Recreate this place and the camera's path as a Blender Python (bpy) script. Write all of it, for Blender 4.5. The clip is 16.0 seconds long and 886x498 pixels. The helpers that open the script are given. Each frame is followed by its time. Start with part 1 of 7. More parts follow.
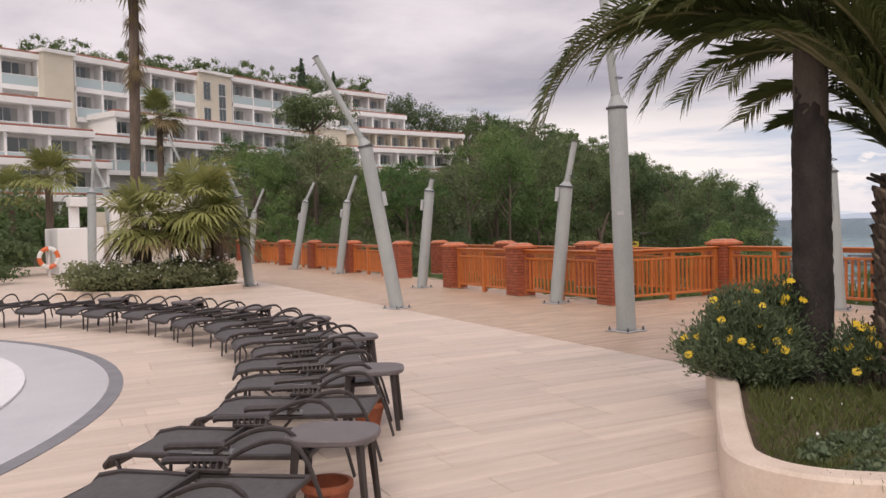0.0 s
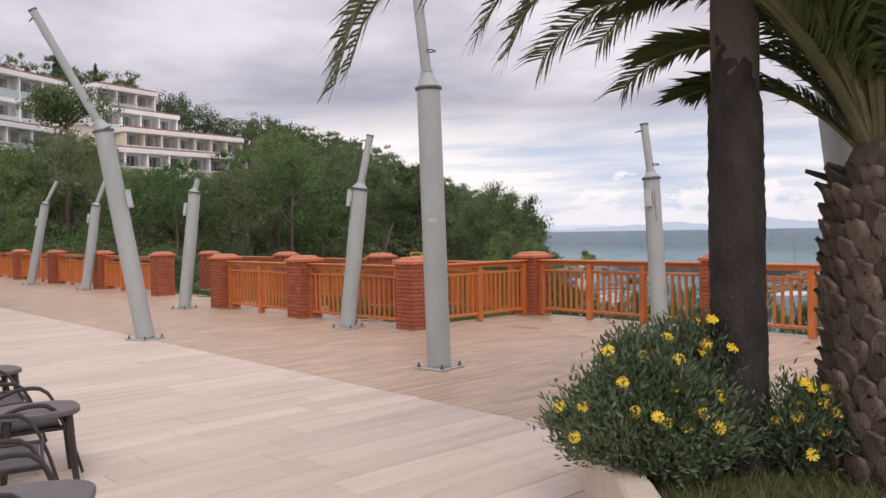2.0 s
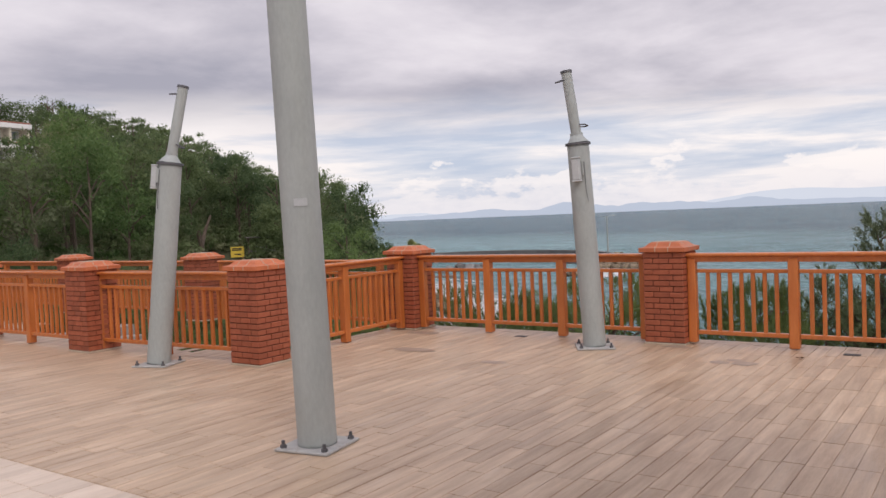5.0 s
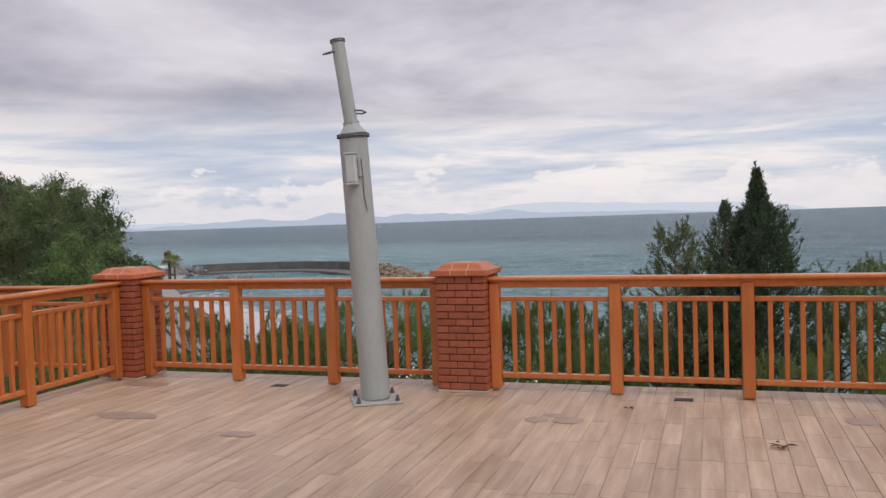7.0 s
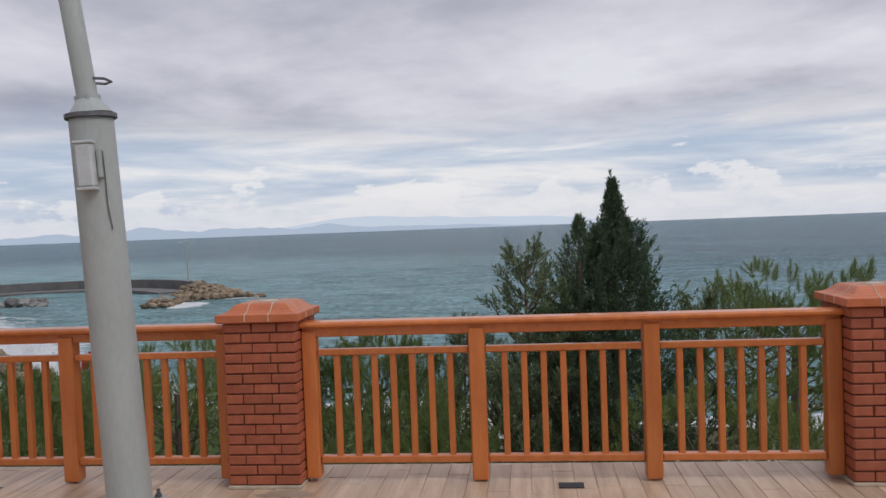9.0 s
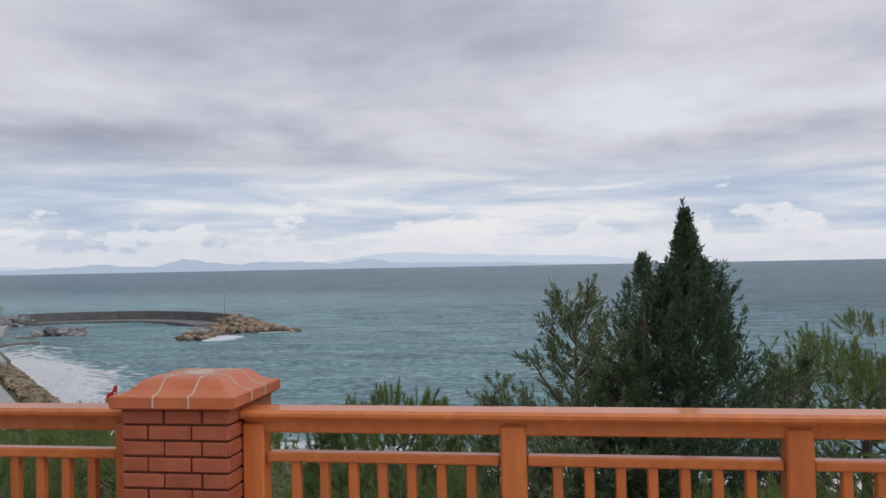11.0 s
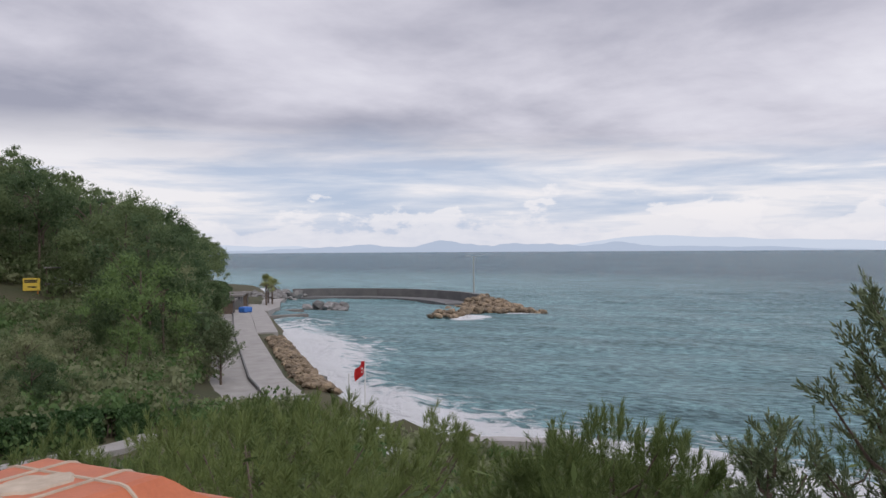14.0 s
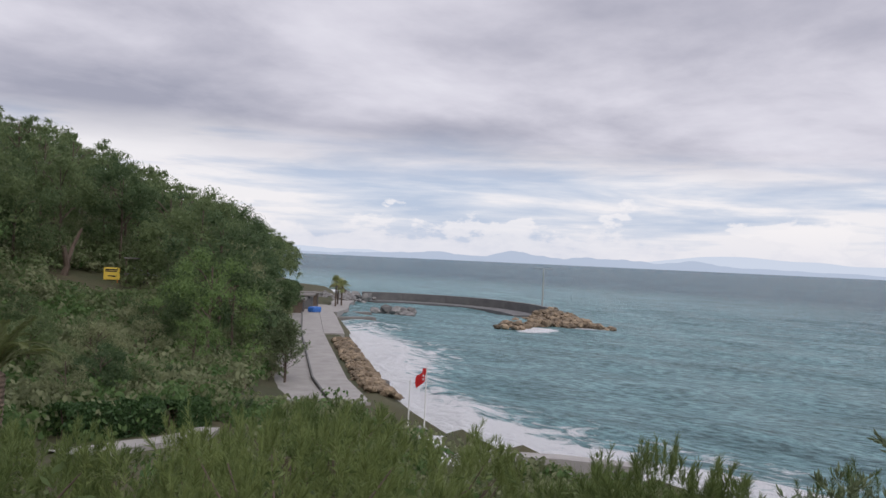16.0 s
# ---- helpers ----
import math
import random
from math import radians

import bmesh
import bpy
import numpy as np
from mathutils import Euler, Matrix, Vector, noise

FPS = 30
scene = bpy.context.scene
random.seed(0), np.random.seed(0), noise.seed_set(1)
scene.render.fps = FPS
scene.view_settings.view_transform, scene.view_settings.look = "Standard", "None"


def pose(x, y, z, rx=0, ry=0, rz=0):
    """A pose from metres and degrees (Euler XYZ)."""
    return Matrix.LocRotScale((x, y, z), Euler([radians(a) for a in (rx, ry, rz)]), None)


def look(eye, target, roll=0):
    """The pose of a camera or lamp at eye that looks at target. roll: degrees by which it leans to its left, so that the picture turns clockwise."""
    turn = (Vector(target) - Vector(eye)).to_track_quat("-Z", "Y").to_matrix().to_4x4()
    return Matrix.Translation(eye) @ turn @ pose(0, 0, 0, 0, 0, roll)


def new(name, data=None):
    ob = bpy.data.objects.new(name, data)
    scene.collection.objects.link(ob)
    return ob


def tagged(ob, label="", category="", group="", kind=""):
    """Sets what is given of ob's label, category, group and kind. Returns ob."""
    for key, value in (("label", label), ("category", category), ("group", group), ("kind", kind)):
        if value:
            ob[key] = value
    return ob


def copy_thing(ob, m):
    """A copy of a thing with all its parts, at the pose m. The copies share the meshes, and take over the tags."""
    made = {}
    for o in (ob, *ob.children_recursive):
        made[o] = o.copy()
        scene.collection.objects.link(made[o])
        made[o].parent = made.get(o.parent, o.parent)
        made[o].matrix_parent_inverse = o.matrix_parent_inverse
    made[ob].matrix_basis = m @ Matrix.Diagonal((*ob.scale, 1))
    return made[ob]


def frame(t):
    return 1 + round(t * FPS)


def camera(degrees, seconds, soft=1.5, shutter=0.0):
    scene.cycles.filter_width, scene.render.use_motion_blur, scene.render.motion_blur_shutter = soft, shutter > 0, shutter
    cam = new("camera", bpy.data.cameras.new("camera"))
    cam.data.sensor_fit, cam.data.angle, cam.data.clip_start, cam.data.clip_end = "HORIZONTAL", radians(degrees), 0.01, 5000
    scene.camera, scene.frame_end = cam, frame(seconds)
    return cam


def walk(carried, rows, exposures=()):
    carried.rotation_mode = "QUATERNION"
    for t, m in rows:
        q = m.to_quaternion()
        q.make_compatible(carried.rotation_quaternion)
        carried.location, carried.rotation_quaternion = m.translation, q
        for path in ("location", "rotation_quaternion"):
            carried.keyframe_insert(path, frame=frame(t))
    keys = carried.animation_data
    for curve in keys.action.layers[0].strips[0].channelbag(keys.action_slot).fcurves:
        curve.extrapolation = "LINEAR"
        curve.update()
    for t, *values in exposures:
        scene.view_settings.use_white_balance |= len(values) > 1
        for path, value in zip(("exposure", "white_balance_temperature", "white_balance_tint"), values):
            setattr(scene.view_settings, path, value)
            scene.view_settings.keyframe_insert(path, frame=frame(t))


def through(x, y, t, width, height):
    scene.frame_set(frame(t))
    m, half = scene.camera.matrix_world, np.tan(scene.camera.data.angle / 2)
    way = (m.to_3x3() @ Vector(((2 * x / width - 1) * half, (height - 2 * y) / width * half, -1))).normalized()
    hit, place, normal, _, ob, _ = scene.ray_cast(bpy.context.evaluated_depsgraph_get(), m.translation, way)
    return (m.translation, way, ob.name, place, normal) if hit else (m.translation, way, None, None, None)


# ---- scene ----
# camera: seconds, x, y, z, yaw, pitch, roll
cam = camera(57.67, 16.0)
ROWS = [
    (0.0, 0.457, 0.540, 1.544, -26.97, -1.56, 1.49),
    (0.5, 0.776, 1.058, 1.533, -34.16, -1.67, 1.20),
    (1.0, 1.099, 1.597, 1.532, -36.38, -1.47, 0.84),
    (1.5, 1.446, 2.188, 1.546, -40.55, -1.55, 1.10),
    (2.0, 1.820, 2.753, 1.539, -42.37, -1.20, 0.96),
    (2.5, 2.142, 3.330, 1.529, -44.13, -0.91, 0.71),
    (3.0, 2.479, 3.824, 1.523, -46.59, -0.93, 0.75),
    (5.5, 4.418, 5.961, 1.538, -57.14, -2.46, 2.32),
    (6.0, 4.927, 6.215, 1.543, -60.27, -2.51, 1.86),
    (6.5, 5.389, 6.456, 1.554, -66.58, -2.52, 1.47),
    (7.0, 5.918, 6.651, 1.552, -71.54, -2.12, 1.93),
    (7.5, 6.432, 6.780, 1.538, -76.57, -2.25, 1.78),
    (8.0, 6.916, 6.888, 1.558, -82.19, -2.66, 1.25),
    (8.5, 7.405, 6.988, 1.555, -83.71, -1.87, 1.59),
    (9.0, 7.895, 7.125, 1.590, -84.19, -1.57, 2.16),
    (11.5, 10.178, 7.314, 1.598, -80.66, 1.67, 0.66),
    (12.0, 10.680, 7.425, 1.605, -78.77, 1.77, 0.53),
    (12.5, 11.085, 7.440, 1.590, -73.69, 2.02, 0.34),
    (13.0, 11.423, 7.475, 1.577, -71.25, 1.86, 0.08),
    (13.5, 11.765, 7.520, 1.572, -70.28, 1.43, -0.42),
    (14.0, 11.985, 7.490, 1.572, -63.84, 0.10, 0.34),
    (14.5, 12.150, 7.475, 1.590, -58.52, -0.16, 0.22),
    (15.0, 12.365, 7.480, 1.600, -56.87, 0.64, -0.67),
    (15.5, 12.400, 7.490, 1.600, -56.81, 1.33, -2.01),
    (16.0, 12.410, 7.490, 1.600, -58.78, 0.63, -2.63),
]
walk(cam, [(t, pose(x, y, z, 90 + pitch, roll, yaw)) for t, x, y, z, yaw, pitch, roll in ROWS],
     exposures=((0.0, 0.18, 7000, 14), (1.5, 0.24, 6700, 12), (3.0, 0.24, 6650, 15), (5.5, 0.10, 6720, 11), (7.0, 0.0, 6620, 11), (8.5, -0.08, 6330, 7), (12.5, -0.07, 6230, 8), (14.0, 0.0, 6330, 10), (16.0, 0.04, 6360, 10)))

# ---- world and sun ----
SUN_EL, SUN_AZ = radians(48), radians(215)
world = bpy.data.worlds.new("overcast_sky")
scene.world = world
world.use_nodes = True


class Nodes:
    """Short way to write node trees."""

    def __init__(self, tree):
        self.t = tree
        tree.nodes.clear()

    def n(self, kind, **values):
        node = self.t.nodes.new(kind)
        for key, value in values.items():
            setattr(node, key, value)
        return node

    def put(self, socket, value):
        if isinstance(value, bpy.types.NodeSocket):
            self.t.links.new(value, socket)
        elif value is not None:
            if not isinstance(value, (int, float)) and len(value) == 3 and socket.type == "RGBA":
                value = (*value, 1)
            socket.default_value = value

    def math(self, op, a, b=None, clamp=False):
        m = self.n("ShaderNodeMath", operation=op, use_clamp=clamp)
        self.put(m.inputs[0], a)
        self.put(m.inputs[1], b)
        return m.outputs[0]

    def mix(self, fac, a, b, mode="MIX"):
        m = self.n("ShaderNodeMix", data_type="RGBA", blend_type=mode)
        self.put(m.inputs[0], fac)
        self.put(m.inputs[6], a)
        self.put(m.inputs[7], b)
        return m.outputs[2]

    def noise(self, vec, scale, detail=4, rough=0.55, distortion=0.0):
        m = self.n("ShaderNodeTexNoise")
        self.put(m.inputs["Vector"], vec)
        m.inputs["Scale"].default_value = scale
        m.inputs["Detail"].default_value = detail
        m.inputs["Roughness"].default_value = rough
        m.inputs["Distortion"].default_value = distortion
        return m.outputs["Fac"]

    def ramp(self, fac, *stops):
        m = self.n("ShaderNodeValToRGB")
        self.put(m.inputs[0], fac)
        e = m.color_ramp.elements
        while len(e) < len(stops):
            e.new(0.5)
        for slot, (at, c) in zip(e, stops):
            slot.position = at
            slot.color = (*c, 1) if not isinstance(c, (int, float)) else (c, c, c, 1)
        return m.outputs[0]

    def scale(self, vec, s):
        m = self.n("ShaderNodeMapping")
        self.put(m.inputs["Vector"], vec)
        m.inputs["Scale"].default_value = s
        return m.outputs[0]


def build_sky():
    k = Nodes(world.node_tree)
    sky = k.n("ShaderNodeTexSky", sky_type="NISHITA")
    sky.sun_disc, sky.sun_elevation, sky.sun_rotation = False, SUN_EL, SUN_AZ
    gen = k.n("ShaderNodeTexCoord").outputs["Generated"]
    sep = k.n("ShaderNodeSeparateXYZ")
    k.put(sep.inputs[0], gen)
    up = k.math("MAXIMUM", sep.outputs[2], 0.0)
    lift = k.math("ADD", up, 0.12)
    flat = k.n("ShaderNodeCombineXYZ")
    k.put(flat.inputs[0], k.math("DIVIDE", sep.outputs[0], lift))
    k.put(flat.inputs[1], k.math("DIVIDE", sep.outputs[1], lift))
    big = k.noise(flat.outputs[0], 0.46, 7, 0.52, 0.25)
    fine = k.noise(flat.outputs[0], 1.25, 7, 0.58, 0.2)
    body = k.math("ADD", k.math("MULTIPLY", big, 0.65), k.math("MULTIPLY", fine, 0.35))
    deck = k.ramp(body, (0.38, (0.37, 0.365, 0.44)), (0.47, (0.53, 0.51, 0.58)), (0.55, (0.70, 0.67, 0.735)), (0.64, (0.84, 0.81, 0.86)))
    # low band: pale blue gaps and bright heaped clouds over the horizon
    low_vec = k.n("ShaderNodeCombineXYZ")
    k.put(low_vec.inputs[0], sep.outputs[0])
    k.put(low_vec.inputs[1], sep.outputs[1])
    k.put(low_vec.inputs[2], k.math("MULTIPLY", sep.outputs[2], 9.0))
    heap = k.noise(low_vec.outputs[0], 3.2, 7, 0.58, 0.2)
    low = k.ramp(heap, (0.38, (0.50, 0.57, 0.71)), (0.48, (0.66, 0.69, 0.78)), (0.58, (0.90, 0.86, 0.87)))
    puff_vec = k.n("ShaderNodeCombineXYZ")
    for i, s in enumerate((1.0, 1.0, 2.4)):
        k.put(puff_vec.inputs[i], k.math("MULTIPLY", sep.outputs[i], s))
    puff = k.noise(puff_vec.outputs[0], 12.0, 9, 0.6, 0.15)
    heaped = k.ramp(k.math("SUBTRACT", puff, k.math("MULTIPLY", up, 3.2)), (0.37, 0.0), (0.42, 0.7))
    low = k.mix(heaped, low, k.ramp(puff, (0.42, (0.74, 0.73, 0.79)), (0.58, (0.95, 0.90, 0.90))))
    edge = k.math("ADD", up, k.math("MULTIPLY", k.math("SUBTRACT", big, 0.5), 0.14))
    cover = k.ramp(edge, (0.085, 0.0), (0.145, 1.0))
    clouds = k.mix(cover, low, deck)
    haze = k.ramp(up, (0.0, 1.0), (0.05, 0.0))
    clouds = k.mix(k.math("MULTIPLY", haze, 0.6), clouds, (0.74, 0.74, 0.82))
    zenith = k.ramp(up, (0.3, 1.0), (0.9, 1.5))
    clouds = k.mix(1.0, clouds, zenith, "MULTIPLY")
    below = k.ramp(k.math("ADD", sep.outputs[2], 0.1), (0.07, 0.0), (0.09, 1.0))
    clouds = k.mix(below, (0.2, 0.26, 0.3), clouds)
    veil = k.n("ShaderNodeBackground")
    k.put(veil.inputs[0], clouds)
    veil.inputs[1].default_value = 1.0
    clear = k.n("ShaderNodeBackground")
    k.put(clear.inputs[0], sky.outputs[0])
    clear.inputs[1].default_value = 0.08
    both = k.n("ShaderNodeMixShader")
    both.inputs[0].default_value = 0.93
    k.t.links.new(clear.outputs[0], both.inputs[1])
    k.t.links.new(veil.outputs[0], both.inputs[2])
    k.t.links.new(both.outputs[0], k.n("ShaderNodeOutputWorld").inputs[0])


build_sky()
sun_data = bpy.data.lights.new("sun", "SUN")
sun_data.energy, sun_data.angle, sun_data.color = 1.1, radians(25), (1.0, 0.95, 0.9)
sun = new("sun", sun_data)
sun.matrix_world = look((0, 0, 60), (-math.sin(SUN_AZ) * 40, -math.cos(SUN_AZ) * 40, 60 - 40 * math.tan(SUN_EL)))


# ---- materials ----
def surface(name, c1, c2, scale=6.0, rough=0.6, bump=0.15, fine=60.0, metal=0.0, stretch=(1, 1, 1), random=0.0, stain=0.0,
            stain_colour=(0.1, 0.09, 0.08), coat=0.0, spec=0.5, island=False, deep=0.004, placed=False):
    """Two-scale procedural surface: broad patches between c1 and c2, fine grain in colour and relief, optional stains."""
    m = bpy.data.materials.new(name)
    m.use_nodes = True
    k = Nodes(m.node_tree)
    vec = k.scale(k.n("ShaderNodeNewGeometry").outputs["Position"] if placed else k.n("ShaderNodeTexCoord").outputs["Object"], stretch)
    broad = k.noise(vec, scale, 5, 0.6)
    grain = k.noise(vec, fine, 3, 0.6)
    col = k.mix(k.ramp(broad, (0.3, 0.0), (0.7, 1.0)), c1, c2)
    col = k.mix(0.35, col, k.mix(grain, (0.55, 0.55, 0.55), (1.35, 1.35, 1.35)), "MULTIPLY")
    if random:
        source = k.n("ShaderNodeNewGeometry").outputs["Random Per Island"] if island else k.n("ShaderNodeObjectInfo").outputs["Random"]
        shade = k.ramp(source, (0.0, 1 - random), (1.0, 1 + random * 0.6))
        col = k.mix(1.0, col, shade, "MULTIPLY")
    if stain:
        spots = k.ramp(k.noise(vec, scale * 0.37, 6, 0.7, 0.6), (0.56, 0.0), (0.70, 1.0))
        col = k.mix(k.math("MULTIPLY", spots, stain), col, stain_colour)
    b = k.n("ShaderNodeBsdfPrincipled")
    k.put(b.inputs["Base Color"], col)
    k.put(b.inputs["Roughness"], k.math("ADD", k.math("MULTIPLY", broad, 0.2), rough - 0.1, True))
    b.inputs["Metallic"].default_value = metal
    b.inputs["Coat Weight"].default_value = coat
    b.inputs["Specular IOR Level"].default_value = spec
    if bump:
        u = k.n("ShaderNodeBump")
        u.inputs["Strength"].default_value = bump
        u.inputs["Distance"].default_value = deep
        k.put(u.inputs["Height"], k.math("ADD", grain, broad))
        k.t.links.new(u.outputs[0], b.inputs["Normal"])
    k.t.links.new(b.outputs[0], k.n("ShaderNodeOutputMaterial").inputs[0])
    return m


def leafy(name, c1, c2, rough=0.55, through=0.25):
    """Foliage: colour by leaf, a little light through the blade."""
    m = bpy.data.materials.new(name)
    m.use_nodes = True
    k = Nodes(m.node_tree)
    rnd = k.n("ShaderNodeNewGeometry").outputs["Random Per Island"]
    vec = k.n("ShaderNodeTexCoord").outputs["Object"]
    patch = k.noise(vec, 0.35, 3, 0.6)
    wide = k.noise(vec, 0.11, 3, 0.6)
    each = k.n("ShaderNodeObjectInfo").outputs["Random"]
    fac = k.math("ADD", k.math("MULTIPLY", rnd, 0.20), k.math("ADD", k.math("MULTIPLY", patch, 0.25), k.math("ADD", k.math("MULTIPLY", wide, 0.2), k.math("MULTIPLY", each, 0.38))))
    col = k.mix(k.ramp(fac, (0.24, 0.0), (0.78, 1.0)), c1, c2)
    b = k.n("ShaderNodeBsdfPrincipled")
    k.put(b.inputs["Base Color"], col)
    b.inputs["Roughness"].default_value = rough
    b.inputs["Specular IOR Level"].default_value = 0.3
    tr = k.n("ShaderNodeBsdfTranslucent")
    k.put(tr.inputs[0], col)
    mixed = k.n("ShaderNodeMixShader")
    mixed.inputs[0].default_value = through
    k.t.links.new(b.outputs[0], mixed.inputs[1])
    k.t.links.new(tr.outputs[0], mixed.inputs[2])
    k.t.links.new(mixed.outputs[0], k.n("ShaderNodeOutputMaterial").inputs[0])
    return m


def glassy(name, tint, rough=0.05):
    m = bpy.data.materials.new(name)
    m.use_nodes = True
    k = Nodes(m.node_tree)
    b = k.n("ShaderNodeBsdfPrincipled")
    k.put(b.inputs["Base Color"], tint)
    b.inputs["Roughness"].default_value = rough
    b.inputs["Specular IOR Level"].default_value = 0.8
    k.t.links.new(b.outputs[0], k.n("ShaderNodeOutputMaterial").inputs[0])
    return m


TILE_WOOD = surface("wood_look_tile", (0.385, 0.262, 0.170), (0.645, 0.490, 0.355), 3.0, 0.42, 0.2, 40, stretch=(0.45, 4.0, 1), random=0.13, placed=True, stain=0.35, stain_colour=(0.64, 0.54, 0.46), island=True)
TILE_WOOD_PART = surface("wood_look_tile_laid", (0.385, 0.262, 0.170), (0.645, 0.490, 0.355), 3.0, 0.42, 0.2, 40, stretch=(0.45, 4.0, 1), random=0.13, placed=True, stain=0.35, stain_colour=(0.64, 0.54, 0.46))
TILE_PALE = surface("pale_travertine_tile", (0.57, 0.455, 0.365), (0.73, 0.61, 0.505), 1.9, 0.48, 0.14, 30, stretch=(0.3, 4.5, 1), random=0.10, stain=0.2, stain_colour=(0.6, 0.47, 0.38), island=True)
GROUT = surface("tile_grout", (0.52, 0.42, 0.335), (0.66, 0.55, 0.455), 5, 0.9)
BRICK = surface("terracotta_brick", (0.30, 0.075, 0.035), (0.40, 0.115, 0.055), 14, 0.7, 0.35, 120, random=0.14, placed=True, stain=0.15, stain_colour=(0.16, 0.05, 0.03))
BRICK_FAR = surface("terracotta_brick_far", (0.30, 0.075, 0.035), (0.40, 0.115, 0.055), 14, 0.7, 0.35, 120, random=0.22, island=True)
MORTAR = surface("dark_red_mortar", (0.10, 0.035, 0.022), (0.15, 0.05, 0.03), 20, 0.95, 0.3)
CAP = surface("glazed_terracotta_cap", (0.48, 0.125, 0.045), (0.58, 0.18, 0.075), 9, 0.45, 0.12, 90, random=0.1, stain=0.2, stain_colour=(0.3, 0.1, 0.06))
CAP_JOINT = surface("cap_cement_joint", (0.42, 0.34, 0.26), (0.55, 0.46, 0.36), 20, 0.95, 0.3)
TIMBER = surface("varnished_orange_timber", (0.47, 0.128, 0.028), (0.60, 0.190, 0.046), 5, 0.38, 0.12, 60, stretch=(3, 3, 0.5), random=0.14, stain=0.12, stain_colour=(0.28, 0.09, 0.03), coat=0.25)
TIMBER_RAIL = surface("varnished_orange_rail", (0.47, 0.128, 0.028), (0.60, 0.190, 0.046), 5, 0.36, 0.12, 60, stretch=(3, 0.4, 3), random=0.1, stain=0.12, stain_colour=(0.28, 0.09, 0.03), coat=0.35)
STEEL = surface("grey_painted_steel", (0.335, 0.362, 0.352), (0.405, 0.432, 0.420), 3, 0.5, 0.05, 40, stretch=(1, 1, 0.4), stain=0.22, stain_colour=(0.23, 0.25, 0.24))
STEEL_DARK = surface("dark_galvanised_fitting", (0.10, 0.10, 0.11), (0.17, 0.17, 0.18), 20, 0.5, 0.1, metal=0.5)
PLATE = surface("weathered_base_plate", (0.34, 0.34, 0.34), (0.48, 0.47, 0.45), 12, 0.6, 0.2, stain=0.5, stain_colour=(0.2, 0.12, 0.08))
BOX_WHITE = surface("off_white_enamel", (0.44, 0.46, 0.47), (0.53, 0.55, 0.55), 8, 0.4, 0.03)
CONCRETE = surface("worn_concrete", (0.29, 0.275, 0.26), (0.40, 0.38, 0.36), 0.8, 0.85, 0.3, 20, stain=0.35, stain_colour=(0.2, 0.19, 0.18), deep=0.02)
CONCRETE_DARK = surface("wet_grey_concrete", (0.11, 0.11, 0.11), (0.18, 0.175, 0.17), 0.5, 0.8, 0.3, 9, stain=0.3, stain_colour=(0.06, 0.06, 0.055), deep=0.03)
KERB = surface("cream_render_kerb", (0.62, 0.50, 0.40), (0.75, 0.63, 0.52), 3, 0.8, 0.2, 50, stain=0.35, stain_colour=(0.35, 0.27, 0.2))
SOIL = surface("garden_soil", (0.07, 0.05, 0.03), (0.14, 0.10, 0.06), 6, 0.95, 0.6, 60, deep=0.03)
EARTH = surface("scrub_ground", (0.045, 0.055, 0.022), (0.10, 0.085, 0.045), 0.15, 0.95, 0.5, 2.0, deep=0.1)
ROCK = surface("ochre_boulder", (0.13, 0.095, 0.062), (0.33, 0.255, 0.170), 1.2, 0.85, 0.6, 8, random=0.45, stain=0.4, stain_colour=(0.07, 0.06, 0.05), island=True, deep=0.06)
ROCK_GREY = surface("grey_rock", (0.13, 0.125, 0.12), (0.32, 0.31, 0.30), 1.0, 0.85, 0.6, 8, random=0.4, stain=0.3, stain_colour=(0.05, 0.05, 0.05), island=True, deep=0.06)
WHITEWASH = surface("white_render", (0.80, 0.79, 0.77), (0.86, 0.85, 0.83), 0.6, 0.85, 0.08, 20, stain=0.15, stain_colour=(0.5, 0.47, 0.43))
CREAM = surface("cream_render", (0.60, 0.55, 0.44), (0.68, 0.62, 0.51), 0.6, 0.85, 0.08, 20)
ROOF_TILE = surface("red_roof_tile", (0.30, 0.12, 0.085), (0.42, 0.19, 0.14), 1.5, 0.8, 0.2, 12)
BALCONY_GLASS = glassy("greenish_balcony_glass", (0.42, 0.52, 0.53), 0.12)
PANE = glassy("dark_window_pane", (0.06, 0.085, 0.09), 0.05)
CURTAIN = surface("pale_curtain", (0.30, 0.31, 0.30), (0.44, 0.44, 0.42), 3, 0.9, 0.2, 40, stretch=(4, 4, 0.2))
FRAME = surface("white_window_frame", (0.66, 0.65, 0.63), (0.74, 0.73, 0.71), 4, 0.6, 0.02)
BARK = surface("grey_brown_bark", (0.09, 0.065, 0.05), (0.17, 0.13, 0.10), 9, 0.95, 0.8, 40, stretch=(1, 1, 0.25), deep=0.02)
BARK_PALM = surface("dark_fibrous_palm_bark", (0.016, 0.013, 0.012), (0.060, 0.049, 0.043), 7, 0.95, 1.0, 60, stretch=(1, 1, 0.5), deep=0.02)
BARK_UPPER = surface("grey_brown_palm_bark", (0.070, 0.058, 0.048), (0.135, 0.112, 0.094), 6, 0.95, 0.8, 50, stretch=(1, 1, 0.4), deep=0.015)
BOOT = surface("palm_leaf_base", (0.085, 0.062, 0.047), (0.235, 0.178, 0.132), 14, 0.95, 1.0, 60, stretch=(1, 1, 0.4), random=0.42, deep=0.02, stain=0.4, stain_colour=(0.05, 0.038, 0.03))
FROND = leafy("palm_frond_green", (0.075, 0.105, 0.036), (0.21, 0.24, 0.092), 0.5, 0.35)
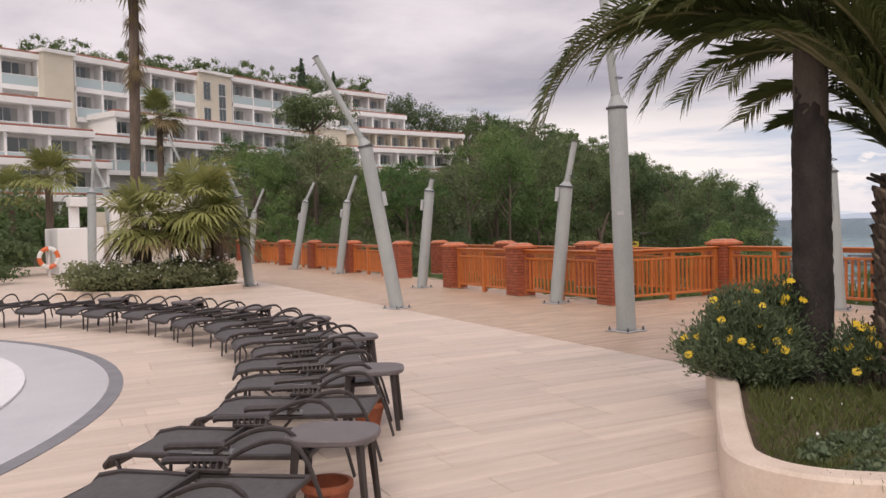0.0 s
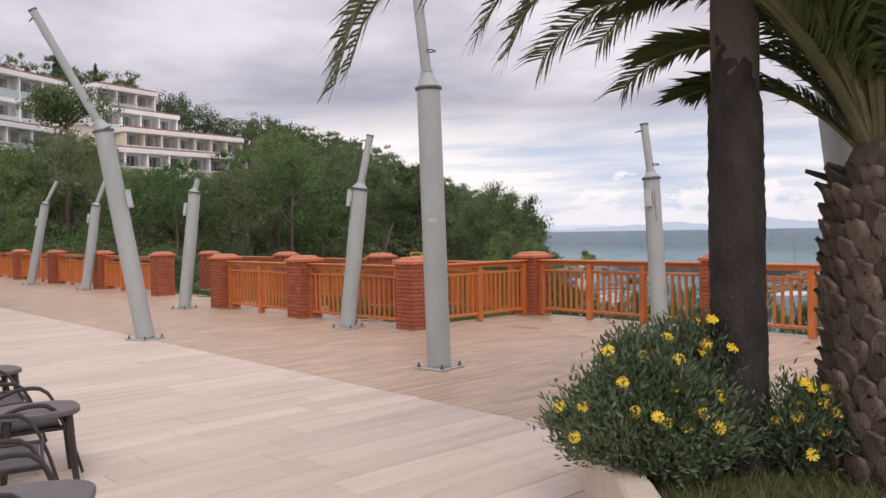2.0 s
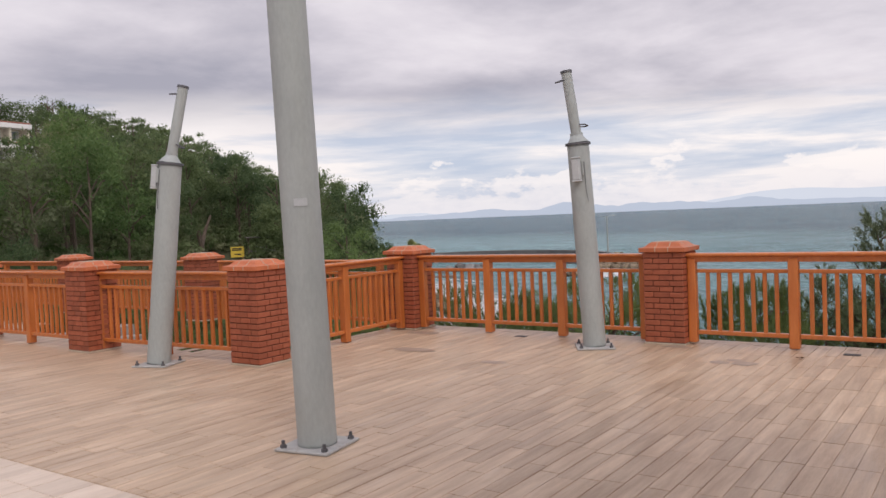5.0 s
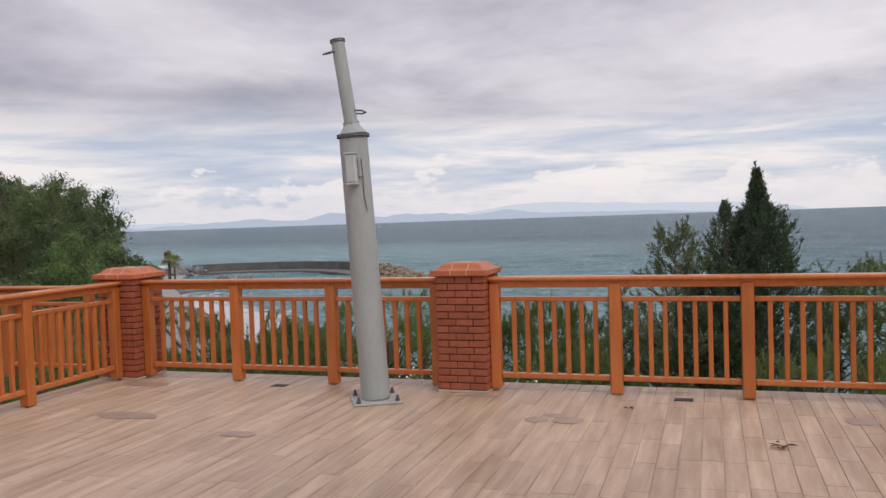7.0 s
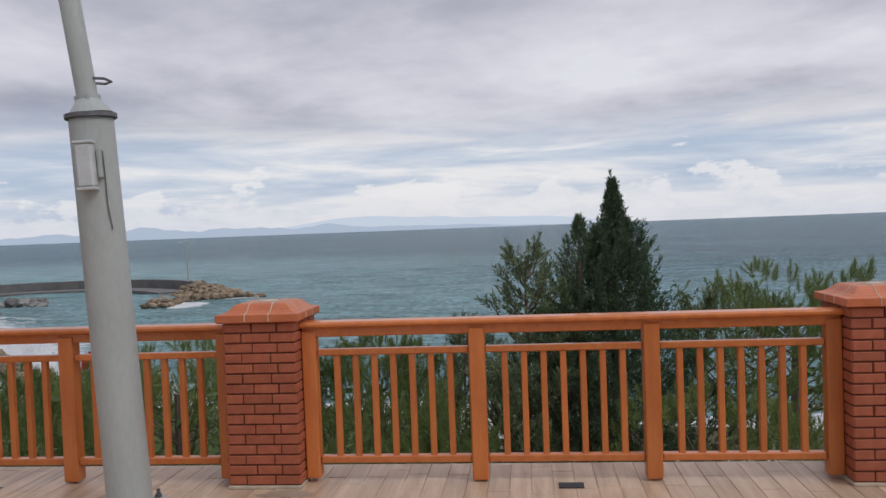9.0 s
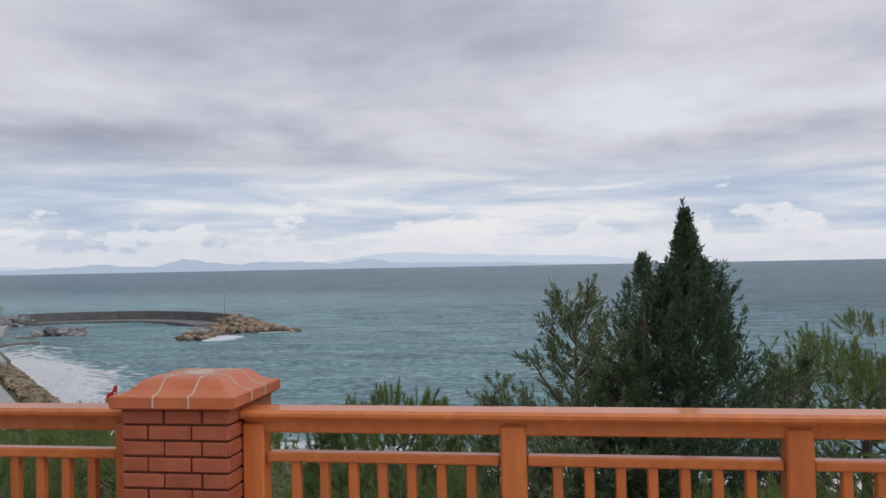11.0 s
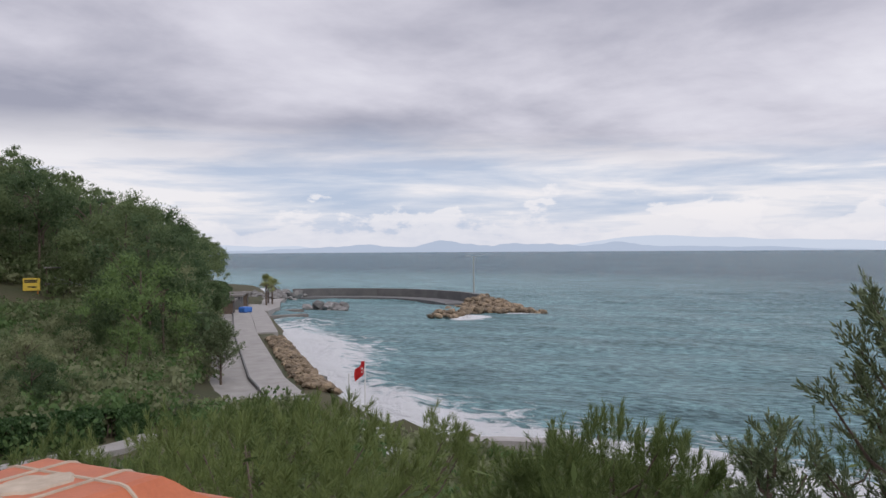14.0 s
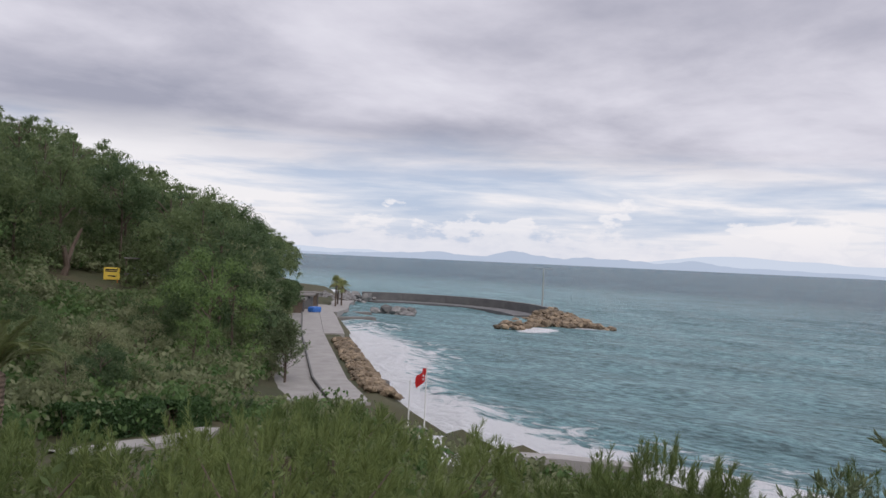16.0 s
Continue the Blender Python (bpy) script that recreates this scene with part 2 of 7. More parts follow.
FROND_STEM = surface("palm_stem_olive", (0.105, 0.110, 0.045), (0.18, 0.17, 0.075), 6, 0.6, 0.15)
FAN = leafy("fan_palm_green", (0.15, 0.185, 0.06), (0.38, 0.39, 0.15), 0.55, 0.35)
FAN_DRY = leafy("dry_fan_palm", (0.16, 0.12, 0.06), (0.30, 0.23, 0.12))
HEDGE = leafy("clipped_hedge_green", (0.030, 0.070, 0.022), (0.085, 0.150, 0.050))
NEEDLE = leafy("pine_needle", (0.075, 0.120, 0.038), (0.250, 0.305, 0.104), 0.6, 0.38)
CYPRESS = leafy("cypress_green", (0.054, 0.092, 0.052), (0.145, 0.195, 0.105))
WISPY = leafy("grey_green_tamarisk", (0.085, 0.125, 0.062), (0.22, 0.265, 0.14))
WOODS = leafy("hillside_foliage", (0.062, 0.110, 0.050), (0.200, 0.255, 0.112), 0.65, 0.48)
WOODS_PALE = leafy("pale_scrub_foliage", (0.135, 0.165, 0.088), (0.30, 0.32, 0.17), 0.65, 0.48)
WOODS_BRIGHT = leafy("fresh_green_foliage", (0.078, 0.148, 0.050), (0.225, 0.315, 0.110), 0.65, 0.45)
BUSH = leafy("daisy_bush_green", (0.075, 0.118, 0.058), (0.215, 0.265, 0.150))
GRASS = leafy("lawn_grass", (0.055, 0.080, 0.020), (0.165, 0.190, 0.060))
PETAL = surface("yellow_petal", (0.75, 0.50, 0.02), (0.85, 0.62, 0.05), 30, 0.6, 0)
PETAL_WHITE = surface("white_petal", (0.75, 0.74, 0.70), (0.82, 0.81, 0.78), 30, 0.6, 0)
SLING = surface("charcoal_sling_fabric", (0.072, 0.067, 0.067), (0.110, 0.103, 0.102), 20, 0.8, 0.3, 300)
TUBE = surface("brown_black_tube", (0.030, 0.024, 0.022), (0.055, 0.045, 0.042), 12, 0.42, 0.05)
TABLE = surface("dark_plastic_tabletop", (0.115, 0.098, 0.097), (0.165, 0.143, 0.142), 9, 0.5, 0.1)
RATCHET = surface("grey_plastic_ratchet", (0.30, 0.30, 0.31), (0.42, 0.42, 0.42), 9, 0.5, 0.02)
POT = surface("terracotta_pot", (0.26, 0.07, 0.03), (0.36, 0.11, 0.05), 10, 0.7, 0.2, stain=0.2)
RING_DARK = surface("slate_grey_tile_band", (0.17, 0.17, 0.18), (0.25, 0.25, 0.26), 4, 0.6, 0.2, stain=0.3)
POOL_DECK = surface("pale_grey_pool_surround", (0.50, 0.50, 0.52), (0.60, 0.60, 0.61), 1.5, 0.35, 0.06)
POOL_WHITE = surface("white_pool_edge", (0.74, 0.74, 0.74), (0.82, 0.82, 0.82), 3, 0.5, 0.08)
ORANGE = surface("faded_orange_plastic", (0.70, 0.12, 0.03), (0.80, 0.20, 0.06), 9, 0.5, 0.05)
RED = surface("red_flag_cloth", (0.55, 0.02, 0.025), (0.66, 0.04, 0.04), 6, 0.8, 0.1)
YELLOW = surface("yellow_sign_paint", (0.72, 0.50, 0.05), (0.80, 0.58, 0.09), 6, 0.5, 0.02)
# black of the sign lettering; also painted shade for doorways and drain holes
BLACK = surface("black_paint_and_shade", (0.015, 0.015, 0.015), (0.03, 0.03, 0.03), 6, 0.5, 0.02)
BLUE = surface("blue_tarpaulin", (0.03, 0.12, 0.42), (0.05, 0.18, 0.52), 3, 0.6, 0.1)
DECK = surface("grey_jetty_boards", (0.15, 0.14, 0.13), (0.25, 0.23, 0.21), 2, 0.85, 0.3)
GLOBE = surface("white_lamp_globe", (0.78, 0.78, 0.78), (0.82, 0.82, 0.82), 6, 0.3, 0)
LEAF_DRY = surface("dry_brown_leaf", (0.10, 0.055, 0.03), (0.18, 0.10, 0.05), 12, 0.8, 0.2)
STAIN = surface("damp_stain", (0.31, 0.23, 0.175), (0.42, 0.32, 0.25), 5, 0.4, 0.05)


# ---- mesh helpers ----
def mesh_of(bm, name, material, smooth=False):
    me = bpy.data.meshes.new(name)
    if smooth:
        for f in bm.faces:
            f.smooth = True
    bm.to_mesh(me)
    bm.free()
    for one in material if isinstance(material, (list, tuple)) else (material,):
        me.materials.append(one)
    return me


def thing(name, bm, material, label="", category="", group="", kind="", at=None, smooth=False):
    ob = new(name, mesh_of(bm, name, material, smooth))
    if at is not None:
        ob.matrix_world = at
    return tagged(ob, label, category, group, kind)


def base(name, label, category, at=None, group="", kind=""):
    """An empty at the foot of a thing, to hold its parts."""
    ob = new(name)
    if at is not None:
        ob.matrix_world = at
    return tagged(ob, label, category, group, kind)


def part(name, bm, material, parent, label="", at=None, smooth=False):
    ob = new(name, mesh_of(bm, name, material, smooth) if isinstance(bm, bmesh.types.BMesh) else bm)
    ob.parent = parent
    if at is not None:
        ob.matrix_local = at
    if label:
        ob["label"] = label
    return ob


def box(bm, x0, y0, z0, x1, y1, z1, bevel=0.0, m=None):
    vs = bmesh.ops.create_cube(bm, size=1)["verts"]
    for v in vs:
        v.co = Vector(((x0 + x1) / 2 + v.co.x * (x1 - x0), (y0 + y1) / 2 + v.co.y * (y1 - y0), (z0 + z1) / 2 + v.co.z * (z1 - z0)))
    if bevel:
        es = list({e for v in vs for e in v.link_edges})
        got = bmesh.ops.bevel(bm, geom=es, offset=bevel, segments=1, affect="EDGES")
        vs = list({v for f in got["faces"] for v in f.verts} | {v for v in vs if v.is_valid})
    if m is not None:
        bmesh.ops.transform(bm, matrix=m, verts=vs)
    return vs


def boxed(*args, bevel=0.0):
    bm = bmesh.new()
    box(bm, *args, bevel=bevel)
    return bm


def lathe(bm, profile, sides=20, m=None):
    """A turned body from (radius, height) pairs."""
    rings = []
    for r, z in profile:
        rings.append([bm.verts.new((r * math.cos(2 * math.pi * i / sides), r * math.sin(2 * math.pi * i / sides), z)) for i in range(sides)])
    for a, b in zip(rings, rings[1:]):
        for i in range(sides):
            bm.faces.new((a[i], a[(i + 1) % sides], b[(i + 1) % sides], b[i]))
    bm.faces.new(rings[0][::-1])
    bm.faces.new(rings[-1])
    if m is not None:
        bmesh.ops.transform(bm, matrix=m, verts=[v for r in rings for v in r])


def tube(bm, points, radius, sides=6, taper=1.0):
    """A tube along points."""
    points = [Vector(q) for q in points]
    rings = []
    side = None
    for i, q in enumerate(points):
        way = (points[min(i + 1, len(points) - 1)] - points[max(i - 1, 0)]).normalized()
        if side is None:
            side = way.orthogonal().normalized()
        side = (side - way * side.dot(way)).normalized()
        up = way.cross(side)
        r = radius * (1 + (taper - 1) * i / (len(points) - 1))
        rings.append([bm.verts.new(q + r * (math.cos(2 * math.pi * j / sides) * side + math.sin(2 * math.pi * j / sides) * up)) for j in range(sides)])
    for a, b in zip(rings, rings[1:]):
        for j in range(sides):
            bm.faces.new((a[j], a[(j + 1) % sides], b[(j + 1) % sides], b[j]))
    bm.faces.new(rings[0][::-1])
    bm.faces.new(rings[-1])


def quad_mesh(name, points, material):
    """One mesh from an array of quads (n, 4, 3)."""
    points = np.asarray(points, dtype=np.float64)
    n = len(points)
    me = bpy.data.meshes.new(name)
    me.vertices.add(n * 4)
    me.vertices.foreach_set("co", points.ravel())
    me.loops.add(n * 4)
    me.loops.foreach_set("vertex_index", np.arange(n * 4))
    me.polygons.add(n)
    me.polygons.foreach_set("loop_start", np.arange(0, n * 4, 4))
    me.polygons.foreach_set("loop_total", np.full(n, 4))
    me.update(calc_edges=True)
    me.materials.append(material)
    return me


def quads(name, points, material, label, category, kind="stuff", parent=None):
    me = quad_mesh(name, points, material)
    ob = new(name, me)
    if parent:
        ob.parent = parent
        return ob
    return tagged(ob, label, category, kind=kind)


rng = np.random.default_rng(7)


def leaves(centres, size, spread, droop=0.0, narrow=0.6, facing=None):
    """Randomly turned leaf quads at the centres; returns (n, 4, 3)."""
    n = len(centres)
    a = rng.normal(size=(n, 3))
    a[:, 2] -= droop
    a /= np.linalg.norm(a, axis=1)[:, None]
    if facing is not None:
        a -= facing * (a * facing).sum(1)[:, None] * 0.8
        a /= np.linalg.norm(a, axis=1)[:, None] + 1e-9
        b = np.cross(a, facing + rng.normal(size=(n, 3)) * 0.35)
    else:
        b = np.cross(a, rng.normal(size=(n, 3)))
    b /= np.linalg.norm(b, axis=1)[:, None] + 1e-9
    s = size * (1 + spread * (rng.random(n) - 0.5))[:, None]
    a, b = a * s, b * s * narrow
    c = np.asarray(centres)
    return np.stack([c - a * 0.5, c + b * 0.5, c + a * 0.5, c - b * 0.5], axis=1)

# ---- the coast: sea, land, terrace ----
SEA_Z = -9.0
SHORE = [(-900, -4900), (-120, -300), (25, -110), (42, -45), (45, 5), (48, 20), (50.5, 27), (54, 35), (60, 41.5), (84.5, 64), (103, 80), (124, 99), (160, 126), (186, 150), (196, 172), (202, 230), (205, 420)]
RIDGE = [(-200, 150, 24), (-60, 128, 17), (0, 120, 16), (64, 102, 14.5), (88, 114, 14), (120, 133, 11), (150, 146, 5.0), (172, 156, -2.0)]


def line_gap(px, py, line):
    """Distance to a polyline, and the value carried along its third column."""
    best = np.full(px.shape, 1e9)
    value = np.zeros(px.shape)
    for a, b in zip(line, line[1:]):
        dx, dy = b[0] - a[0], b[1] - a[1]
        t = np.clip(((px - a[0]) * dx + (py - a[1]) * dy) / (dx * dx + dy * dy), 0, 1)
        d = np.hypot(px - a[0] - t * dx, py - a[1] - t * dy)
        near = d < best
        best = np.where(near, d, best)
        if len(a) > 2:
            value = np.where(near, a[2] + t * (b[2] - a[2]), value)
    return best, value


def inland(px, py):
    """True on the land side of the shore."""
    sx = np.interp(py, [q[1] for q in SHORE], [q[0] for q in SHORE])
    return px < sx


def land(px, py):
    px, py = np.asarray(px, float), np.asarray(py, float)
    ds, _ = line_gap(px, py, SHORE)
    dr, zr = line_gap(px, py, RIDGE)
    s = ds / (ds + dr + 1e-6)
    z = -7.6 + (zr + 7.6) * s ** 1.25
    z = np.minimum(z, -7.6 + np.maximum(ds - 7.5, 0) * 0.5)
    z = np.where(inland(px, py), z, -7.6 - ds * 0.8)
    z = np.where((py < 34) & (py > -60) & inland(px, py), np.minimum(z, -10.2 + 0.42 * ds), z)
    ter = (px < 13.4) & (py < 50) & (px > -40)
    z = np.where(ter, np.minimum(z, -0.7), z)
    return z + 0.5 * np.sin(px * 0.21) * np.cos(py * 0.17) * np.clip((ds - 12) / 20, 0, 1) * ~ter


def grid_mesh(xs, ys, height):
    gx, gy = np.meshgrid(xs, ys)
    gz = height(gx, gy)
    me = bpy.data.meshes.new("sheet")
    nx, ny = len(xs), len(ys)
    ix = np.arange(nx * ny).reshape(ny, nx)
    faces = np.stack([ix[:-1, :-1], ix[:-1, 1:], ix[1:, 1:], ix[1:, :-1]], -1).reshape(-1, 4)
    me.from_pydata(np.stack([gx, gy, gz], -1).reshape(-1, 3).tolist(), [], faces.tolist())
    for f in me.polygons:
        f.use_smooth = True
    return me, gx, gy


def stretch(lo, a, b, hi, step, ratio=1.25):
    """Even steps from a to b, growing ones out to lo and hi."""
    mid = list(np.arange(a, b, step))
    right, left, s = [b], [], step
    while right[-1] < hi:
        s *= ratio
        right.append(min(hi, right[-1] + s))
    s, q = step, a
    while q > lo:
        s *= ratio
        q = max(lo, q - s)
        left.append(q)
    return np.array(left[::-1] + mid + right)


ground_mesh, _, _ = grid_mesh(stretch(-4900, -60, 215, 260, 2.5), stretch(-4900, -60, 200, 4900, 2.5), land)
ground_mesh.materials.append(EARTH)
tagged(new("ground", ground_mesh), "scrubby brown and green hillside ground", "ground", kind="structure")


def sea_material():
    m = bpy.data.materials.new("sea_water")
    m.use_nodes = True
    k = Nodes(m.node_tree)
    pos = k.n("ShaderNodeTexCoord").outputs["Object"]
    near = k.n("ShaderNodeAttribute", attribute_name="shore").outputs["Fac"]
    swell = k.noise(k.scale(pos, (0.10, 0.045, 1)), 1.0, 5, 0.6, 0.4)
    chop = k.noise(k.scale(pos, (2.2, 0.95, 1)), 1.0, 6, 0.66, 0.3)
    patch = k.noise(k.scale(pos, (0.012, 0.008, 1)), 1.0, 4, 0.6)
    deep = k.mix(patch, (0.022, 0.055, 0.086), (0.048, 0.105, 0.143))
    tone = k.math("ADD", near, k.math("MULTIPLY", k.math("SUBTRACT", patch, 0.5), 0.35))
    water = k.mix(k.ramp(tone, (0.0, 0.0), (0.75, 1.0)), deep, (0.185, 0.312, 0.332))
    # wave light and shade put into the colour: lighter chop, darker and lighter streaks
    water = k.mix(k.ramp(chop, (0.42, 0.0), (0.70, 0.75)), water, (0.25, 0.38, 0.40))
    wave_shade = k.noise(k.scale(pos, (2.1, 0.85, 1)), 1.0, 7, 0.72, 0.2)
    water = k.mix(1.0, water, k.ramp(wave_shade, (0.40, 0.58), (0.60, 1.45)), "MULTIPLY")
    water = k.mix(1.0, water, k.ramp(k.noise(k.scale(pos, (0.30, 0.075, 1)), 1.0, 5, 0.6, 0.3), (0.38, 0.78), (0.62, 1.2)), "MULTIPLY")
    lace = k.noise(k.scale(pos, (0.5, 0.30, 1)), 1.0, 7, 0.7, 1.2)
    froth = k.math("ADD", k.math("MULTIPLY", k.n("ShaderNodeAttribute", attribute_name="froth").outputs["Fac"], 0.74), k.math("MULTIPLY", lace, 1.15))
    foam = k.ramp(froth, (0.86, 0.0), (1.02, 1.0))
    caps = k.ramp(k.math("ADD", k.math("MULTIPLY", swell, 0.5), k.math("MULTIPLY", chop, 0.5)), (0.685, 0.0), (0.74, 0.5))
    white = k.math("MAXIMUM", foam, caps)
    b = k.n("ShaderNodeBsdfPrincipled")
    k.put(b.inputs["Base Color"], k.mix(white, water, (0.84, 0.85, 0.86)))
    k.put(b.inputs["Roughness"], k.math("ADD", k.math("MULTIPLY", white, 0.5), 0.22))
    b.inputs["IOR"].default_value = 1.33
    b.inputs["Specular IOR Level"].default_value = 0.02
    u = k.n("ShaderNodeBump")
    u.inputs["Strength"].default_value = 1.0
    u.inputs["Distance"].default_value = 1.6
    k.put(u.inputs["Height"], k.math("ADD", k.math("MULTIPLY", swell, 1.4), k.math("MULTIPLY", chop, 0.55)))
    k.t.links.new(u.outputs[0], b.inputs["Normal"])
    k.t.links.new(b.outputs[0], k.n("ShaderNodeOutputMaterial").inputs[0])
    return m


FROTH_SPOTS = [(48, 29, 3), (45, 22, 4), (138, 55, 4), (50, 20, 5), (47.5, 15, 6), (55, 24, 4), (58, 30, 3), (128, 60, 4), (52, 26, 4), (186, 150, 8)]


def build_sea():
    def waves(x, y):
        ds, _ = line_gap(x, y, SHORE)
        calm = np.clip(1 - ds / 900, 0, 1)
        return SEA_Z + calm * (0.16 * np.sin(0.33 * x + 0.13 * y + 1.5 * np.sin(0.05 * y)) + 0.10 * np.sin(0.7 * x - 0.25 * y + 2 * np.sin(0.11 * x))
                               + 0.35 * np.exp(-((ds - 5.0 - 1.5 * np.sin(0.2 * y + 0.1 * x)) / 1.6) ** 2))
    me, gx, gy = grid_mesh(stretch(20, 44, 210, 4900, 1.1, 1.3), stretch(-4900, -12, 130, 4900, 1.1, 1.3), waves)
    ds, _ = line_gap(gx, gy, SHORE)
    shore = np.clip(1 - ds / 210, 0, 1)
    froth = np.clip(1 - np.abs(ds - 1.5) / (11.5 + 5 * np.sin(gx * 0.12) * np.sin(gy * 0.1)), 0, 1)
    open_reach = np.clip((95 - gy) / 30, 0, 1)
    froth = froth * (0.15 + 0.85 * open_reach)
    for x, y, r in FROTH_SPOTS:
        froth = np.maximum(froth, 0.85 * np.exp(-((gx - x) ** 2 + (gy - y) ** 2) / r ** 2))
    for name, values in (("shore", shore), ("froth", froth)):
        me.attributes.new(name, "FLOAT", "POINT").data.foreach_set("value", values.ravel().astype(np.float32))
    me.materials.append(sea_material())
    tagged(new("water", me), "choppy teal sea with white foam along the rocks", "sea", kind="structure")


build_sea()


def far_isles():
    """Island chain on the horizon, beyond the open water, its haze painted as emission."""
    m = bpy.data.materials.new("far_land_painted_haze")
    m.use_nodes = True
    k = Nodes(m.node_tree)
    # air haze is put in as a flat self-lit blue, unlit by sun or sky
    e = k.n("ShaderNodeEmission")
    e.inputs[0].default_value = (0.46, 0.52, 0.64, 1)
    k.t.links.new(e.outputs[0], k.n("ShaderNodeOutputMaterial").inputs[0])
    # paler copy for the farther ridge, with more haze in its glow
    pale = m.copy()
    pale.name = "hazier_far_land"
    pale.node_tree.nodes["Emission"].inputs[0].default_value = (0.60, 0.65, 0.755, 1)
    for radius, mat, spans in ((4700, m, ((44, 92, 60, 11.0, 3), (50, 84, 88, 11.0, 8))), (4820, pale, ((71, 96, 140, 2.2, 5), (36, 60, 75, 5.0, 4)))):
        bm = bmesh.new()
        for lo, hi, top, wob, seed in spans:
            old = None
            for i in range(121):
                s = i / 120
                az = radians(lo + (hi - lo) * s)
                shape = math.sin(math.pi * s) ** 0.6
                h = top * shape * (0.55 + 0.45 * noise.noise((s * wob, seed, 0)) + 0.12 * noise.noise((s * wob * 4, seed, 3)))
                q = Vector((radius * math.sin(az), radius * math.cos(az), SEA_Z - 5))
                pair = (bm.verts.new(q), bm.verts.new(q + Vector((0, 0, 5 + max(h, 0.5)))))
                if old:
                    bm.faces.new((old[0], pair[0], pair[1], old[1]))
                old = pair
        thing("backdrop", bm, mat, "far islands with their pale blue haze painted as an even glow", "islands", kind="structure")


far_isles()

# terrace slab and its retaining walls
JOIN_X, EDGE_X = 6.68, 13.25
bm = bmesh.new()
box(bm, -30, -14, -0.6, 10.25, 50, -0.006)
box(bm, 10.25, -14, -0.6, EDGE_X, 12.75, -0.006)
box(bm, 10.25, 18.9, -0.6, 10.95, 50, -0.006)
thing("floor", bm, GROUT, "terrace slab under the tiles", "floor", kind="structure")
bm = bmesh.new()
box(bm, EDGE_X - 0.35, -14, -9, EDGE_X - 0.05, 12.7, -0.61)
box(bm, 10.3, 12.4, -9, 12.88, 12.7, -0.61)
box(bm, 9.95, 12.71, -9, 10.2, 18.9, -0.61)
box(bm, 10.5, 19.1, -9, 10.8, 50, -0.61)
box(bm, -30, 49.7, -3, 10.49, 50, -0.61)
thing("wall_retaining", bm, CONCRETE, "plain concrete retaining wall under the terrace", "wall", kind="structure")
bm = bmesh.new()
for i in range(14):
    box(bm, 10.27, 18.9 - i * 0.3 - 0.32, -0.6 - i * 0.17, 12.6, 18.9 - i * 0.3, -0.17 - i * 0.17, 0.006)
thing("staircase", bm, CONCRETE, "outdoor concrete stair going down below the terrace", "stairs", kind="structure")


def tile_quads(x0, x1, y0, y1, length, width, gap, z, skip=None):
    out = []
    row = 0
    y = y0
    while y < y1 - 0.01:
        x = x0 - random.random() * length
        while x < x1:
            a, b, c, d = max(x, x0) + gap / 2, min(x + length, x1) - gap / 2, y + gap / 2, min(y + width, y1) - gap / 2
            if b - a > 0.04 and not (skip and skip(a, c)):
                out.append((a, b, c, d, z + random.uniform(-0.0012, 0.0012)))
            x += length
        y += width
        row += 1
    return out


def tile_mesh(name, tiles, material, label, parent=None):
    quads_out = []
    for a, b, c, d, z in tiles:
        e, lo = 0.003, z - 0.006
        t = [(a + e, c + e, z), (b - e, c + e, z), (b - e, d - e, z), (a + e, d - e, z)]
        o = [(a, c, lo), (b, c, lo), (b, d, lo), (a, d, lo)]
        quads_out.append(t)
        for i in range(4):
            j = (i + 1) % 4
            quads_out.append([o[i], o[j], t[j], t[i]])
    # shared corners, so that every tile is one island
    me = bpy.data.meshes.new(name)
    verts, faces = [], []
    for i in range(0, len(quads_out), 5):
        n = len(verts)
        t = quads_out[i]
        verts += t + [quads_out[i + 1 + j][0] for j in range(4)]
        faces.append((n, n + 1, n + 2, n + 3))
        for j in range(4):
            q = (j + 1) % 4
            faces.append((n + 4 + j, n + 4 + q, n + q, n + j))
    me.from_pydata(verts, [], faces)
    me.materials.append(material)
    return tagged(new(name, me), label, "floor tiles", kind="stuff")


NEAR = lambda x, y: 8.9 < x < 12.95 and 5.5 < y < 10.2
STAIR = lambda x, y: (x > 10.2 and 12.7 < y < 18.95) or (x > 10.85 and y > 18.8)
wood_tiles = tile_quads(JOIN_X, EDGE_X - 0.02, -12, 48, 0.54, 0.132, 0.003, 0.0, STAIR)
tile_mesh("terrace_tiles", [q for q in wood_tiles if not NEAR(q[0], q[2])], TILE_WOOD, "brown wood-look ceramic planks laid across the terrace")
tile_mesh("poolside_tiles", tile_quads(-16, JOIN_X - 0.01, -12, 48, 1.2, 0.3, 0.004, 0.0), TILE_PALE, "pale beige stone planks round the pool")


# ---- brick piers and timber railings ----
PIER, CAPW, COURSES, COURSE_H = 0.46, 0.525, 16, 0.0635
PIER_TOP = 0.025 + COURSES * COURSE_H


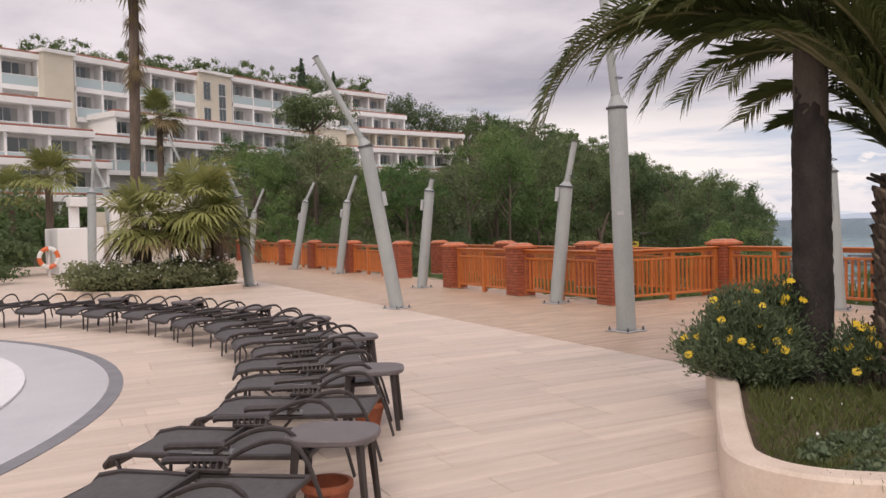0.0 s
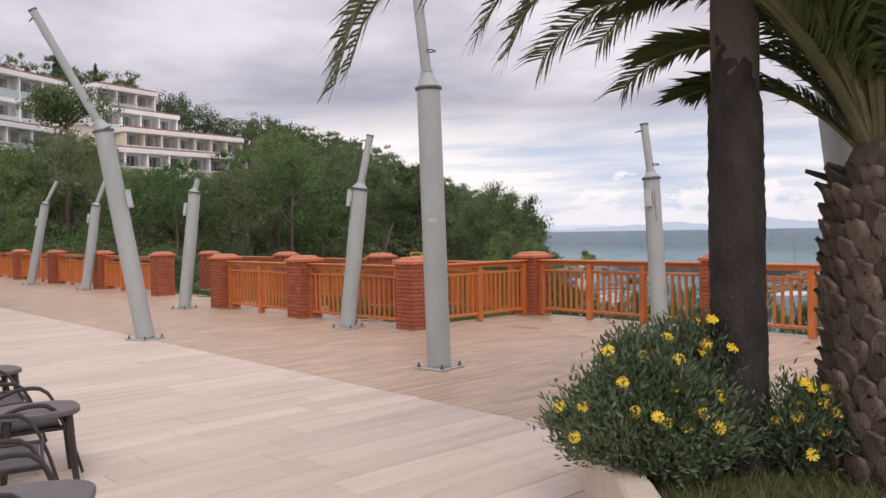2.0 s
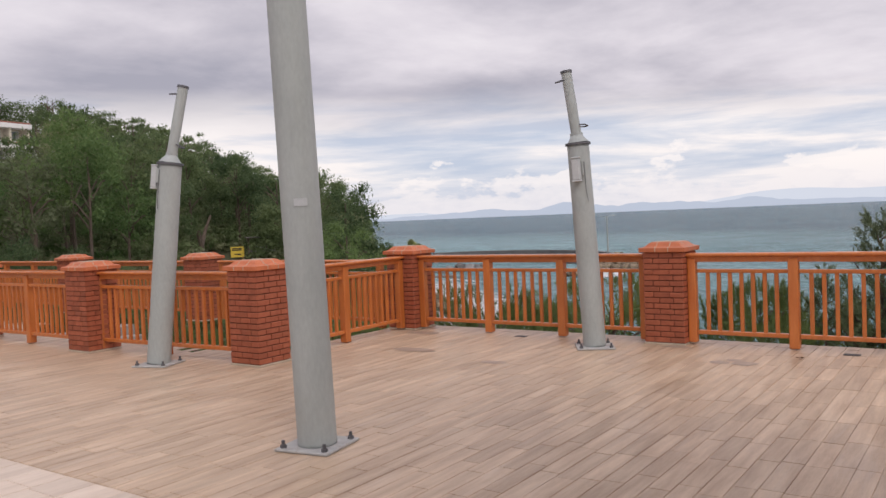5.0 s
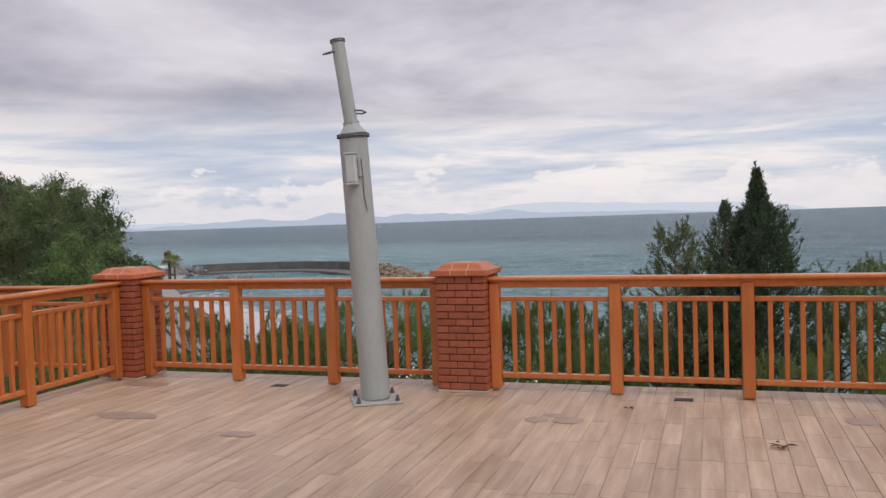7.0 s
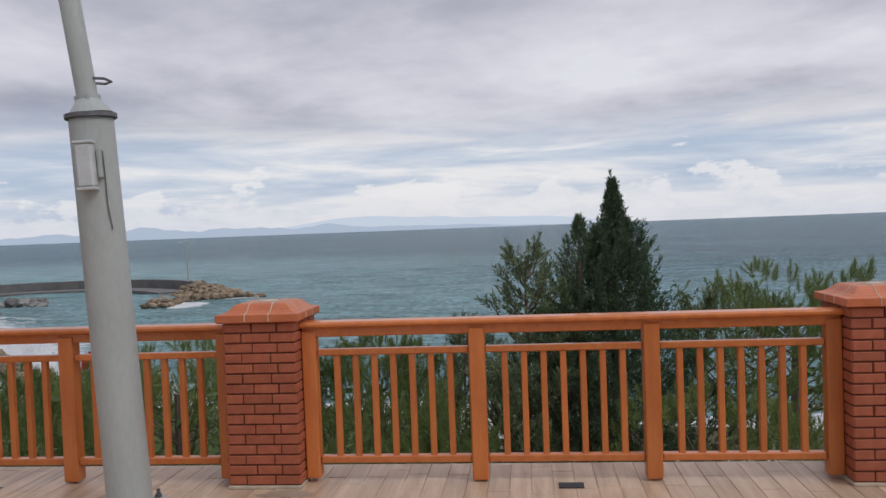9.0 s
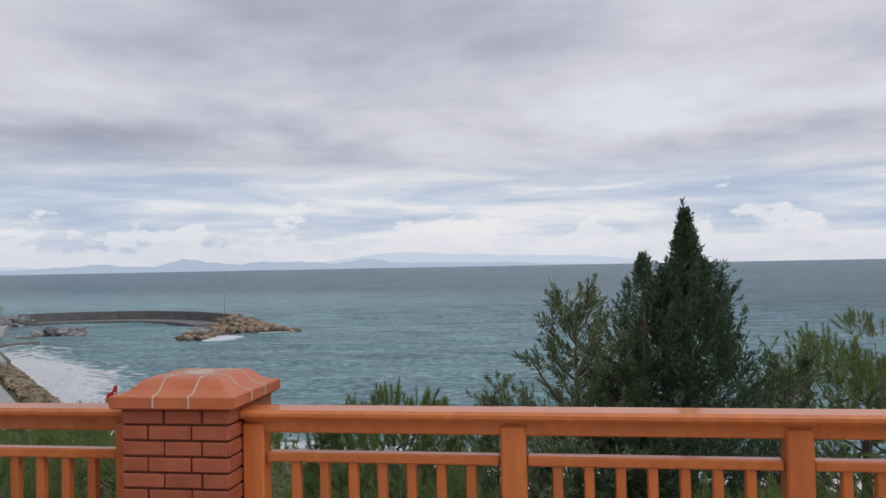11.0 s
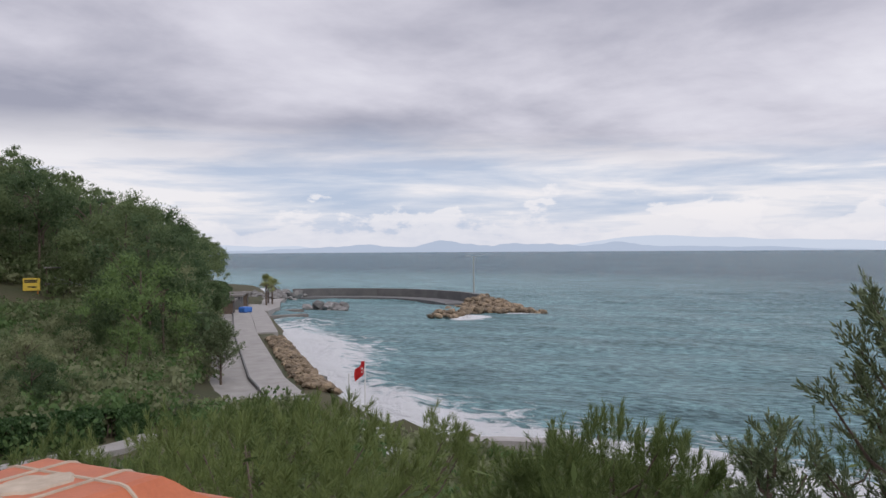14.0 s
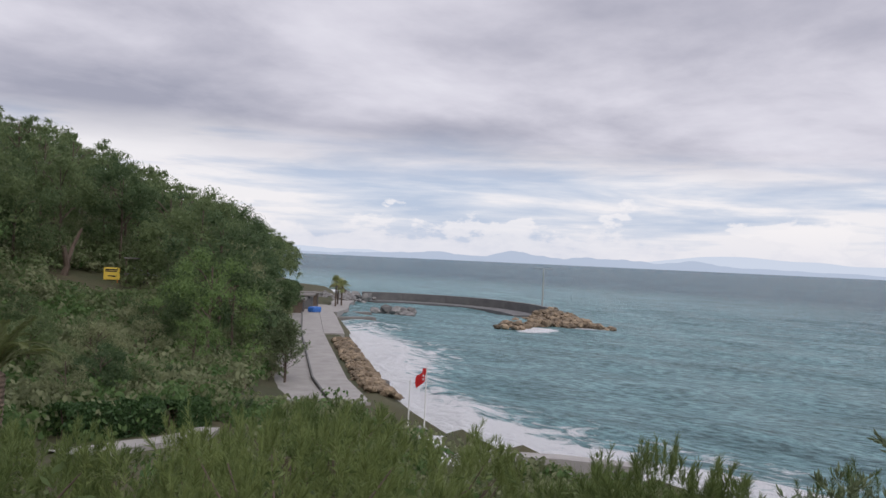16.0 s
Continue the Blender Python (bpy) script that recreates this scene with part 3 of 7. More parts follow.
def cap_bmesh():
    """Flared terracotta coping: nine moulded pieces, raised in the middle."""
    bm = bmesh.new()
    h, z = CAPW / 2, PIER_TOP
    ring = ((h - 0.012, z), (h, z + 0.008), (h, z + 0.050), (h - 0.008, z + 0.054), (h - 0.035, z + 0.058), (h - 0.062, z + 0.072), (h - 0.088, z + 0.098), (h - 0.104, z + 0.110), (h - 0.120, z + 0.114))
    rings = [[bm.verts.new((sx * r, sy * r, q)) for sx, sy in ((-1, -1), (1, -1), (1, 1), (-1, 1))] for r, q in ring]
    for a, b in zip(rings, rings[1:]):
        for i in range(4):
            bm.faces.new((a[i], a[(i + 1) % 4], b[(i + 1) % 4], b[i]))
    bm.faces.new(rings[0][::-1])
    bm.faces.new(rings[-1])
    return bm


def cap_joint(sign, axis):
    """A raised thread of cement across the coping."""
    bm = bmesh.new()
    h, z = CAPW / 2, PIER_TOP
    half = ((h, z + 0.008), (h, z + 0.050), (h - 0.008, z + 0.054), (h - 0.035, z + 0.058), (h - 0.062, z + 0.072), (h - 0.088, z + 0.098), (h - 0.104, z + 0.110), (h - 0.120, z + 0.114))
    prof = [(-a, q) for a, q in half] + [(a, q) for a, q in half[::-1]]
    pts = [(s, sign * 0.075, q) if axis == 0 else (sign * 0.075, s, q) for s, q in prof]
    tube(bm, pts, 0.0045, 5)
    return bm


def brick_sizes():
    """Courses of three bricks a side, laid in turns."""
    out = []
    h = PIER / 2
    for c in range(COURSES):
        z = 0.025 + c * COURSE_H
        for side in range(4):
            # each side owns one corner
            run = (0.115, 0.185, 0.16) if (c + side) % 2 else (0.185, 0.16, 0.115)
            s = -h
            for w in run:
                out.append((side, s, min(w, h - s), z))
                s += w
    return out


def build_pier(x, y, joined=False):
    pier = base("brick_pier", "square terracotta brick pier with a moulded tile cap", "pier", group="terrace piers")
    core = part("mortar_core", boxed(-PIER / 2 + 0.008, -PIER / 2 + 0.008, 0, PIER / 2 - 0.008, PIER / 2 - 0.008, PIER_TOP), MORTAR, pier, "dark recessed mortar")
    part("plinth", boxed(-PIER / 2 - 0.006, -PIER / 2 - 0.006, 0, PIER / 2 + 0.006, PIER / 2 + 0.006, 0.022, bevel=0.004), CAP_JOINT, pier, "rough cement bed")
    part("cap", cap_bmesh(), CAP, pier, "orange terracotta coping")
    for axis in (0, 1):
        for sign in (-1, 1):
            part("cap_joint", cap_joint(sign, axis), CAP_JOINT, pier, "pale cement joint")
    bm = bmesh.new()
    rim = [0.068 * (1 + 0.45 * noise.noise((1.6 * math.cos(a), 1.6 * math.sin(a), 4.2))) for a in np.linspace(0, 2 * math.pi, 22, endpoint=False)]
    lower, upper = ([bm.verts.new((k * q * 1.15 * math.cos(i * math.pi / 11), k * q * 0.9 * math.sin(i * math.pi / 11), PIER_TOP + z)) for i, q in enumerate(rim)] for k, z in ((1.0, 0.110), (0.86, 0.1185)))
    for i in range(22):
        bm.faces.new((lower[i], lower[(i + 1) % 22], upper[(i + 1) % 22], upper[i]))
    bm.faces.new(upper)
    part("cement_patch", bm, CAP_JOINT, pier, "bare cement patch where a lamp stood")
    if joined:
        bm = bmesh.new()
    shared = {}
    for side, s, w, z in brick_sizes():
        g = 0.004
        m = pose(0, 0, 0, 0, 0, 90 * side)
        if joined:
            box(bm, s + g, -PIER / 2, z + 0.004, s + w - g, -PIER / 2 + 0.03, z + COURSE_H - 0.006, 0.0, m)
            continue
        key = round(w, 3)
        if key not in shared:
            shared[key] = mesh_of(boxed(g, -PIER / 2 - 0.002, 0.004, w - g, -PIER / 2 + 0.03, COURSE_H - 0.006, bevel=0.004), "brick", BRICK)
        part("brick", shared[key], None, pier, at=m @ pose(s, random.uniform(-0.002, 0.002), z, 0, 0, random.uniform(-0.4, 0.4)))
    if joined:
        part("brickwork", bm, BRICK_FAR, pier)["kind"] = "stuff"
    pier.matrix_world = pose(x, y, 0)
    return pier


RAIL_X, PIER_X = 12.88, 12.95
BAY = 3.74
PIERS_EAST = [12.53, 12.53 - BAY, 12.53 - 2 * BAY, 12.53 - 3 * BAY]
first_pier = build_pier(PIER_X, PIERS_EAST[1])
for y in (PIERS_EAST[0], PIERS_EAST[2]):
    copy_thing(first_pier, pose(PIER_X, y, 0))
FRONT_ROW = [(10.06, 12.45), (9.87, 15.38), (9.88, 18.46)]
copy_thing(first_pier, pose(*FRONT_ROW[0], 0))
far_pier = build_pier(*FRONT_ROW[1], joined=True)
for x, y, z in [(*FRONT_ROW[2], 0), (PIER_X, PIERS_EAST[3], 0), (12.93, 17.0, -0.06), (12.93, 21.0, -0.06), (12.9, 25.3, -0.06), (10.5, 23.1, 0), (10.55, 27.5, 0), (10.55, 31.9, 0), (10.55, 36.2, 0), (10.55, 40.5, 0), (10.55, 44.8, 0)]:
    copy_thing(far_pier, pose(x, y, z))


def build_railing(length, bays, balusters, z_low=0.0):
    """Timber balustrade along +x from 0: end posts, posts between, two rails, a broad top rail and square balusters."""
    r = base("timber_railing", "varnished orange timber balustrade between brick piers", "railing", group="terrace railings")
    step = (length - 0.09) / bays
    xs = [0.045 + i * step for i in range(bays + 1)]
    post_end = mesh_of(boxed(-0.045, -0.045, 0.03, 0.045, 0.045, 0.965, bevel=0.006), "post", TIMBER)
    post_mid = mesh_of(boxed(-0.05, -0.05, 0.012, 0.05, 0.05, 0.965, bevel=0.008), "post", TIMBER)
    for i, x in enumerate(xs):
        part("post", post_end if i in (0, bays) else post_mid, None, r, at=pose(x, 0, 0))
    bm = bmesh.new()
    box(bm, 0, -0.032, 0.925, length, 0.032, 0.985, 0.006)
    part("upper_rail", bm, TIMBER_RAIL, r)
    bm = bmesh.new()
    box(bm, -0.01, -0.075, 0.985, length + 0.01, 0.075, 1.022, 0.012)
    part("top_rail", bm, TIMBER_RAIL, r, "broad rounded handrail board")
    bal = mesh_of(boxed(-0.019, -0.019, 0.155, 0.019, 0.019, 0.81, bevel=0.004), "baluster", TIMBER)
    for a, b in zip(xs, xs[1:]):
        part("middle_rail", boxed(a + 0.052, -0.03, 0.805, b - 0.052, 0.03, 0.845, bevel=0.006), TIMBER_RAIL, r)
        part("bottom_rail", boxed(a + 0.052, -0.03, 0.12, b - 0.052, 0.03, 0.165, bevel=0.006), TIMBER_RAIL, r)
        for j in range(balusters):
            s = a + 0.05 + (b - a - 0.1) * (j + 1) / (balusters + 1)
            part("baluster", bal, None, r, at=pose(s, 0, 0, 0, 0, random.uniform(-2, 2)))
    return r


GAP = BAY - PIER - 0.012
rail = build_railing(GAP, 3, 7)
rail.matrix_world = pose(RAIL_X, PIERS_EAST[1] + PIER / 2 + 0.006, 0, 0, 0, 90)
for y in PIERS_EAST[2:]:
    copy_thing(rail, pose(RAIL_X, y + PIER / 2 + 0.006, 0, 0, 0, 90))
short = build_railing(3.03 - PIER - 0.012, 2, 8)
short.matrix_world = pose(10.01, FRONT_ROW[0][1] + PIER / 2 + 0.006, 0, 0, 0, 93.0)
copy_thing(short, pose(9.84, FRONT_ROW[1][1] + PIER / 2 + 0.006, 0, 0, 0, 90))
cross = build_railing(PIER_X - FRONT_ROW[0][0] - PIER - 0.012, 2, 8)
cross.matrix_world = pose(FRONT_ROW[0][0] + PIER / 2 + 0.006, 12.45, 0, 0, 0, 1.5)
back = build_railing(4.0 - PIER - 0.012, 3, 8)
back.matrix_world = pose(12.93, 17.0 + PIER / 2 + 0.006, -0.06, 0, 0, 90)
copy_thing(back, pose(12.93, 12.53 + PIER / 2 + 0.25, -0.06, 0, 0, 90))
copy_thing(back, pose(12.93, 21.0 + PIER / 2 + 0.1, -0.06, 0, 0, 90))
north = build_railing(4.4 - PIER - 0.03, 3, 8)
north.matrix_world = pose(10.52, 23.1 + PIER / 2 + 0.015, 0, 0, 0, 90)
for y in (27.5, 31.9, 36.2, 40.5):
    copy_thing(north, pose(10.55, y + PIER / 2 + 0.015, 0, 0, 0, 90))


# ---- leaning steel posts ----
def build_post(x, y, joint, top, lean, bend=None, r=0.135, box_at=None, plate_turn=20, r_top=0.058, sticker=False):
    """Tapered two-stage awning mast. joint, top: heights; lean: sideways shift at the joint; bend: shift at the top."""
    p = base("steel_mast", "tall grey painted steel awning mast leaning on a bolted base plate", "mast", pose(x, y, 0), group="awning masts")
    lx, ly = lean
    bx, by = bend if bend else (lx * top / joint, ly * top / joint)
    foot, mid, tip = Vector((0, 0, 0.02)), Vector((lx, ly, joint)), Vector((bx, by, top))
    turn = Vector((0, 0, 1)).rotation_difference(mid - foot).to_matrix().to_4x4()
    low = Matrix.Translation(foot) @ turn
    ln = (mid - foot).length
    bm = bmesh.new()
    lathe(bm, [(r, 0), (r, 0.02), (r * 0.995, ln * 0.5), (r * 0.97, ln - 0.05), (r * 0.97, ln - 0.02)], 28, low)
    part("lower_tube", bm, STEEL, p, smooth=True)
    bm = bmesh.new()
    lathe(bm, [(r * 1.13, ln - 0.02), (r * 1.13, ln + 0.005)], 28, low)
    part("flange", bm, STEEL_DARK, p, "dark bolted flange")
    turn2 = Vector((0, 0, 1)).rotation_difference(tip - mid).to_matrix().to_4x4()
    high = Matrix.Translation(mid) @ turn2
    lt = (tip - mid).length
    cone = 0.085 if top < 4 else 0.16
    bm = bmesh.new()
    for i in range(4):
        box(bm, r_top * 0.8, -0.006, 0.0, r_top + 0.012, 0.006, cone + 0.03, 0.0, high @ pose(0, 0, 0, 0, 0, 90 * i + 30))
    lathe(bm, [(r * 1.0, 0.004), (r_top * 1.12, cone), (r_top * 1.04, cone + 0.005)], 20, high)
    part("collar", bm, STEEL, p, smooth=False)
    bm = bmesh.new()
    lathe(bm, [(r_top, 0.02), (r_top, 0.03), (r_top, 0.10), (r_top, lt - 0.10), (r_top, lt - 0.03), (r_top, lt - 0.02)], 18, high)
    part("upper_tube", bm, STEEL, p, smooth=True)
    bm = bmesh.new()
    lathe(bm, [(r_top * 1.12, lt - 0.025), (r_top * 1.12, lt)], 18, high)
    part("end_ring", bm, STEEL_DARK, p)
    for z, a in ((lt - 0.09, 125), (lt * 0.245, -66)):
        bm = bmesh.new()
        pts = [(r_top * 0.8, -0.03, 0), (r_top + 0.05, -0.032, 0), (r_top + 0.085, 0, 0), (r_top + 0.05, 0.032, 0), (r_top * 0.8, 0.03, 0)]
        tube(bm, pts, 0.008, 6)
        part("eyelet", bm, STEEL_DARK, p, "dark steel rope eye", at=high @ pose(0, 0, z, 0, 0, a) @ pose(0, 0, 0, -16, 10, 0))
    bm = bmesh.new()
    box(bm, -0.21, -0.21, 0.002, 0.21, 0.21, 0.02, 0.004, pose(0, 0, 0, 0, 0, plate_turn))
    part("base_plate", bm, PLATE, p, "worn square base plate")
    for sx in (-1, 1):
        for sy in (-1, 1):
            bm = bmesh.new()
            lathe(bm, [(0.022, 0.02), (0.022, 0.04), (0.012, 0.04), (0.012, 0.07)], 6, pose(0, 0, 0, 0, 0, plate_turn) @ pose(sx * 0.165, sy * 0.165, 0))
            part("bolt", bm, STEEL_DARK, p)
    if box_at:
        z, a = box_at
        bm = bmesh.new()
        at = low @ pose(0, 0, 0, 0, 0, a)
        box(bm, r - 0.004, -0.048, z - 0.125, r + 0.068, 0.048, z + 0.125, 0.014, at)
        for e in (-1, 1):
            box(bm, r - 0.004, -0.052, z + e * 0.128 - 0.008, r + 0.072, 0.052, z + e * 0.128 + 0.008, 0.004, at)
        part("control_box", bm, BOX_WHITE, p, "off-white enamel control box")
        bm = bmesh.new()
        tube(bm, [at @ Vector(q) for q in ((r - 0.022, 0.078, z + 0.08), (r - 0.020, 0.080, z - 0.05), (r - 0.022, 0.078, z - 0.22), (r - 0.028, 0.090, z - 0.36))], 0.0035, 5)
        part("cable", bm, STEEL_DARK, p, "thin grey cable")
        bm = bmesh.new()
        box(bm, r - 0.03, 0.050, z - 0.07, r + 0.012, 0.074, z + 0.09, 0.004, at)
        part("cable_bracket", bm, STEEL, p)
    if sticker:
        bm = bmesh.new()
        box(bm, r - 0.006, -0.045, 1.63, r + 0.002, 0.045, 1.68, 0.0, low @ pose(0, 0, 0, 0, 0, 225))
        part("sticker", bm, BOX_WHITE, p, "small white paper sticker")
    return p


build_post(7.91, 9.53, 3.17, 4.85, (-0.05, 0.05), (-0.2, 0.14), sticker=True, plate_turn=10)
build_post(12.30, 9.45, 2.30, 3.12, (-0.03, 0.11), (-0.05, 0.215), r=0.125, box_at=(1.985, 190), plate_turn=30)
build_post(6.65, 14.75, 3.13, 4.85, (-0.47, 0.22), (-1.30, 0.58), box_at=(2.1, -35))
build_post(9.50, 13.52, 2.27, 3.14, (0.18, -0.16), (0.32, -0.28), r=0.13, box_at=(2.1, 140))
build_post(9.3, 19.2, 2.48, 2.80, (0.25, -0.08), (0.32, -0.12), r=0.13, box_at=(2.1, 140))
build_post(10.0, 27.4, 2.50, 3.45, (0.32, -0.1), (0.65, -0.22), box_at=(2.1, 140))
build_post(9.75, 32.0, 2.70, 3.50, (0.48, -0.15), (0.85, -0.25), box_at=(2.1, 140))
build_post(5.92, 23.6, 2.55, 3.55, (-0.22, 0.08), (-0.6, 0.18), box_at=(2.1, -35))
build_post(9.8, 39.5, 2.50, 3.65, (0.22, -0.05), (0.7, -0.15), box_at=(2.1, 140))
build_post(7.6, 39.6, 3.90, 6.2, (-0.5, 0.1), (-1.4, 0.3), r=0.17)
build_post(3.6, 38.0, 3.6, 5.4, (-0.3, 0.1), (-1.0, 0.3), r=0.16)
build_post(2.4, 34.0, 3.2, 4.9, (0.1, 0.1), (0.25, 0.2), r=0.16)
build_post(8.60, 5.14, 3.17, 4.85, (-0.26, 0.28), (-0.58, 0.62))

# ---- harbour and shore ----
def boulder(bm, x, y, z, r, flat=0.7):
    vs = bmesh.ops.create_icosphere(bm, subdivisions=1, radius=1.0)["verts"]
    seed = random.random() * 90
    turn = Euler((random.random() * 6, random.random() * 6, random.random() * 6)).to_matrix()
    sx, sy, sz = (random.uniform(0.7, 1.25) for _ in range(3))
    for v in vs:
        q = v.co * (1 + 0.4 * noise.noise(v.co * 1.3 + Vector((seed, 0, 0))))
        q = turn @ Vector((q.x * sx, q.y * sy, q.z * sz))
        v.co = Vector((x + q.x * r, y + q.y * r, z + q.z * r * flat))


def rock_heap(name, spots, material, label):
    bm = bmesh.new()
    for x, y, z, r in spots:
        boulder(bm, x, y, z, r)
    return thing(name, bm, material, label, "rocks", kind="stuff")


def strip(bm, line, z0, z1, half):
    """An upright or flat band along a polyline, as a solid."""
    rows = []
    for i, (x, y) in enumerate(line):
        a, b = Vector(line[max(i - 1, 0)]), Vector(line[min(i + 1, len(line) - 1)])
        n = Vector(((a - b).y, (b - a).x)).normalized() * half
        rows.append([bm.verts.new((x + s * n.x, y + s * n.y, z)) for s, z in ((-1, z0), (1, z0), (1, z1), (-1, z1))])
    for a, b in zip(rows, rows[1:]):
        for i in range(4):
            bm.faces.new((a[i], a[(i + 1) % 4], b[(i + 1) % 4], b[i]))
    bm.faces.new(rows[0][::-1])
    bm.faces.new(rows[-1])


def shore_offset(lo, hi, inland_by, step=3.0):
    """Points along the shore between two y values, moved inland."""
    out = []
    line = [Vector(q) for q in SHORE]
    for a, b in zip(line, line[1:]):
        n = max(1, int((b - a).length / step))
        for i in range(n):
            q = a.lerp(b, i / n)
            if lo <= q.y <= hi:
                w = (b - a).normalized()
                out.append((q.x - w.y * inland_by, q.y + w.x * inland_by))
    return out


bm = bmesh.new()
strip(bm, [(160, 118), (166, 111), (169, 101), (168.5, 92), (166, 84), (161, 76), (154, 69), (147, 65)], SEA_Z - 2, SEA_Z + 2.1, 0.7)
thing("breakwater_wall", bm, CONCRETE_DARK, "long dark concrete breakwater wall curving out to sea", "breakwater", kind="structure")
bm = bmesh.new()
strip(bm, [(156, 117), (162, 109), (165, 100), (164.5, 92), (162, 85), (157, 78), (151, 72.5)], SEA_Z - 2, SEA_Z + 0.45, 2.6)
thing("quay", bm, CONCRETE_DARK, "low grey concrete quay inside the breakwater", "quay", kind="structure")
bm = bmesh.new()
strip(bm, [(116, 93), (124, 97), (136, 106), (150, 115), (160, 119)], SEA_Z - 2, SEA_Z + 0.9, 2.4)
thing("quay_root", bm, CONCRETE, "pale concrete quay joining the breakwater to the shore", "quay", kind="structure")
spots = []
for i in range(620):
    s = random.random()
    x, y = 151 + (137.0 - 151) * s + random.uniform(-1, 1), 68 + (55.8 - 68) * s + random.uniform(-1, 1)
    w = random.gauss(0, 2.6 * (1 - 0.3 * s))
    spots.append((x + 0.65 * w, y - 0.75 * w, SEA_Z + max(0.0, 2.1 - abs(w) * 0.55) * (1 - 0.5 * s * s) * random.uniform(0.7, 1.0), random.uniform(0.35, 0.8)))
for i in range(90):
    s = random.random()
    spots.append((126 + s * 12 + random.uniform(-1, 1), 64 + random.uniform(-2, 2) - s * 2, SEA_Z + random.uniform(0, 0.8), random.uniform(0.4, 0.9)))
rock_heap("breakwater_boulders", spots, ROCK, "heap of ochre and grey boulders at the breakwater's end")
rock_heap("harbour_rocks", [(133.5 + random.gauss(0, 0.9), 90 + random.gauss(0, 2.0), SEA_Z + random.uniform(-0.3, 0.9), random.uniform(0.6, 1.3)) for _ in range(40)], ROCK_GREY, "grey rock islet in the harbour")
rock_heap("quay_rocks", [(150 + random.gauss(0, 5), 117 + random.gauss(0, 3), SEA_Z + random.uniform(0, 1.6), random.uniform(0.6, 1.6)) for _ in range(70)], ROCK_GREY, "grey boulders piled beside the quay")
spots = []
for x, y in shore_offset(38, 60, 0.0, 0.42):
    for _ in range(13):
        o = random.uniform(-0.7, 1.5)
        px, py = x - 0.66 * o, y + 0.75 * o
        spots.append((px, py, max(SEA_Z + 0.4 + max(0, o) * 0.3, float(land(px, py)) + 0.12) + random.uniform(-0.15, 0.2), random.uniform(0.14, 0.40)))
rock_heap("shore_boulders", spots, ROCK, "ochre boulders piled along the promenade's edge")
spots = []
for i in range(70):
    s = random.random()
    x, y = 35.8 + 8.6 * s + random.uniform(-0.25, 0.25), 33.6 + 5.6 * s + random.uniform(-0.25, 0.25)
    spots.append((x, y, float(land(x, y)) + random.uniform(0.0, 0.55), random.uniform(0.14, 0.30)))
rock_heap("garden_wall_stones", spots, ROCK, "rough ochre stones of a low garden wall on the slope")
rock_heap("wave_rocks", [(56.5, 36.8, SEA_Z + 0.1, 0.6), (57.5, 37.2, SEA_Z, 0.4), (61, 40.5, SEA_Z + 0.2, 0.7), (66, 45, SEA_Z + 0.2, 0.6), (54.5, 34, SEA_Z, 0.5)], ROCK_GREY, "dark wet rocks in the breaking waves")

bm = bmesh.new()
strip(bm, shore_offset(34, 98, 3.3), -9, -7.40, 1.2)
thing("pavement", bm, CONCRETE, "worn pale concrete promenade along the shore", "pavement", kind="structure")
bm = bmesh.new()
strip(bm, shore_offset(62, 98, 0.9), -9, -7.45, 1.15)
thing("pavement_apron", bm, CONCRETE, "pale concrete apron along the water", "pavement", kind="structure")
bm = bmesh.new()
strip(bm, shore_offset(34, 98, 5.95), -9, -7.48, 1.3)
thing("pavement_inner", bm, CONCRETE, "worn pale concrete walkway beside the promenade", "pavement", kind="structure")
bm = bmesh.new()
strip(bm, shore_offset(38, 98, 4.58), -7.48, -7.25, 0.06)
thing("promenade_kerb", bm, CONCRETE_DARK, "low grey kerb between the two promenade strips", "kerb", kind="structure")
bm = bmesh.new()
strip(bm, [(44.6, 25.5), (46.6, 21.5), (47.6, 18.0)], -10, -7.15, 0.45)
thing("sea_wall", bm, CONCRETE, "low concrete sea wall splashed by waves", "sea wall", kind="structure")


def on_land(x, y, lift=0.0):
    return float(land(x, y)) + lift


bm = bmesh.new()
path = [(25.6, 27.1), (27.1, 27.4), (28.6, 27.8), (29.9, 28.0), (31.7, 28.6), (32.7, 29.3)]
rows = []
for i, (x, y) in enumerate(path):
    a, b = Vector(path[max(i - 1, 0)]), Vector(path[min(i + 1, len(path) - 1)])
    n = Vector(((a - b).y, (b - a).x)).normalized() * 0.5
    z = on_land(x, y, 0.12)
    rows.append([bm.verts.new((x + s * n.x, y + s * n.y, q)) for s, q in ((-1, z - 0.6), (1, z - 0.6), (1, z), (-1, z))])
for a, b in zip(rows, rows[1:]):
    for i in range(4):
        bm.faces.new((a[i], a[(i + 1) % 4], b[(i + 1) % 4], b[i]))
thing("garden_path", bm, CONCRETE, "pale concrete path winding down the slope", "path", kind="structure")


def build_globe_lamp(x, y, h):
    z = on_land(x, y, -0.1)
    lamp = base("garden_lamp", "small garden lamp with a white globe", "lamp", pose(x, y, z), group="garden lamps")
    bm = bmesh.new()
    lathe(bm, [(0.06, 0), (0.035, 0.1), (0.03, h)], 8)
    part("pole", bm, STEEL_DARK, lamp)
    bm = bmesh.new()
    bmesh.ops.create_uvsphere(bm, u_segments=12, v_segments=8, radius=0.085, matrix=pose(0, 0, h + 0.07))
    part("globe", bm, GLOBE, lamp, "white globe", smooth=True)


for x, y, h in ((28.0, 30.4, 0.7), (31.3, 31.0, 0.8), (43.5, 38.9, 0.9)):
    build_globe_lamp(x, y, h)


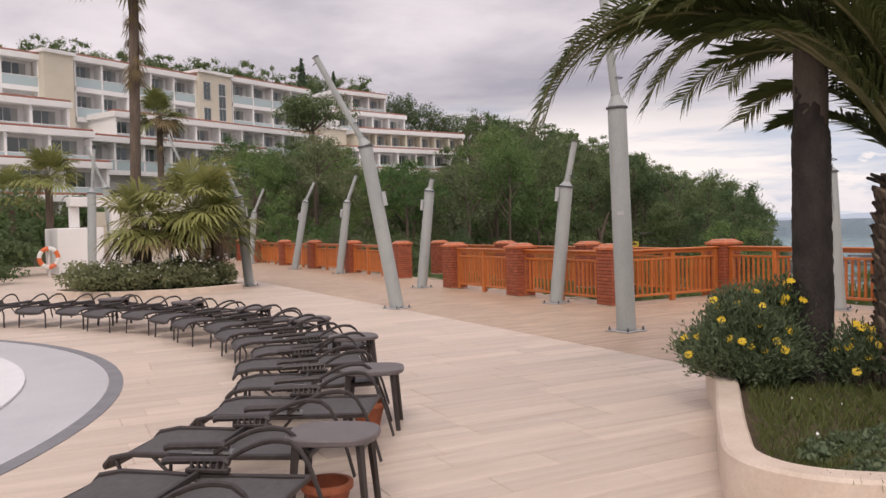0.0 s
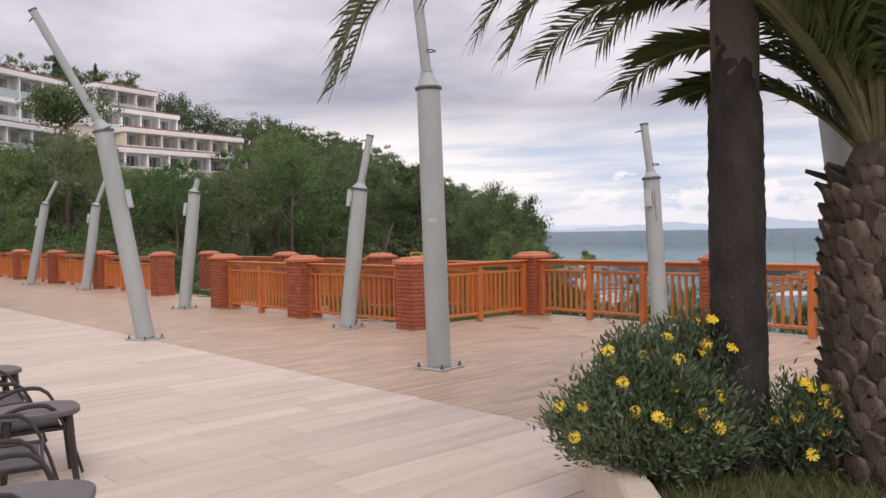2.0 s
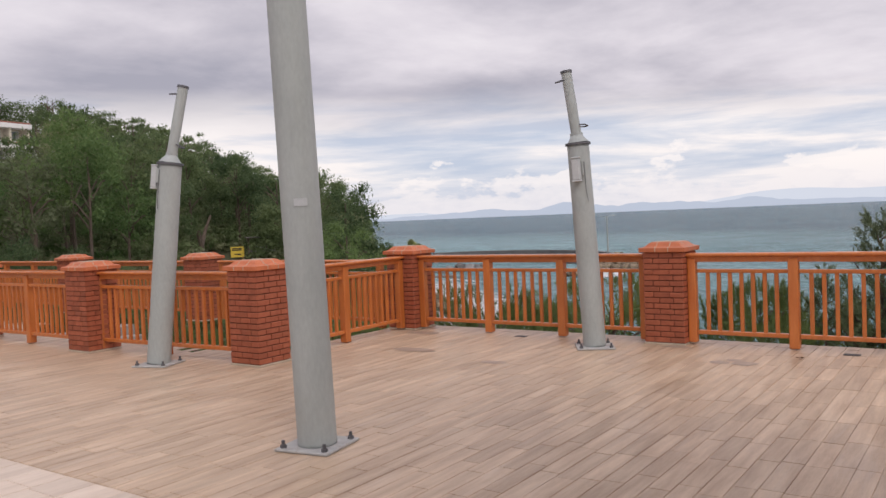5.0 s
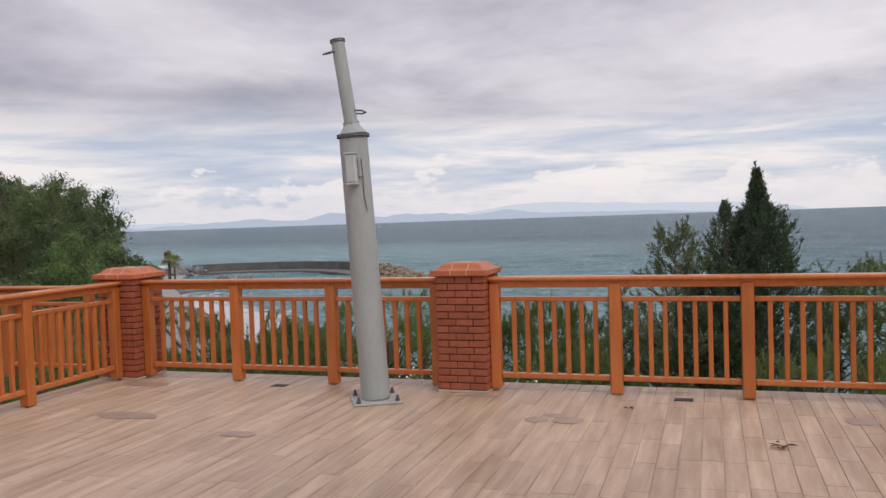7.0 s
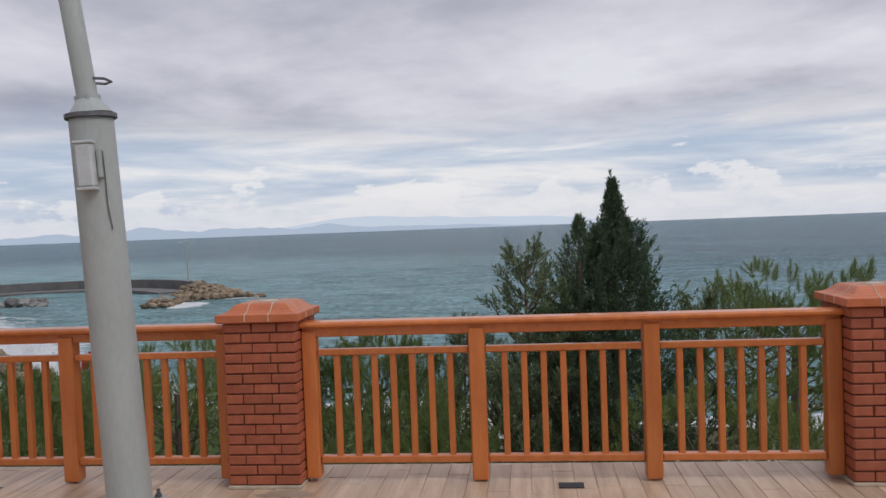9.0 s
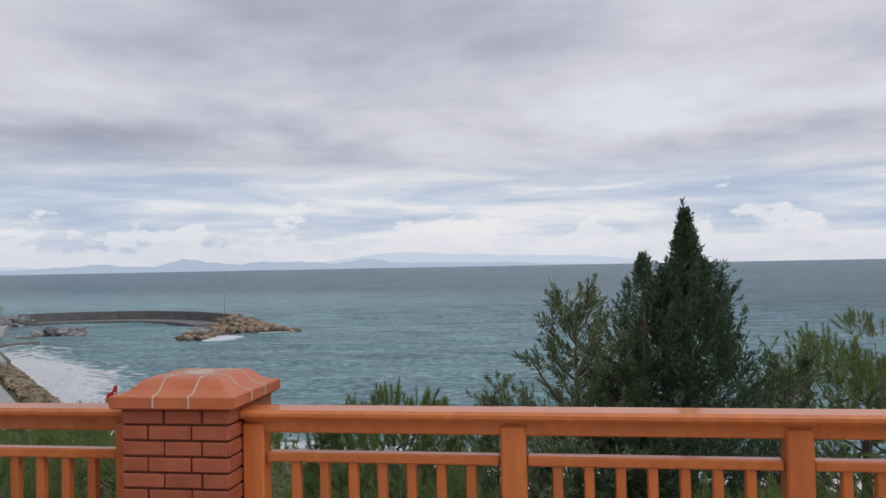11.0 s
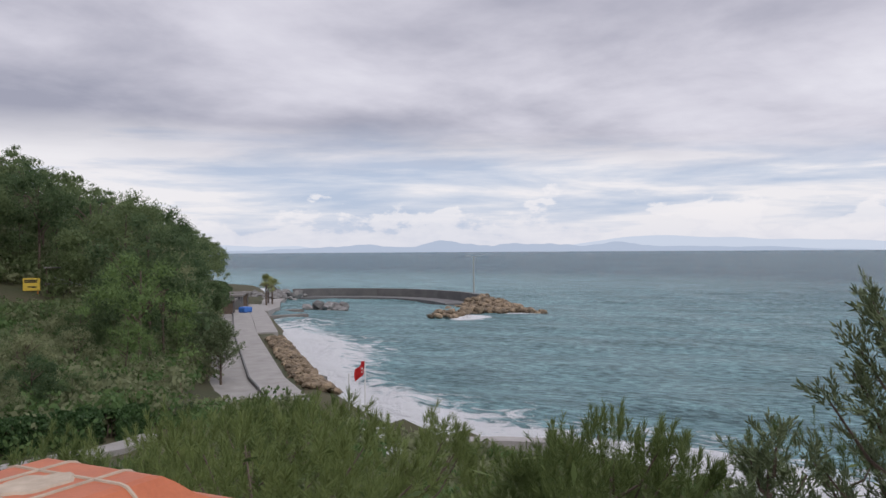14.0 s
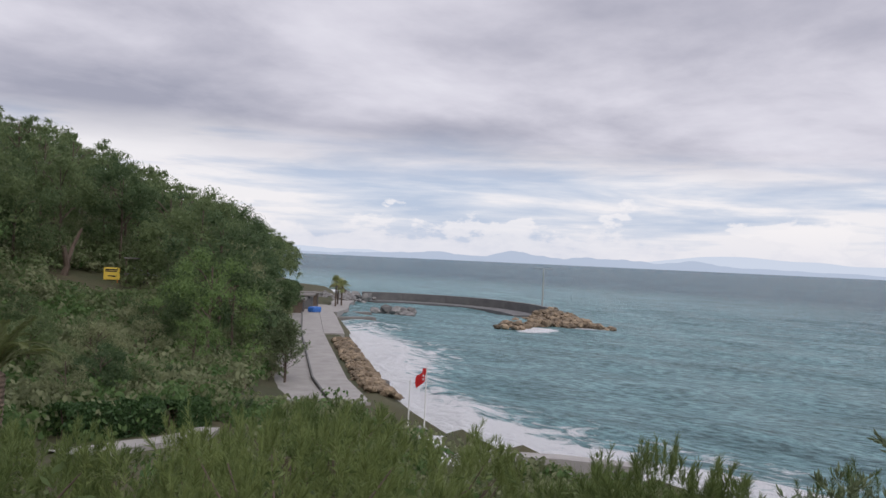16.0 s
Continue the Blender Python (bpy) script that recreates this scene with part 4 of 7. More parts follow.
def build_harbour_lamp():
    lamp = base("harbour_lamp", "tall grey steel lamp mast on the breakwater", "lamp mast", pose(155.4, 71.3, SEA_Z + 2.0))
    bm = bmesh.new()
    lathe(bm, [(0.20, 0), (0.17, 3), (0.12, 7.4)], 8)
    part("pole", bm, STEEL, lamp)
    for sx in (-1, 1):
        bm = bmesh.new()
        tube(bm, [(0, 0, 7.3), (sx * 0.5, sx * -0.5, 7.45), (sx * 0.9, sx * -0.9, 7.45)], 0.05, 5)
        box(bm, sx * 0.95 - 0.3, sx * -0.95 - 0.2, 7.4, sx * 0.95 + 0.3, sx * -0.95 + 0.2, 7.52, 0.02)
        part("lamp_arm", bm, STEEL, lamp)


build_harbour_lamp()


def build_flag(x, y):
    f = base("flagpole", "white flagpole with a red flag standing at the water's edge", "flag", pose(x, y, -9.4))
    bm = bmesh.new()
    lathe(bm, [(0.05, 0), (0.035, 4.5)], 8)
    part("pole", bm, FRAME, f, "white pole")
    bm = bmesh.new()
    grid = [[bm.verts.new((-0.46 * u - 0.08 * math.sin(v * 3) * u, 0.34 * u + 0.09 * math.sin(u * 7 + v * 2), 4.4 - 0.78 * v - 0.30 * u + 0.1 * math.sin(u * 5))) for u in np.linspace(0, 1, 9)] for v in np.linspace(0, 1, 7)]
    for a, b in zip(grid, grid[1:]):
        for i in range(8):
            bm.faces.new((a[i], a[i + 1], b[i + 1], b[i]))
    bmesh.ops.solidify(bm, geom=bm.faces[:], thickness=0.012)
    cloth = part("cloth", bm, RED, f, "red flag cloth hanging limp")
    bm = bmesh.new()
    for a in range(-130, 131, 20):
        c = Vector((-0.22 + 0.10 * math.cos(radians(a)), 0.09 + 0.04 * math.cos(radians(a)), 3.90 + 0.12 * math.sin(radians(a))))
        box(bm, c.x - 0.03, c.y - 0.03, c.z - 0.035, c.x + 0.03, c.y + 0.0, c.z + 0.035)
    part("emblem", bm, PETAL_WHITE, f, "white crescent shape")
    p2 = base("bare_pole", "slim bare white pole beside the flag", "pole", pose(x - 0.6, y + 0.75, -9.4))
    bm = bmesh.new()
    lathe(bm, [(0.05, 0), (0.035, 3.7)], 8)
    part("pole", bm, FRAME, p2)


build_flag(52.9, 32.8)


def build_sign():
    x, y = 55.0, 65.1
    z = on_land(x, y)
    m = pose(x, y, z, 0, 0, -36)
    s = base("notice_board", "yellow notice board on posts among the trees", "sign", m)
    for q in (-0.45, 0.45):
        part("post", boxed(q - 0.05, 0.05, -0.5, q + 0.05, 0.15, 0.9), TIMBER, s)
    part("board", boxed(-0.62, 0, 0.15, 0.62, 0.05, 1.15, bevel=0.01), YELLOW, s)
    for zz, w in ((0.98, 0.5), (0.84, 0.5)):
        part("lettering", boxed(-w, -0.015, zz - 0.05, w * 0.8, 0.0, zz + 0.05), BLACK, s, "unreadable black lettering")
    bm = bmesh.new()
    box(bm, -0.3, -0.015, 0.42, 0.25, 0.0, 0.5)
    box(bm, 0.0, -0.016, 0.37, 0.34, -0.001, 0.45)
    part("arrow", bm, BLACK, s, "black arrow shape")
    hut = base("lookout_hut", "small timber lookout platform on the slope", "platform", m @ pose(1.2, 0.6, 0))
    for q in (-0.1, 1.6):
        part("post", boxed(q - 0.06, 0, -0.5, q + 0.06, 0.12, 1.9), BARK, hut)
    part("deck", boxed(-0.2, 0, 0.55, 1.8, 1.4, 0.65), DECK, hut)
    part("roof", boxed(-0.3, -0.1, 1.9, 1.9, 1.5, 2.0), DECK, hut)


build_sign()


def build_hut(x, y, w, d, h, turn, wall, roof, label):
    hut = base("beach_hut", label, "hut", pose(x, y, -7.6, 0, 0, turn), group="beach huts")
    part("wall", boxed(-w / 2, -d / 2, 0, w / 2, d / 2, h), wall, hut)
    part("roof", boxed(-w / 2 - 0.4, -d / 2 - 0.4, h, w / 2 + 0.4, d / 2 + 0.4, h + 0.25), roof, hut)
    # no opening is cut: a thin black slab paints the shade indoors
    part("doorway", boxed(-w / 4, -d / 2 - 0.02, 0.1, w / 4, -d / 2, h * 0.8), BLACK, hut, "black panel in place of a shaded doorway")


build_hut(111, 93.5, 5, 3.5, 2.2, 35, CONCRETE_DARK, DECK, "low grey beach hut by the harbour")
build_hut(117, 97, 3, 3, 2.2, 35, BARK, DECK, "small dark timber beach kiosk")
build_hut(104, 88.5, 3.2, 2.6, 2.0, 35, BARK, DECK, "small brown timber beach hut")
thing("blue_tarpaulin", boxed(105.0, 85.6, -7.45, 106.8, 86.9, -6.6, bevel=0.15), BLUE, "blue tarpaulin over stacked beach gear", "tarpaulin")
bm = bmesh.new()
strip(bm, [(112, 87.5), (118, 84)], SEA_Z - 1, SEA_Z + 0.55, 0.8)
thing("jetty", bm, DECK, "short dark boat jetty", "jetty")
bm = bmesh.new()
strip(bm, [(121, 95), (127, 91.5)], SEA_Z - 1, SEA_Z + 0.5, 0.9)
thing("jetty", bm, DECK, "short dark boat jetty beyond the first", "jetty")


# ---- hotel on the slope ----
def build_wing(p0, p1, roof_z, storeys, bays, depth=9.0, wall=WHITEWASH, roof=ROOF_TILE, storey_h=2.8, base_z=None):
    """A terrace of hotel rooms along p0 to p1: body, slabs, fins, window and glass balcony for every room."""
    a, b = Vector(p0), Vector(p1)
    width = (b - a).length
    turn = math.degrees(math.atan2(b.y - a.y, b.x - a.x))
    z0 = roof_z - storeys * storey_h
    w = base("hotel_wing", "white terraced hotel wing with glass-fronted balconies", "hotel", pose(a.x, a.y, z0, 0, 0, turn), group="hotel wings")
    low = (base_z if base_z is not None else min(on_land(a.x, a.y), on_land(b.x, b.y)) - 2) - z0
    part("wall", boxed(0, 0, min(low, -0.5), width, depth, storeys * storey_h - 0.41), wall, w)
    top = storeys * storey_h
    bm = bmesh.new()
    box(bm, -0.3, -1.40, top - 0.40, width + 0.3, depth, top + 0.12, 0.03)
    r = part("roof", bm, WHITEWASH, w, "white roof slab with a tiled edge")
    bm = bmesh.new()
    box(bm, -0.2, -1.35, top + 0.12, width + 0.2, -0.2, top + 0.30, 0.05)
    part("tiles", bm, roof, r, "red tile strip")
    step = width / bays
    pane = mesh_of(boxed(0.35, -0.02, 0.05, step * 0.62, 0.0, 2.15), "pane", PANE)
    veil = mesh_of(boxed(step * 0.62, -0.03, 0.05, step * 0.80, -0.005, 2.15), "curtain", CURTAIN)
    fr = bmesh.new()
    for x0, x1, q0, q1 in ((0.28, step * 0.82, 2.15, 2.22), (0.28, 0.35, 0.05, 2.15), (step * 0.80, step * 0.82, 0.05, 2.15), (step * 0.42, step * 0.44, 0.05, 2.15)):
        box(fr, x0, -0.05, q0, x1, -0.031, q1)
    frame_mesh = mesh_of(fr, "window_frame", FRAME)
    fin = mesh_of(boxed(-0.10, -1.18, 0, 0.10, 0, storey_h - 0.42), "fin", wall)
    slab = mesh_of(boxed(0.0, -1.22, -0.42, step, 0.0, 0.0), "slab", WHITEWASH)
    guard = mesh_of(boxed(0.11, -1.19, 0.0, step - 0.11, -1.15, 0.85), "glass", BALCONY_GLASS)
    bar = mesh_of(boxed(0.0, -1.21, 0.85, step, -1.12, 0.92), "handrail", FRAME)
    for s in range(storeys):
        for i in range(bays):
            at = pose(i * step, 0, s * storey_h)
            win = part("window", frame_mesh, None, w, at=at)
            part("pane", pane, None, win)
            part("curtain", veil, None, win, "pale drawn curtain")
            bal = part("balcony", slab, None, w, at=at)
            part("balcony_glass", guard, None, bal, "greenish glass panel")
            part("handrail", bar, None, bal)
            part("fin", fin, None, bal, "white party wall")
        part("fin", fin, None, w, at=pose(width, 0, s * storey_h))
    return w


def build_tower(p0, p1, roof_z, panes):
    a, b = Vector(p0), Vector(p1)
    width = (b - a).length
    turn = math.degrees(math.atan2(b.y - a.y, b.x - a.x))
    t = base("stair_tower", "cream rendered hotel stair tower with tall windows", "tower", pose(a.x, a.y, 0, 0, 0, turn), group="hotel towers")
    part("wall", boxed(0, -1.2, -2, width, 9, roof_z), CREAM, t)
    part("roof", boxed(-0.2, -1.4, roof_z, width + 0.2, 9.2, roof_z + 0.3), WHITEWASH, t)
    for x, z0, z1 in panes:
        win = part("window", boxed(x, -1.24, z0, x + 1.0, -1.21, z1), FRAME, t)
        n = max(1, int((z1 - z0) / 1.2))
        for i in range(n):
            for q in (0, 1):
                part("pane", boxed(x + 0.06 + q * 0.47, -1.27, z0 + 0.06 + i * (z1 - z0) / n, x + 0.47 + q * 0.47, -1.245, z0 + (i + 1) * (z1 - z0) / n - 0.06), PANE, win)


build_wing((3.9, 84.6), (16.0, 91.2), 18.4, 2, 5)
build_tower((1.2, 82.2), (3.7, 83.6), 18.2, ())
build_wing((-14, 76.5), (0.9, 83.0), 17.9, 2, 5)
build_tower((16.3, 90.8), (20.2, 93.0), 18.9, ((0.5, 13.2, 15.2), (0.5, 16.0, 18.0), (2.6, 12.5, 18.0)))
build_wing((20.5, 93.6), (31.2, 99.2), 19.0, 2, 4)
build_wing((35.6, 101.2), (43.5, 103.4), 19.6, 1, 3)
build_wing((35.6, 99.8), (46.0, 102.6), 16.8, 1, 4)
build_wing((7.0, 81.5), (31.0, 94.8), 12.9, 1, 9)
build_wing((4.0, 76.5), (22.0, 86.0), 10.1, 1, 7)
build_wing((-14, 70.0), (3.0, 77.5), 12.9, 1, 6)
build_wing((-14, 66.5), (4.5, 74.5), 10.1, 1, 6)
build_wing((-14, 63.0), (5.5, 71.5), 7.3, 1, 6)
build_wing((-14, 59.8), (5.0, 68.0), 4.5, 1, 6)
build_wing((37.0, 96.0), (53.0, 98.8), 14.0, 1, 7, wall=CREAM)
build_wing((33.0, 92.4), (54.5, 95.6), 11.3, 1, 8)
build_wing((34.0, 89.0), (46.0, 91.2), 8.5, 1, 5, wall=CREAM)
build_tower((31.3, 95.5), (35.4, 97.4), 14.0, ())


# ---- woods ----
CAP_A = ((-180, -48.6, -47.5, -46, -43, -39, -35.3, -31.3, -29, -28.5, -20, -19.9, -8, -7.9, 5), (0.0, 0.0, 0.022, 0.044, 0.066, 0.092, 0.110, 0.128, 0.138, 0.072, 0.072, 0.108, 0.108, 0.05, 0.05))
CAP_B = ((-180, -50.0, -48.7, -46.3, -41, -35.7, -29.4, 0), (-0.02, 0.0, 0.018, 0.055, 0.098, 0.136, 0.175, 0.2))


def skyline(x, y):
    """Tallest tree top allowed at a spot, so that the crest of the woods runs as it does over the bay."""
    out = 1e9
    for (ex, ey), (az, el) in (((0.5, 0.6), CAP_A), ((12.2, 7.5), CAP_B)):
        a = math.degrees(math.atan2(-(x - ex), y - ey))
        out = min(out, 1.55 + math.hypot(x - ex, y - ey) * (float(np.interp(a, az, el)) + (0.008 if a < -28.7 else 0.0)))
    return out


HOTEL_ZONE = [((-16, 58), (7, 100)), ((-2, 73), (24, 110)), ((16, 82), (36, 115)), ((31, 88), (56, 118))]


def crown(x, y, z0, z1, r, count, size):
    """Leaf centres on many lumps filling a tree's crown."""
    lumps = rng.integers(9, 16)
    c = rng.normal(size=(lumps, 3))
    c /= np.linalg.norm(c, axis=1)[:, None]
    c *= rng.uniform(0.35, 0.85, lumps)[:, None]
    mid, half = (z0 + z1) / 2, (z1 - z0) / 2
    c = c * (r, r, half) + (x, y, mid)
    lr = rng.uniform(0.30, 0.5, lumps)
    which = rng.integers(0, lumps, count)
    p = rng.normal(size=(count, 3))
    p /= np.linalg.norm(p, axis=1)[:, None]
    p[:, 2] = np.where(rng.random(count) < 0.7, np.abs(p[:, 2]), p[:, 2])
    p *= (lr[which] * rng.uniform(0.75, 1.08, count))[:, None] * (r, r, min(half, r * 1.2))
    out = p / (np.linalg.norm(p, axis=1)[:, None] + 1e-9)
    return leaves(c[which] + p, size, 0.9, 0.15, 0.62, out)


OPEN_VIEWS = ((55.0, 65.1, -2.0, 1.6), (51.0, 65.0, -1.2, 0.9), (29.9, 28.1, -4.6, 1.2), (31.5, 28.5, -4.8, 1.2), (27.4, 27.5, -4.3, 1.2), (54, 44.5, -7.4, 1.5), (70, 57, -7.4, 1.5), (51.5, 43, -7.3, 1.0))


def open_below(x, y, reach):
    """Height under which growth of that half-width leaves the notice board, the path and the promenade open to the terrace."""
    top = 99.0
    for sx, sy, sz, gap in OPEN_VIEWS:
        dx, dy = sx - 12.4, sy - 7.5
        t = ((x - 12.4) * dx + (y - 7.5) * dy) / (dx * dx + dy * dy)
        if 0.2 < t < 1.02 and abs((x - 12.4) * dy - (y - 7.5) * dx) / math.hypot(dx, dy) < gap + reach:
            top = min(top, 1.6 + t * (sz - 1.6) - 0.25)
    return top


def pine_crown(clumps, per, size, flat, tall=1.9, wide=0.84, inner=30):
    """A spreading crown of leafy pads in a unit radius: broad sprays inside, fine tufts outside, gaps between the pads."""
    out = []
    for _ in range(clumps):
        a, q = random.random() * 6.283, math.sqrt(random.random())
        z = tall - 0.55 * q ** 2.2 * tall * random.uniform(0.6, 1.0) - (random.random() ** 1.6) * 0.50 * tall
        rad = random.uniform(0.17, 0.32)
        c = np.array((wide * q * math.cos(a), wide * q * math.sin(a), z - rad * flat))
        for n, lo, hi, ln, narrow in ((inner, 0.30, 0.68, size * 1.5, 0.45), (per, 0.70, 1.22, size, 0.22)):
            if not n:
                continue
            p = rng.normal(size=(n, 3))
            p /= np.linalg.norm(p, axis=1)[:, None]
            p[:, 2] = np.where(rng.random(n) < 0.6, np.abs(p[:, 2]), p[:, 2])
            out.append(leaves(c + p * rad * rng.uniform(lo, hi, n)[:, None] * (1, 1, flat), ln, 0.8, -1.0, narrow, p + rng.normal(size=(n, 3)) * 0.7))
    return np.concatenate(out)


def tree_trunk(name):
    """Trunk and limbs of a unit tree: the crown fills the upper part."""
    bm = bmesh.new()
    bend = random.uniform(-0.12, 0.12)
    tube(bm, [(0, 0, -0.1), (bend, 0.05, 0.35), (bend * 0.4, 0, 0.62), (0, 0, 0.82)], 0.040, 6, 0.3)
    for i in range(6):
        a = i * 1.1 + random.random()
        z = 0.36 + 0.06 * i
        tube(bm, [(bend * 0.5, 0, z), (0.35 * math.cos(a), 0.35 * math.sin(a), z + 0.12), (0.45 * math.cos(a), 0.45 * math.sin(a), z + 0.13)], 0.012, 4, 0.4)
    return mesh_of(bm, name, BARK)


def plant_woods():
    sets = {"dark": [], "pale": [], "fresh": [], "scrub": []}
    near_pines = [quad_mesh("crown", pine_crown(42, 140, 0.072, 0.95, 2.1, inner=36), WOODS) for _ in range(5)]
    back_pines = [quad_mesh("crown", pine_crown(20, 60, 0.09, 0.66, inner=20), WOODS) for _ in range(5)]
    far_pines = [pine_crown(16, 28, 0.14, 0.75, inner=10) for _ in range(5)]
    bushy = {"pale": [quad_mesh("crown", pine_crown(30, 130, 0.056, 0.85, 1.7, inner=40), WOODS_PALE) for _ in range(3)], "fresh": [quad_mesh("crown", pine_crown(30, 130, 0.056, 0.85, 1.7, inner=40), WOODS_BRIGHT) for _ in range(3)]}
    trunk_meshes = [tree_trunk("trunk") for _ in range(3)]
    tries, single = 0, 0
    planted = []
    while len(planted) < 620 and tries < 30000:
        tries += 1
        x, y = random.uniform(14, 190), random.uniform(16, 175)
        if not bool(inland(np.float64(x), np.float64(y))):
            continue
        ds, _ = line_gap(np.float64(x), np.float64(y), SHORE)
        if ds < 9.2 or (x < 17 and y < 48) or (x < 11.5 and y < 52):
            continue
        if any(a[0] < x < b[0] and a[1] < y < b[1] for a, b in HOTEL_ZONE):
            continue
        dist = math.hypot(x - 12, y - 7)
        az = math.degrees(math.atan2(-(x - 12.2), y - 7.5))
        if dist < 20 or (y < 30 and x > 20) or az < -56:
            continue
        gap = 2.2 if dist < 45 else 3.3 if dist < 110 else 3.8
        if any(abs(x - q[0]) < gap and abs(y - q[1]) < gap for q in planted):
            continue
        on_path = min(math.hypot(x - q[0], y - q[1]) for q in path) < 2.8
        ground = on_land(x, y)
        tall = random.uniform(6.5, 12.0) if dist > 45 else random.uniform(1.5, 3.5)
        top = min(ground + tall, skyline(x, y) + random.uniform(-0.3, 1.2), open_below(x, y, 2.6))
        if on_path or top - ground < 1.0:
            continue
        planted.append((x, y))
        h = top - ground
        r = min(random.uniform(3.0, 4.6), h * 0.46, max(1.2, ds - 7.0))
        kind = "fresh" if (y > 48 and x < 24 and random.random() < 0.7) or random.random() < (0.16 if dist < 70 else 0.0) else "pale" if random.random() < (0.32 if dist < 75 else 0.0) else "dark"
        turn = random.uniform(0, 360)
        if dist < 118 and single < 240:
            single += 1
            name, label, category = {"dark": ("hill_pine", "spreading dark green pine on the wooded hillside", "pine tree"), "pale": ("olive_tree", "grey-green bushy tree among the hillside pines", "tree"), "fresh": ("leafy_tree", "fresh green leafy tree on the slope", "tree")}[kind]
            tree = base(name, label, category, pose(x, y, ground), group="trees on the hillside")
            part("trunk", trunk_meshes[single % 3], None, tree, at=pose(0, 0, 0, 0, 0, turn) @ Matrix.Diagonal((r * 0.9, r * 0.9, h, 1)))
            if kind == "dark":
                lift = h - 2.1 * r
                part("crown", (near_pines if dist < 78 else back_pines)[single % 5], None, tree, at=pose(0, 0, lift, 0, 0, turn) @ Matrix.Diagonal((r, r, r, 1)))
            else:
                lift = h - 1.7 * r
                part("crown", bushy[kind][single % 3], None, tree, at=pose(0, 0, lift, 0, 0, turn) @ Matrix.Diagonal((r, r, r, 1)))
        else:
            q = far_pines[len(planted) % 5] @ np.array(pose(0, 0, 0, 0, 0, turn).to_3x3()).T
            sets["dark"].append(q * r + (x, y, top - 1.9 * r))
    # scrub that hides the soil
    n = 0
    while n < 3000:
        x, y = (random.uniform(14, 150), random.uniform(16, 140)) if n % 4 == 0 else (random.uniform(15, 56), random.uniform(10, 62))
        n += 1
        ds, _ = line_gap(np.float64(x), np.float64(y), SHORE)
        if not bool(inland(np.float64(x), np.float64(y))) or ds < (7.6 if y > 33 else 9.5) or (x < 14 and y < 50) or (x < 25 and y < 27) or min(math.hypot(x - q[0], y - q[1]) for q in path) < 1.6:
            continue
        if any(a[0] < x < b[0] and a[1] < y < b[1] for a, b in HOTEL_ZONE):
            continue
        ground, h = on_land(x, y), random.uniform(0.7, 1.7)
        dist = math.hypot(x - 12, y - 7)
        if ground + h > open_below(x, y, 0.9):
            continue
        sets["scrub" if random.random() < 0.6 else "fresh"].append(crown(x, y, ground - 0.2, ground + h, random.uniform(0.9, 1.8), int(np.clip(150 * 40 / max(dist, 20), 40, 240)), 0.11 + dist * 0.0034))
    # undergrowth between the pines round the notice board
    for _ in range(330):
        x, y = random.uniform(40, 72), random.uniform(52, 82)
        ground, h = on_land(x, y), random.uniform(1.4, 3.4)
        ds, _ = line_gap(np.float64(x), np.float64(y), SHORE)
        top = min(ground + h, open_below(x, y, 1.2))
        if ds < 9.5 or top - ground < 0.5:
            continue
        sets["scrub" if random.random() < 0.35 else "dark"].append(crown(x, y, ground - 0.3, top, random.uniform(1.3, 2.2), 230, 0.26))
    # bushes leaning over the inner edge of the promenade
    for x, y in shore_offset(46, 96, 7.6, 1.5):
        sets["dark" if random.random() < 0.7 else "scrub"].append(crown(x + random.uniform(-0.5, 0.5), y + random.uniform(-0.5, 0.5), -7.7, random.uniform(-6.2, -4.4), random.uniform(1.1, 1.8), 260, 0.24))
    # garden shrubs behind the terrace
    for _ in range(70):
        x, y = random.uniform(-17, 11), random.uniform(51, 60)
        sets["fresh" if random.random() < 0.5 else "pale"].append(crown(x, y, -0.5, random.uniform(2.0, 4.6), random.uniform(1.3, 2.4), 900, 0.24))
    for name, mat, label in [q for q in (("dark", WOODS, "dense dark green pine woods over the headland"), ("pale", WOODS_PALE, "paler grey-green trees in the hillside woods"), ("fresh", WOODS_BRIGHT, "fresh green trees and shrubs on the slope"), ("scrub", WOODS_PALE, "low scrub covering the slope")) if sets[q[0]]]:
        quads("hillside_woods", np.concatenate(sets[name]), mat, label, "woods")
    tree = base("bare_pine", "grey forked pine trunk beside the notice board", "pine tree")
    bm = bmesh.new()
    tube(bm, [(50.6, 65.1, on_land(50.6, 65.1) - 0.3), (50.9, 65.0, -0.4), (50.5, 65, 1.2)], 0.3, 8, 0.6)
    tube(bm, [(50.8, 65.0, -0.3), (51.5, 65.2, 1.3), (52.0, 65, 2.6)], 0.2, 8, 0.5)
    part("trunk", bm, BARK, tree)


plant_woods()


def cypress_spire(x, y, h, r):
    z = on_land(x, y)
    t = base("cypress_tree", "dark slender cypress on the hill crest", "tree", pose(x, y, z), group="crest cypresses")
    bm = bmesh.new()
    tube(bm, [(0, 0, -0.3), (0, 0, h * 0.5)], 0.15, 6, 0.5)
    part("trunk", bm, BARK, t)
    n = 700
    s = rng.random(n) ** 0.8
    a = rng.random(n) * 6.28
    rad = r * (1 - s) ** 0.7 * rng.uniform(0.5, 1.05, n)
    quads("crown", leaves(np.stack([rad * np.cos(a), rad * np.sin(a), 0.4 + s * (h - 0.4)], 1), 0.5, 0.8, -0.5, 0.5), CYPRESS, "", "", parent=t)


for x, y, h, r in ((13.5, 101, 10.6, 0.8), (40.0, 112, 10.2, 0.8), (34.0, 108, 10.5, 1.3)):
    cypress_spire(x, y, h, r)
back = []
